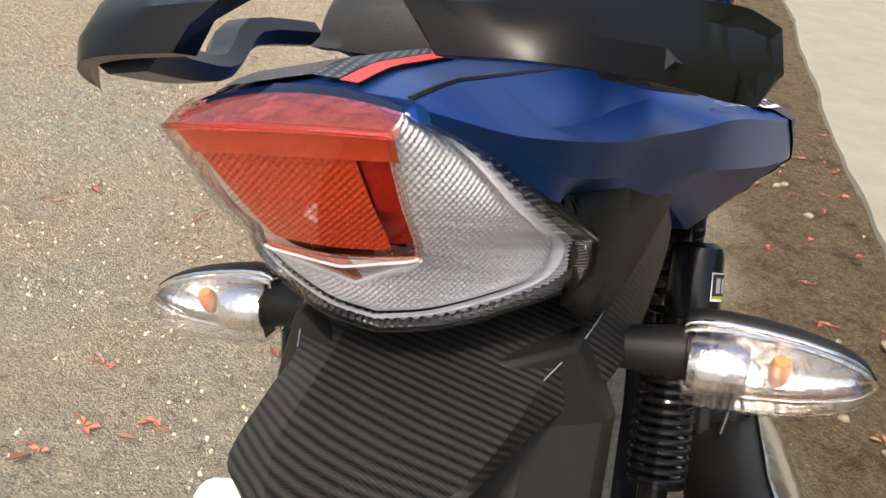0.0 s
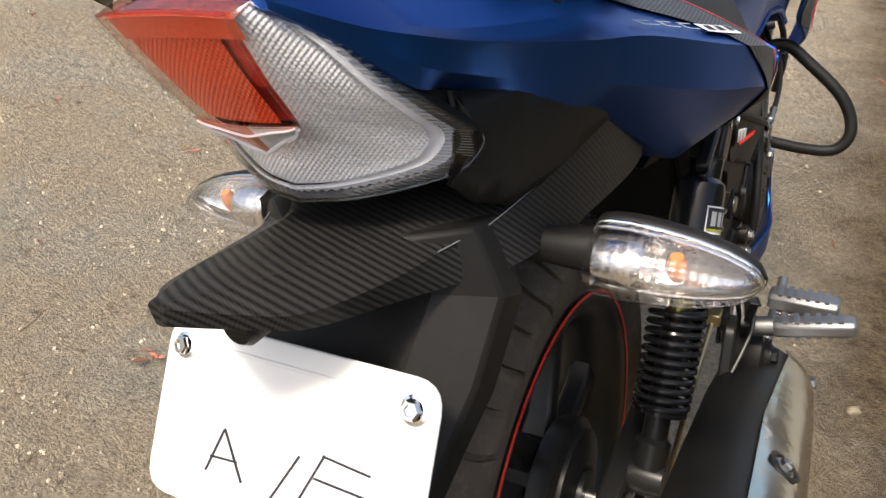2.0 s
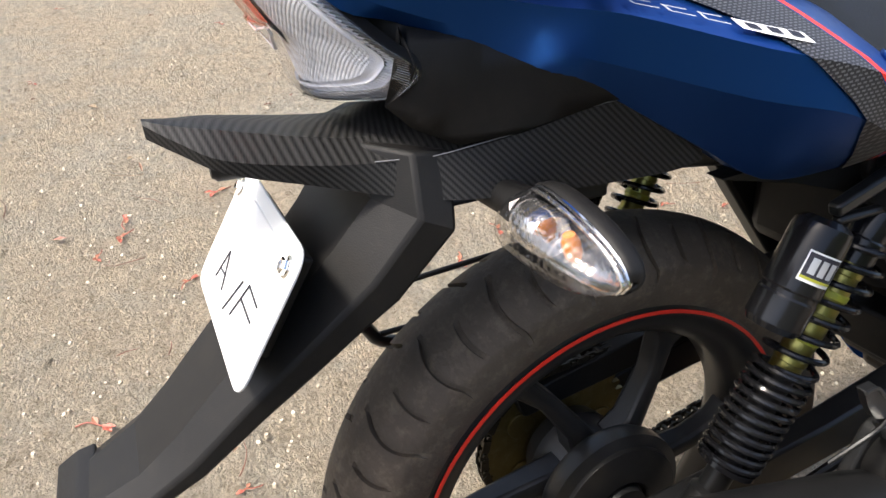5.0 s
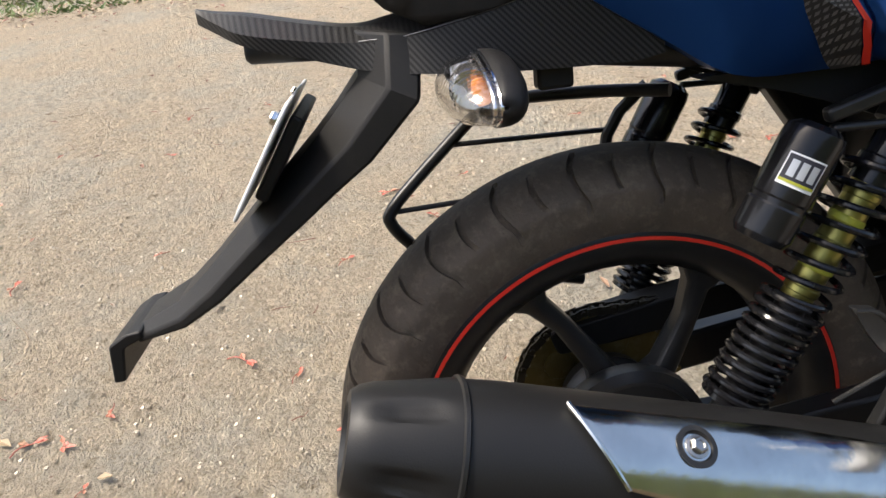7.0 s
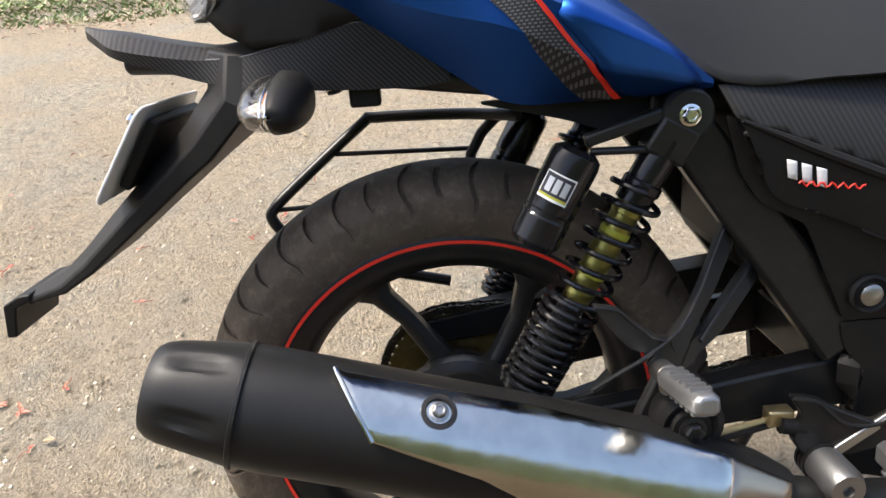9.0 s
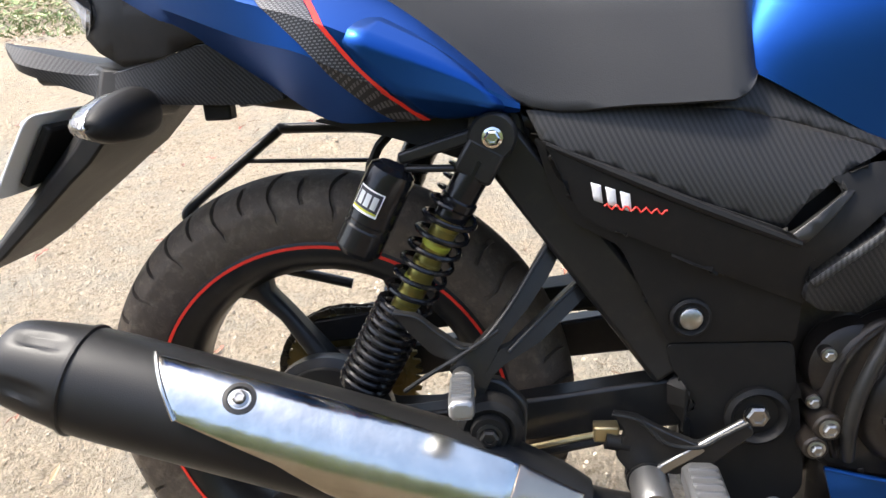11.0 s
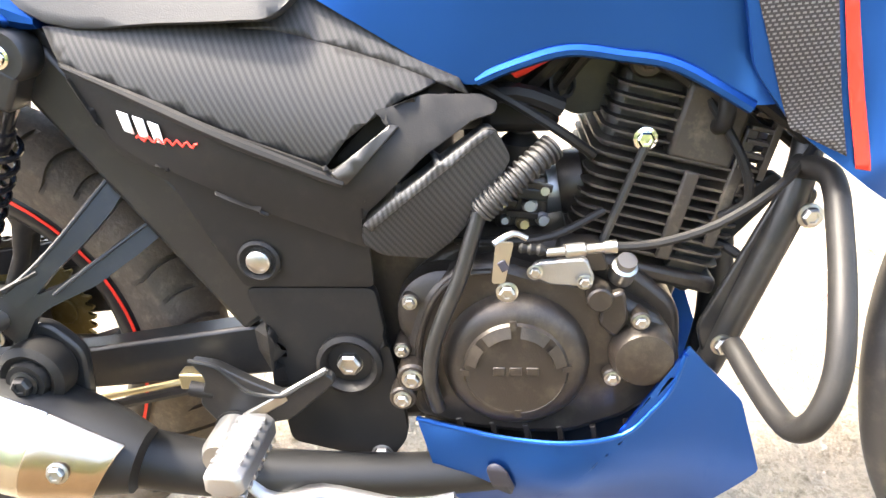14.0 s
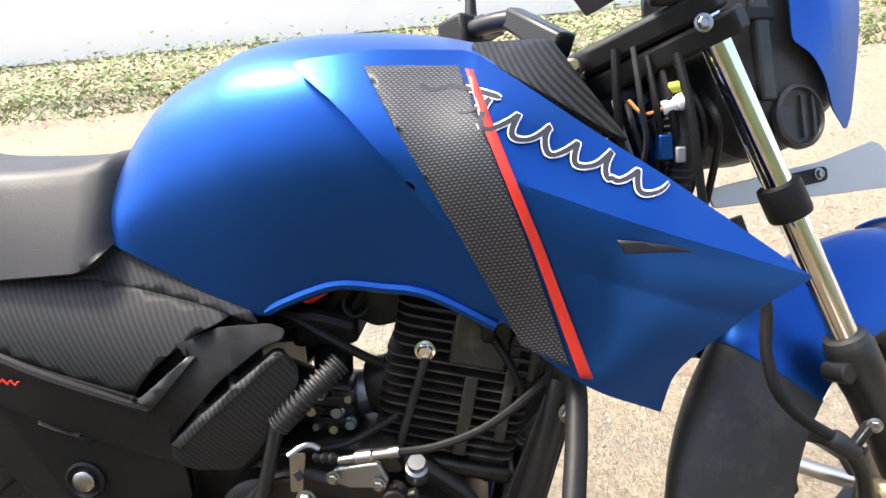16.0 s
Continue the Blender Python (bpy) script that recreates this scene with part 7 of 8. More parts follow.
for y, z in ((0.6755, 0.4557), (0.7211, 0.4457)):
    bolt((0.142, y, z), X, 0.0055, engine, "plate_bolt", STEEL)
part("engine_stay", plate(rounded([(0.8, 0.42), (0.83, 0.47), (0.9, 0.53), (0.915, 0.515), (0.86, 0.45), (0.83, 0.4)], 0.01), 0.06, 0.075), BLACK_CAST, bike, bevel=0.002)
part("base_flange", skin([[base + cy * h + Vector((x, 0, 0)) + cf * y for x, y in ((-0.085, -0.075), (0.085, -0.075), (0.085, 0.085), (-0.085, 0.085))] for h in (-0.03, -0.012)]), ENGINE, core, bevel=0.006)
for pts, r in (([(0.085, 0.83, 0.6), (0.1, 0.86, 0.55), (0.1, 0.87, 0.51), (0.09, 0.85, 0.49)], 0.0045), ([(0.09, 0.79, 0.645), (0.095, 0.84, 0.62), (0.1, 0.89, 0.585), (0.1, 0.92, 0.56)], 0.006), ([(0.08, 0.62, 0.62), (0.095, 0.66, 0.6), (0.1, 0.7, 0.575), (0.085, 0.73, 0.55)], 0.005), ([(0.1, 0.6, 0.47), (0.115, 0.64, 0.475), (0.12, 0.69, 0.482), (0.1, 0.74, 0.5)], 0.004), ([(0.07, 0.85, 0.46), (0.09, 0.88, 0.44), (0.09, 0.87, 0.4)], 0.005)):
    part("hose", tube(pts, r, 8, 5), BLACK, bike)
part("frame_spine", tube([(0, 0.45, 0.66), (0, 0.7, 0.72), (0, 0.96, 0.8)], 0.028, 14, 3), BLACK_CAST, bike)
# dark filler plate, added to close the bright gap below the tank
part("ignition_lead_bracket", plate(rounded([(0.655, 0.635), (0.69, 0.655), (0.76, 0.66), (0.772, 0.63), (0.752, 0.582), (0.716, 0.576), (0.69, 0.592), (0.66, 0.605)], 0.008), 0.024, 0.034), BLACK_CAST, bike, bevel=0.002)
part("clip_ring", lathe([(0.012, -0.004), (0.015, -0.004), (0.015, 0.004), (0.012, 0.004)], (0.06, 0.7, 0.612), (0.8, 0.5, 0.2), 20), BLACK_CAST, bike)
for k, (y, z, r, mat) in enumerate(((0.642, 0.5, 0.007, BRASS), (0.656, 0.517, 0.006, ALU), (0.672, 0.497, 0.008, ALU), (0.688, 0.512, 0.006, STEEL), (0.664, 0.478, 0.0065, BRASS), (0.684, 0.482, 0.007, ALU), (0.648, 0.482, 0.005, ALU))):
    part("carb_fitting", lathe([(0, 0), (r, 0), (r, 0.008), (r * 0.7, 0.01), (r * 0.7, 0.016), (0, 0.016)], (0.07, y, z), (1, 0.2 - 0.1 * (k % 4), 0.15), 14), mat, carb)
for y0, z0, y1, z1 in ((0.64, 0.508, 0.66, 0.5), (0.668, 0.52, 0.694, 0.515), (0.65, 0.49, 0.68, 0.488)):
    part("carb_bracket", beam((0.076, y0, z0), (0.08, y1, z1), 0.006, 0.007), ENGINE, carb, bevel=0.001)
part("engine_mount", plate(rounded([(0.64, 0.62), (0.7, 0.66), (0.76, 0.64), (0.74, 0.61), (0.68, 0.6)], 0.008), 0.03, 0.05), BLACK_CAST, bike)

# down tubes and the bent crash guard
both("down_tube", lambda: tube([(0.035, 0.96, 0.78), (0.07, 0.93, 0.62), (0.105, 0.908, 0.515), (0.105, 0.86, 0.365), (0.09, 0.83, 0.27)], 0.014, 12, 4), BLACK_CAST)
both("engine_hanger", lambda: plate(rounded([(0.9, 0.53), (0.93, 0.52), (0.875, 0.36), (0.845, 0.345), (0.835, 0.38)], 0.008), 0.1, 0.108), BLACK_CAST, bevel=0.002)
part("guard_tube", tube([(0.11, 0.905, 0.545), (0.145, 0.92, 0.545), (0.19, 0.915, 0.51), (0.24, 0.904, 0.465), (0.264, 0.897, 0.425), (0.268, 0.886, 0.388), (0.245, 0.878, 0.364), (0.2, 0.87, 0.366), (0.14, 0.86, 0.38)], 0.0105, 14, 6), BLACK, bike, "bent black tubular crash guard")
for side in (1, -1):
    bolt((side * 0.127, 0.916, 0.504), (side, 0, 0), 0.0085, bike, "frame_bolt", STEEL)
    bolt((side * 0.133, 0.853, 0.376), (side, 0, 0), 0.008, bike, "guard_bolt", STEEL)

# belly fairing
f_belly = bulge([(0.56, 0.291, 0.145), (0.65, 0.276, 0.158), (0.762, 0.286, 0.16), (0.815, 0.36, 0.15), (0.878, 0.311, 0.13), (0.913, 0.209, 0.11), (0.583, 0.2, 0.14), (0.7, 0.23, 0.165), (0.64, 0.16, 0.11), (0.8, 0.15, 0.1)])
belly = both("belly_fairing", lambda: sheet(rounded([(0.558, 0.294), (0.65, 0.28), (0.762, 0.288), (0.806, 0.335), (0.818, 0.385), (0.828, 0.372), (0.88, 0.311), (0.915, 0.209), (0.87, 0.15), (0.65, 0.14), (0.6, 0.17), (0.583, 0.2)], 0.006), f_belly), BLUE, label="blue belly fairing under the engine", solid=0.004)
# dark patch laid on for the open slot; no hole is cut
part("fairing_slot", sheet(rounded([(0.6279, 0.2434), (0.6375, 0.2512), (0.6487, 0.2434), (0.6579, 0.2168), (0.6541, 0.1972), (0.635, 0.2106)], 0.006), f_belly, 0.003), INK, belly, solid=0.002)

for side in (1, -1):
    rim = [(0.558, 0.294), (0.6, 0.2865), (0.65, 0.281), (0.71, 0.284), (0.762, 0.29), (0.788, 0.313), (0.806, 0.337), (0.816, 0.375)]
    part("fairing_rim", tube([(side * f_belly(y, z), y, z) for y, z in rim], 0.0026, 8, 4), BLUE, belly)

# ---- tank, shroud, front end ----
tank_sections = [
    (0.472, [(0, 0.772), (0.055, 0.768), (0.083, 0.755), (0.1, 0.732), (0.108, 0.706)]),
    (0.488, [(0, 0.806), (0.055, 0.798), (0.084, 0.779), (0.106, 0.738), (0.1125, 0.697)]),
    (0.53, [(0, 0.848), (0.062, 0.84), (0.099, 0.811), (0.118, 0.745), (0.116, 0.672)]),
    (0.59, [(0, 0.878), (0.072, 0.866), (0.118, 0.826), (0.134, 0.745), (0.12, 0.637)]),
    (0.625, [(0, 0.889), (0.076, 0.878), (0.127, 0.834), (0.143, 0.748), (0.122, 0.624)]),
    (0.69, [(0, 0.895), (0.08, 0.884), (0.138, 0.84), (0.154, 0.755), (0.13, 0.65)]),
    (0.78, [(0, 0.888), (0.08, 0.877), (0.141, 0.838), (0.157, 0.752), (0.136, 0.64)]),
    (0.85, [(0, 0.872), (0.075, 0.862), (0.14, 0.831), (0.166, 0.748), (0.14, 0.605)]),
    (0.94, [(0, 0.84), (0.06, 0.832), (0.11, 0.805), (0.14, 0.72), (0.12, 0.62)]),
]
tank = part("fuel_tank", body(tank_sections, 4, 5), BLUE, bike, "satin blue fuel tank with knee recesses", smooth=50)
both("tank_lip", lambda: tube([(0.118, 0.625, 0.627), (0.126, 0.655, 0.64), (0.13, 0.7, 0.652), (0.133, 0.745, 0.647), (0.138, 0.79, 0.638), (0.142, 0.85, 0.604)], 0.006, 8, 5), BLUE, tank)
f_shroud = bulge([(0.688, 0.86, 0.139), (0.846, 0.852, 0.118), (0.77, 0.8, 0.181), (0.855, 0.796, 0.182), (0.82, 0.71, 0.187), (0.862, 0.604, 0.165), (0.928, 0.558, 0.182), (0.96, 0.692, 0.2), (1.0, 0.715, 0.182), (0.962, 0.772, 0.158), (1.054, 0.714, 0.152), (1.122, 0.642, 0.148), (1.008, 0.562, 0.165), (1.0, 0.512, 0.145), (1.05, 0.64, 0.175), (0.72, 0.82, 0.173), (0.785, 0.75, 0.186)])
f_smooth = f_shroud


def f_shroud(y, z):
    """The smooth shroud, folded inward on both sides of a straight ridge that runs forward to its tip."""
    up = z - (0.7475 - 0.43 * (y - 0.87))
    gain = max(0.0, min(1.0, (y - 0.85) / 0.09))
    return f_smooth(y, z) + gain * (0.006 - 0.27 * max(0.0, up) - 0.22 * min(0.06, max(0.0, -up)))


def shroud_mesh():
    """The shroud cut along its ridge, so that the fold stays crisp."""
    bm = sheet(SHROUD, f_smooth, 0.0, 0.009)
    for co, no in (((0, 0.87, 0.7475), (0, 0.43, 1.0)), ((0, 0.87, 0.6875), (0, 0.43, 1.0))):
        for v in bm.verts:
            v.co.x = 0
        bmesh.ops.bisect_plane(bm, geom=bm.verts[:] + bm.edges[:] + bm.faces[:], plane_co=co, plane_no=no, dist=1e-6)
    for v in bm.verts:
        v.co.x = f_shroud(v.co.y, v.co.z)
    return bm


SHROUD = rounded([(0.682, 0.862), (0.76, 0.866), (0.846, 0.859), (0.951, 0.777), (1.015, 0.729), (1.065, 0.689), (1.137, 0.632, 0.003), (1.089, 0.61), (1.028, 0.567), (1.011, 0.547), (1.002, 0.503, 0.004), (0.946, 0.538), (0.88, 0.588), (0.838, 0.64), (0.82, 0.7), (0.782, 0.755), (0.73, 0.82)], 0.012)
shroud = both("tank_shroud", shroud_mesh, BLUE, label="blue tank shroud reaching forward beside the fork", solid=0.006, smooth=16)
for side in (1, -1):
    def film(name, outline, mat, lift=0.002, label=""):
        bm = sheet(outline, f_shroud, lift, 0.007)
        return part(name, bm if side > 0 else mirrored(bm), mat, shroud, label, solid=0.0006, offset=1)

    film("shroud_film", [(0.752, 0.852), (0.834, 0.845), (0.85, 0.8), (0.88, 0.7), (0.914, 0.572), (0.872, 0.592), (0.822, 0.71), (0.79, 0.78)], DOTS, label="dark dotted film band")
    film("shroud_stripe", [(0.84, 0.842), (0.847, 0.84), (0.862, 0.79), (0.895, 0.69), (0.934, 0.56), (0.922, 0.562), (0.886, 0.69), (0.853, 0.79)], RED, 0.0025, "red stripe beside the film")
    # the maker's script stands as a plain slanted flourish, white edged
    swash = [(0.8, 0.832), (0.812, 0.826), (0.828, 0.828), (0.85, 0.822), (0.87, 0.814)]
    wave = []
    for q in range(141):
        t = q / 140
        ang = 2 * math.pi * 6.5 * t - 1.2
        tall = (0.0118 - 0.0045 * t) * (0.8 + 0.35 * math.sin(q * 0.21) ** 2 + (0.35 if 0.66 < t < 0.76 else 0.0))
        wave.append((0.838 + 0.164 * t + 0.85 * tall * math.sin(ang) + 0.0015 * math.cos(ang), 0.8125 - 0.088 * t + 0.62 * tall * math.sin(ang) - 0.0035 * math.cos(ang)))
    for grow, name, mat, lift in ((0.0013, "script_edge", WHITE_INK, 0.0026), (0.0, "script_stroke", INK, 0.0033)):
        for line, w in ((swash, 0.0022), (wave, 0.0021)):
            P = spline([Vector((y, z, 0)) for y, z in line], 4) if line is swash else [Vector((y, z, 0)) for y, z in line]
            rows = []
            for i, p in enumerate(P):
                d = (P[min(i + 1, len(P) - 1)] - P[max(i - 1, 0)]).normalized()
                t = i / (len(P) - 1)
                half = w * min(1.0, 0.25 + 12 * t, 0.25 + 12 * (1 - t)) * (0.75 + 0.45 * abs(d.y)) + grow
                v = Vector((-d.y, d.x, 0)) * half
                rows.append([(f_shroud(o.x, o.y) + lift, o.x, o.y) for o in (p + v, p, p - v)])
            bm = skin(rows, False, False)
            part(name, bm if side > 0 else mirrored(bm), mat, shroud)
    # shade of the narrow notch laid on as dark film; no recess is cut
    film("duct", [(0.9555, 0.6915), (0.975, 0.6885), (1.0, 0.682), (1.024, 0.673), (0.99, 0.677), (0.962, 0.679)], INK, 0.0018, "dark film painted for the notch's shade")
f_pad = bulge([(0.84, 0.87, 0.07), (0.9, 0.86, 0.075), (0.95, 0.82, 0.09), (0.985, 0.78, 0.1), (0.9, 0.83, 0.125)])
both("knee_trim", lambda: sheet(rounded([(0.845, 0.868), (0.925, 0.866), (0.945, 0.83), (0.985, 0.765), (0.962, 0.778), (0.86, 0.848)], 0.006), f_pad), CARBON, label="carbon weave trim ahead of the tank", solid=0.006, bevel=0.002)

# steering: turned to the left about a raked axis
RAKE = radians(22.5)
HEAD = Vector((0, 0.975, 0.86))
AX = Vector((0, -math.sin(RAKE), math.cos(RAKE)))
STEER = Matrix.Translation(HEAD) @ Matrix.Rotation(radians(28), 4, AX) @ Matrix.Translation(-HEAD)
DN = -AX
FWD = Vector((0, math.cos(RAKE), math.sin(RAKE)))
LEG = HEAD + FWD * 0.05  # mid-line between the fork legs at the upper clamp
FRONT = Vector((0, 1.325, 0.297))


def steered(name, bm, mat, parent=None, label="", **kw):
    return part(name, moved(bm, STEER), mat, parent or bike, label, **kw)


front_rim = build_wheel("front_wheel", STEER @ FRONT, 0.297, 0.046, 0.2245, 6, 0.4, "black six-spoke front alloy wheel")
# turn the wheel with the fork
turn = STEER.to_3x3().to_4x4()
for o in (front_rim, *front_rim.children):
    at = STEER @ FRONT
    o.data.transform(Matrix.Translation(at) @ turn @ Matrix.Translation(-at))
for sx in (0.1, -0.1):
    L0 = LEG + Vector((sx, 0, 0))
    leg = steered("fork_leg", lathe([(0.0, 0.02), (0.0145, 0.02), (0.0145, 0.4), (0, 0.4)], L0, DN, 28, cap=True), CHROME, None, "bright steel fork stanchion over a black slider")
    steered("slider", lathe([(0.0, 0.385), (0.022, 0.385), (0.0255, 0.392), (0.0255, 0.425), (0.0225, 0.45), (0.0215, 0.6), (0.016, 0.645), (0, 0.645)], L0, DN, 28), BLACK_CAST, leg)
    steered("dust_seal", lathe([(0.0147, 0.378), (0.021, 0.38), (0.023, 0.387), (0.0147, 0.388)], L0, DN, 28), RUBBER, leg)
    steered("lower_clamp", lathe([(0.0145, 0.203), (0.021, 0.205), (0.022, 0.21), (0.022, 0.236), (0.021, 0.24), (0.0145, 0.242)], L0, DN, 28), BLACK, leg)
    p = L0 + DN * 0.418 + Vector((math.copysign(0.006, sx), -0.03, 0))
    steered("slider_lug", disc(0.011, -0.016, 0.01, p, X, 16), BLACK_CAST, leg)
bm = bmesh.new()
up = [LEG + Vector((x, 0, 0)) + FWD * f for x, f in ((-0.135, 0.0), (-0.12, 0.03), (-0.05, 0.028), (0.05, 0.028), (0.12, 0.03), (0.135, 0.0), (0.1, -0.03), (0.03, -0.085), (-0.03, -0.085), (-0.1, -0.03))]
skin([[p + AX * h for p in up] for h in (-0.052, -0.028)], bm=bm)
yoke = steered("upper_yoke", bm, BLACK, None, "black cast upper fork clamp", bevel=0.004)
steered("yoke_plate", skin([[LEG + (p - LEG) * Vector((0.93, 1, 1)) + FWD * -0.006 + AX * h for p in up] for h in (-0.025, 0.0)]), BLACK, yoke, bevel=0.005)
steered("bearing_cup", lathe([(0, 0.052), (0.034, 0.052), (0.036, 0.056), (0.036, 0.068), (0.031, 0.07), (0.031, 0.078), (0.037, 0.08), (0.037, 0.092), (0.028, 0.096), (0, 0.096)], HEAD, DN, 32), BLACK_CAST, yoke, "black ringed steering bearing")
for sx in (0.134, -0.134):
    p = LEG + Vector((sx * 0.93, 0, 0)) + FWD * -0.028 + AX * -0.028
    bolt(STEER @ p, STEER.to_3x3() @ Vector((math.copysign(1, sx), -0.4, 0)), 0.0065, yoke, "clamp_bolt", STEEL)
part("head_tube", tube([HEAD + AX * -0.01, HEAD + DN * 0.17], 0.03, 20), BLACK_CAST, bike)

# front fender: painted crown, plain black tail
def fender_mesh(a0, a1, rad, half, drop, n=28):
    rings = []
    for i in range(n + 1):
        a = radians(a0 + (a1 - a0) * i / n)
        row = []
        for k in range(13):
            s = -1 + k / 6
            r = rad - drop * abs(s) ** 2.2
            row.append(FRONT + Vector((half * s, -r * math.cos(a), r * math.sin(a))))
        rings.append(row)
    return skin(rings, False, False)


ff = steered("front_fender", fender_mesh(44, 165, 0.329, 0.066, 0.105), BLUE, None, "blue front fender with a black tail", solid=0.003, bevel=0.001)
steered("fender_tail", fender_mesh(-34, 45, 0.327, 0.066, 0.105), SHELL, ff, "dusty black rear half of the fender", solid=0.003, bevel=0.001)
steered("fender_front_wing", fender_mesh(100, 150, 0.344, 0.05, 0.012, 12), BLUE, ff, solid=0.003)
# speedometer drive, cable and caliper side
hose = part("brake_hose", tube([(0.085, 1.09, 0.68), (0.098, 1.113, 0.6), (0.11, 1.11, 0.551), (0.12, 1.117, 0.513), (0.12, 1.141, 0.482), (0.12, 1.175, 0.457)], 0.0062, 12, 5), BLACK, bike, "black front brake hose in a clip by the fork")
part("hose_boot", lathe([(0.0065, 0), (0.0095, 0.004), (0.01, 0.012), (0.0095, 0.03), (0.0075, 0.034), (0, 0.034)], (0.12, 1.168, 0.462), (-0.02, 0.75, -0.66), 16), RUBBER, hose)
part("hose_pipe", tube([(0.12, 1.188, 0.443), (0.118, 1.2, 0.42), (0.112, 1.208, 0.39), (0.105, 1.212, 0.36)], 0.008, 10, 4), BLACK_CAST, hose)
part("hose_clip", beam((0.12, 1.188, 0.446), (0.11, 1.212, 0.468), 0.012, 0.008), BLACK_CAST, hose, bevel=0.002)
bolt((0.116, 1.212, 0.468), (1, -0.4, 0.1), 0.0055, hose, "clip_bolt", STEEL)
steered("front_axle", tube([FRONT + Vector((-0.13, 0, 0)), FRONT + Vector((0.13, 0, 0))], 0.011, 12), STEEL, bike)
steered("caliper", box((0.072, 1.2, 0.3), (0.108, 1.25, 0.365)), BRASS, bike, "cast brake caliper", bevel=0.012)
steered("brake_disc", lathe([(0.1, 0.062), (0.135, 0.062), (0.135, 0.066), (0.1, 0.066), (0.1, 0.062)], FRONT, X, 48), STEEL, front_rim)

# handlebar: clip-on halves, switchgear, levers, mirrors
for sx in (1, -1):
    root = LEG + Vector((sx * 0.1, 0, 0)) + AX * 0.03
    pts = [root + Vector((0, -0.01, 0)), root + Vector((sx * 0.06, -0.035, 0.03)), root + Vector((sx * 0.12, -0.07, 0.035)), root + Vector((sx * 0.27, -0.13, 0.02))]
    hb = steered("handlebar", tube(pts[1:], [0.013, 0.012, 0.012], 14, 4), BLACK_CAST, None, "black clip-on handlebar half")
    steered("bar_arm", beam(LEG + Vector((sx * 0.085, -0.03, 0)) + AX * 0.0, pts[1] + (pts[1] - pts[0]) * 0.15, 0.034, 0.03, up=(0, 0, 1), w2=0.028, h2=0.026), BLACK_CAST, hb, bevel=0.005)
    steered("grip", tube([pts[2] + (pts[3] - pts[2]) * 0.25, pts[3]], 0.017, 16), RUBBER, hb)
    steered("switch_box", beam(pts[2] + (pts[3] - pts[2]) * -0.02, pts[2] + (pts[3] - pts[2]) * 0.28, 0.045, 0.04, up=(0, 0, 1)), BLACK, hb, bevel=0.006)
    steered("lever_perch", beam(pts[2] + Vector((0, 0.005, 0.005)), pts[2] + Vector((sx * 0.03, 0.05, 0.01)), 0.025, 0.03, up=(0, 0, 1)), BLACK, hb, bevel=0.004)
    steered("lever", tube([pts[2] + Vector((sx * 0.03, 0.05, 0.005)), pts[3] + Vector((0, 0.055, 0.0))], [0.008, 0.006], 8), BLACK_CAST, hb)
    steered("mirror_stem", tube([pts[2] + Vector((sx * 0.02, 0.01, 0.02)), pts[2] + Vector((sx * 0.03, 0.02, 0.08)), pts[2] + Vector((sx * 0.08, 0.05, 0.17))], [0.009, 0.006, 0.006], 10, 4), BLACK, hb)
    steered("mirror", lathe([(0, -0.012), (0.04, -0.01), (0.052, 0.0), (0.054, 0.006), (0.05, 0.008)], pts[2] + Vector((sx * 0.1, 0.06, 0.2)), (0, -1, 0.1), 32), BLACK, hb)
    steered("mirror_glass", lathe([(0, 0.007), (0.05, 0.007)], pts[2] + Vector((sx * 0.1, 0.06, 0.2)), (0, -1, 0.1), 32), CHROME, hb)

# instruments and headlamp cowl
ins = steered("instrument_pod", skin([[LEG + Vector((x * s, 0, 0)) + FWD * f + AX * (h + t) for x, f, h in ((-0.1, 0.02, 0.03), (0.1, 0.02, 0.03), (0.1, 0.12, 0.09), (-0.1, 0.12, 0.09))] for t, s in ((0, 0.9), (0.03, 1.0), (0.036, 0.95))]), BLACK, None, "black instrument pod", bevel=0.006)
steered("dial", lathe([(0, 0), (0.032, 0), (0.034, 0.004), (0.036, 0)], LEG + FWD * 0.07 + AX * 0.097 + Vector((0.04, 0, 0)), AX * 0.85 - FWD * 0.5, 28), WHITE_INK, ins)
cowl_f = bulge([(1.14, 0.9, 0.094), (1.19, 0.77, 0.095), (1.25, 0.82, 0.08), (1.27, 0.95, 0.07), (1.17, 0.99, 0.09), (1.2, 0.87, 0.098)])
for s in (1, -1):
    bm = sheet(rounded([(1.143, 0.95), (1.141, 0.876), (1.135, 0.832), (1.162, 0.817), (1.18, 0.793), (1.188, 0.762), (1.211, 0.739), (1.225, 0.757), (1.25, 0.816), (1.266, 0.877), (1.27, 0.95), (1.22, 1.0), (1.17, 0.99)], 0.006), cowl_f)
    steered("headlamp_fairing", bm if s > 0 else mirrored(bm), BLUE, None, "blue headlamp fairing", solid=0.004)


def shell_mesh():
    """An angular shell with a flat flank and a stepped foot."""
    rings = []
    for y, w, top, foot in ((1.075, 0.55, 0.95, 0.745), (1.105, 0.97, 0.985, 0.722), (1.14, 1.0, 0.99, 0.72), (1.175, 1.0, 0.985, 0.73), (1.208, 0.97, 0.97, 0.75), (1.26, 0.75, 0.95, 0.775), (1.3, 0.4, 0.92, 0.8)):
        half = [(0.0, top), (0.05 * w, top - 0.008), (0.086 * w, top - 0.05), (0.09 * w, foot + 0.05), (0.08 * w, foot + 0.018), (0.05 * w, foot), (0.0, foot - 0.003)]
        rings.append([Vector((x, y, z)) for x, z in half] + [Vector((-x, y, z)) for x, z in half[-2:0:-1]])
    return skin(rings)


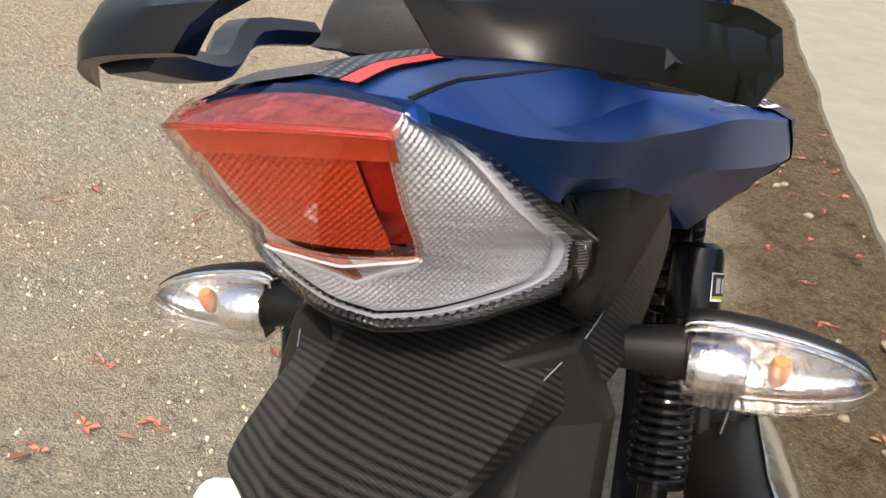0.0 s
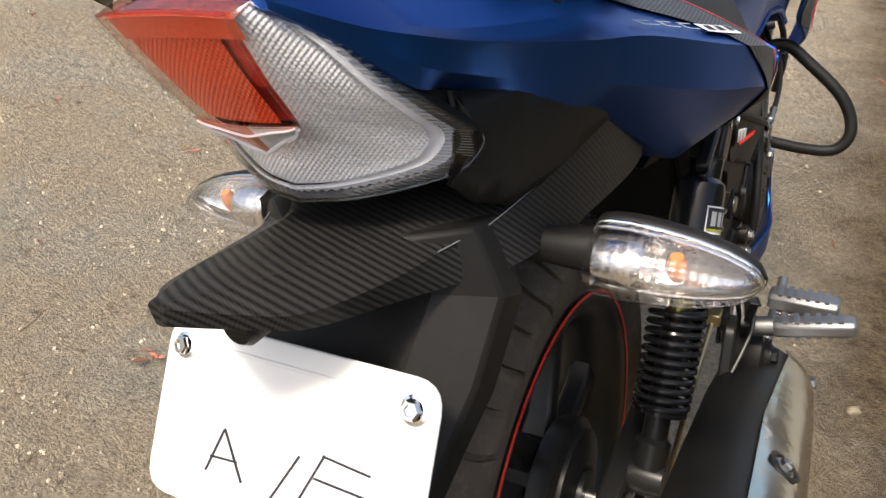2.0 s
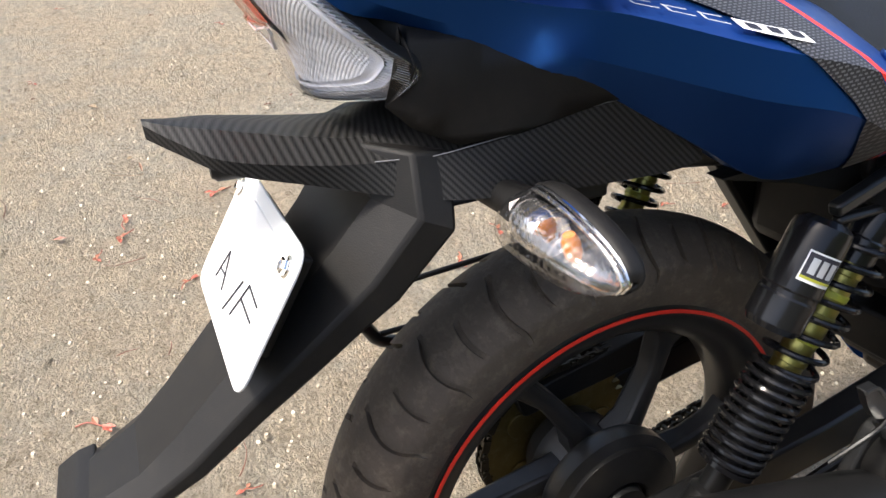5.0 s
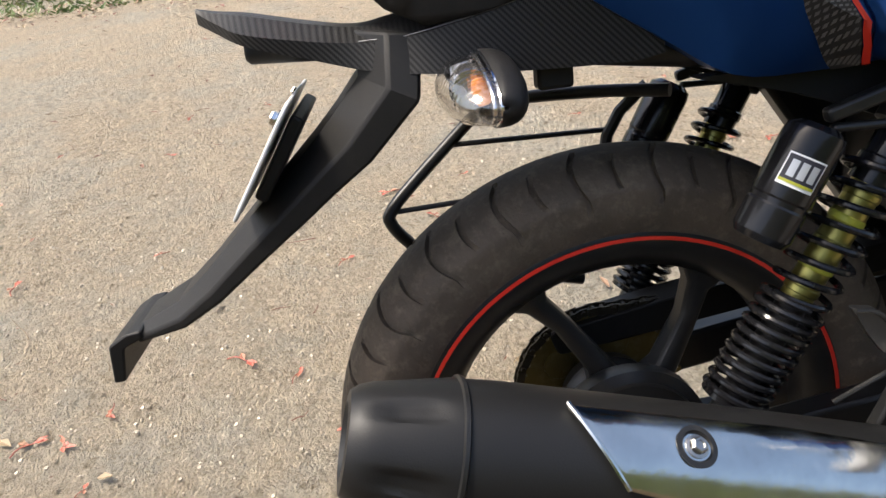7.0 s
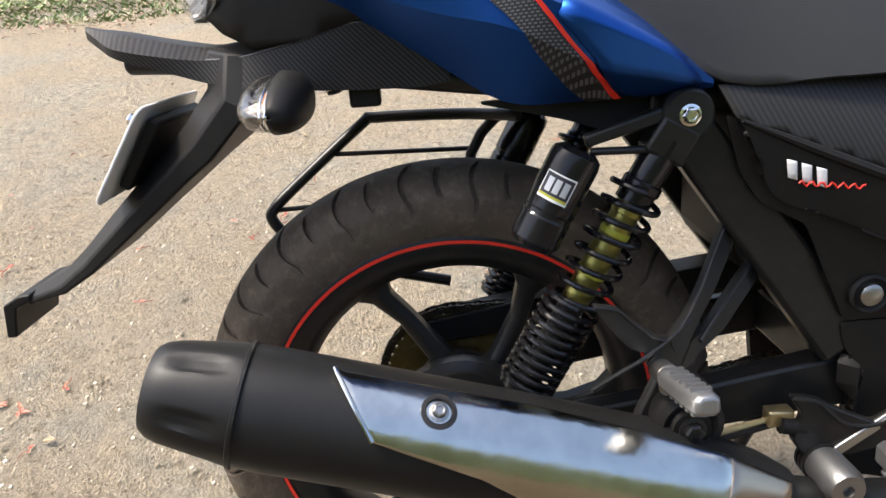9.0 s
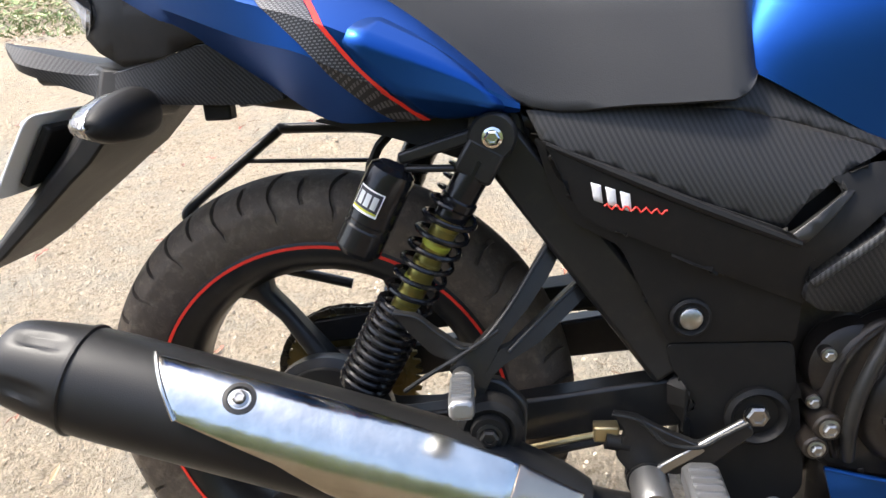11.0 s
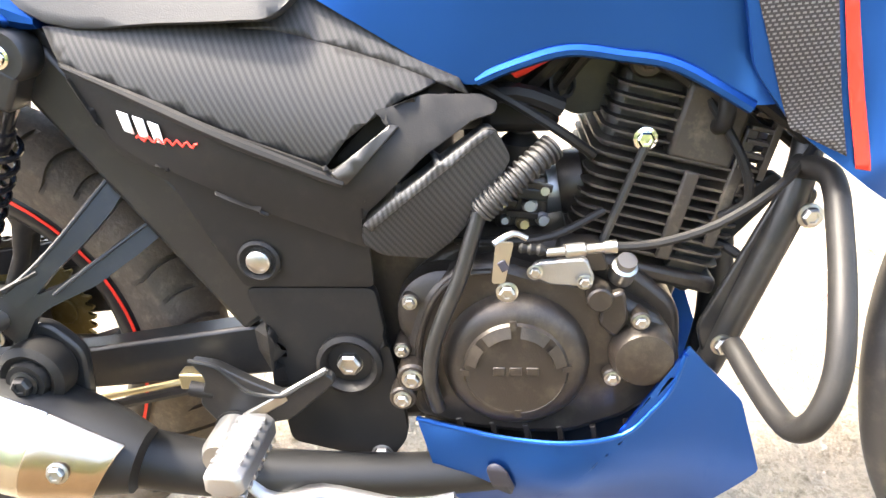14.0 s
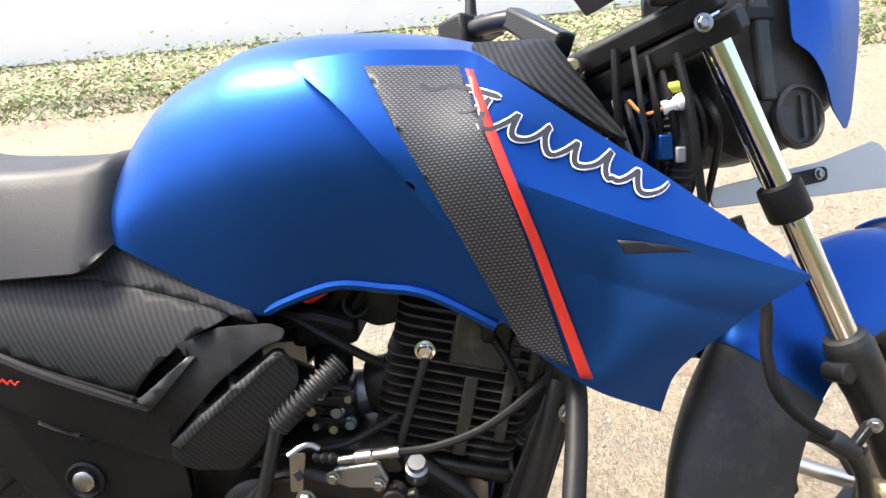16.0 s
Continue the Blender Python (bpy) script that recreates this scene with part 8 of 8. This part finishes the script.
hl = steered("headlamp", shell_mesh(), SHELL, None, "dusty black angular headlamp shell", smooth=25, bevel=0.005)
steered("shell_rib", box((0.084, 1.1, 0.775), (0.094, 1.12, 0.95)), SHELL, hl, bevel=0.003)
steered("shell_clip", box((0.086, 1.07, 0.855), (0.096, 1.125, 0.868)), BLACK, hl, bevel=0.002)
steered("bulb_cover", lathe([(0.034, 0), (0.033, 0.006), (0.029, 0.008), (0.027, 0.002), (0, 0.002)], (0.087, 1.148, 0.757), X, 32), SHELL, hl, "round cover in the shell's flank")
for y in (1.15, 1.165):
    steered("cover_web", box((0.088, y, 0.735), (0.093, y + 0.004, 0.778)), SHELL, hl)
part("mount_bush", lathe([(0, -0.012), (0.008, -0.012), (0.0095, -0.006), (0.0095, 0.01), (0.007, 0.014), (0, 0.014)], (0.05, 0.942, 0.836), X, 18), BRASS, bike, "dusty bush at the end of the fork clamp")
part("wiring_loom", tube([(0.03, 1.03, 0.83), (0.055, 1.045, 0.79), (0.06, 1.05, 0.75), (0.05, 1.04, 0.7), (0.045, 1.02, 0.64)], 0.014, 12, 5), RUBBER, bike, "taped black wiring loom")
part("connector", lathe([(0, 0), (0.007, 0), (0.007, 0.014), (0.0085, 0.015), (0.0085, 0.024), (0, 0.024)], (0.075, 1.025, 0.79), (0.1, 0.9, 0.25), 10), WHITE_INK, bike, "white wiring connector")
for dx in (-0.003, 0.003):
    part("wire", tube([(0.075 + dx, 1.025, 0.79), (0.07 + dx, 1.008, 0.786), (0.06 + dx, 0.996, 0.8)], 0.0016, 6, 4), ORANGE, bike, "thin orange wire")
part("connector_cap", disc(0.006, 0, 0.012, (0.07, 1.032, 0.808), (0.2, 1, 0.1), 10), YELLOW, bike)
for k, (dy, mat) in enumerate(((0.0, GREY), (0.012, INK), (0.022, BLUE))):
    part("wire", tube([(0.04, 0.985 + dy, 0.8), (0.055, 0.99 + dy, 0.77), (0.05, 1.0 + dy, 0.73), (0.04, 0.99 + dy, 0.68)], 0.003, 6, 4), mat, bike)
part("control_cable", tube([(0.075, 1.04, 0.84), (0.085, 1.05, 0.78), (0.08, 1.06, 0.7), (0.075, 1.075, 0.6)], 0.0045, 8, 5), BLACK, bike)
part("control_cable", tube([(0.06, 0.985, 0.85), (0.06, 0.985, 0.8), (0.05, 0.99, 0.7)], 0.0045, 8, 5), BLACK, bike)
# blank plate beside the fork
fp = steered("front_plate", plate(rounded([(1.12, 0.672), (1.12, 0.695), (1.3, 0.715), (1.395, 0.735), (1.415, 0.72), (1.415, 0.672), (1.3, 0.672)], 0.012), -0.02, -0.017), GREY_PLATE, None, "plain pale plate bracket beside the fork", bevel=0.001)
steered("plate_bracket", plate(rounded([(1.235, 0.684), (1.235, 0.702), (1.3, 0.708), (1.3, 0.69)], 0.008), -0.0165, -0.012), BLACK, fp, "black slotted bracket")
bolt(STEER @ Vector((-0.012, 1.285, 0.699)), STEER.to_3x3() @ Vector((1, 0, 0)), 0.0055, fp, "bracket_bolt", STEEL)
# more leads behind the stem
for k in range(6):
    y = 1.0 + 0.014 * k
    part("lead", tube([(0.07 - 0.006 * k, y, 0.85 - 0.01 * k), (0.078, y + 0.004, 0.8 - 0.004 * k), (0.066, y + 0.01, 0.75), (0.05, y - 0.01 + 0.006 * (k % 3), 0.69)], 0.0028 + 0.0006 * (k % 3), 7, 5), BLACK if k % 3 else RUBBER, bike)
for k in range(16):
    t = k / 15
    part("loom_wrap", lathe([(0.0142, -0.0018), (0.0152, 0), (0.0142, 0.0018)], (0.058 - 0.002 * abs(t - 0.4) * 6, 1.046 - 0.02 * max(0, t - 0.5), 0.785 - 0.11 * t), (0.05, -0.12 * t, -1), 12), RUBBER, bike)
part("lead_plug", box((0.062, 1.02, 0.74), (0.078, 1.034, 0.765)), BLUE, bike, "small blue wiring plug", bevel=0.002)
part("lead_plug", box((0.066, 1.036, 0.736), (0.08, 1.046, 0.752)), GREY, bike, "small grey wiring plug", bevel=0.002)
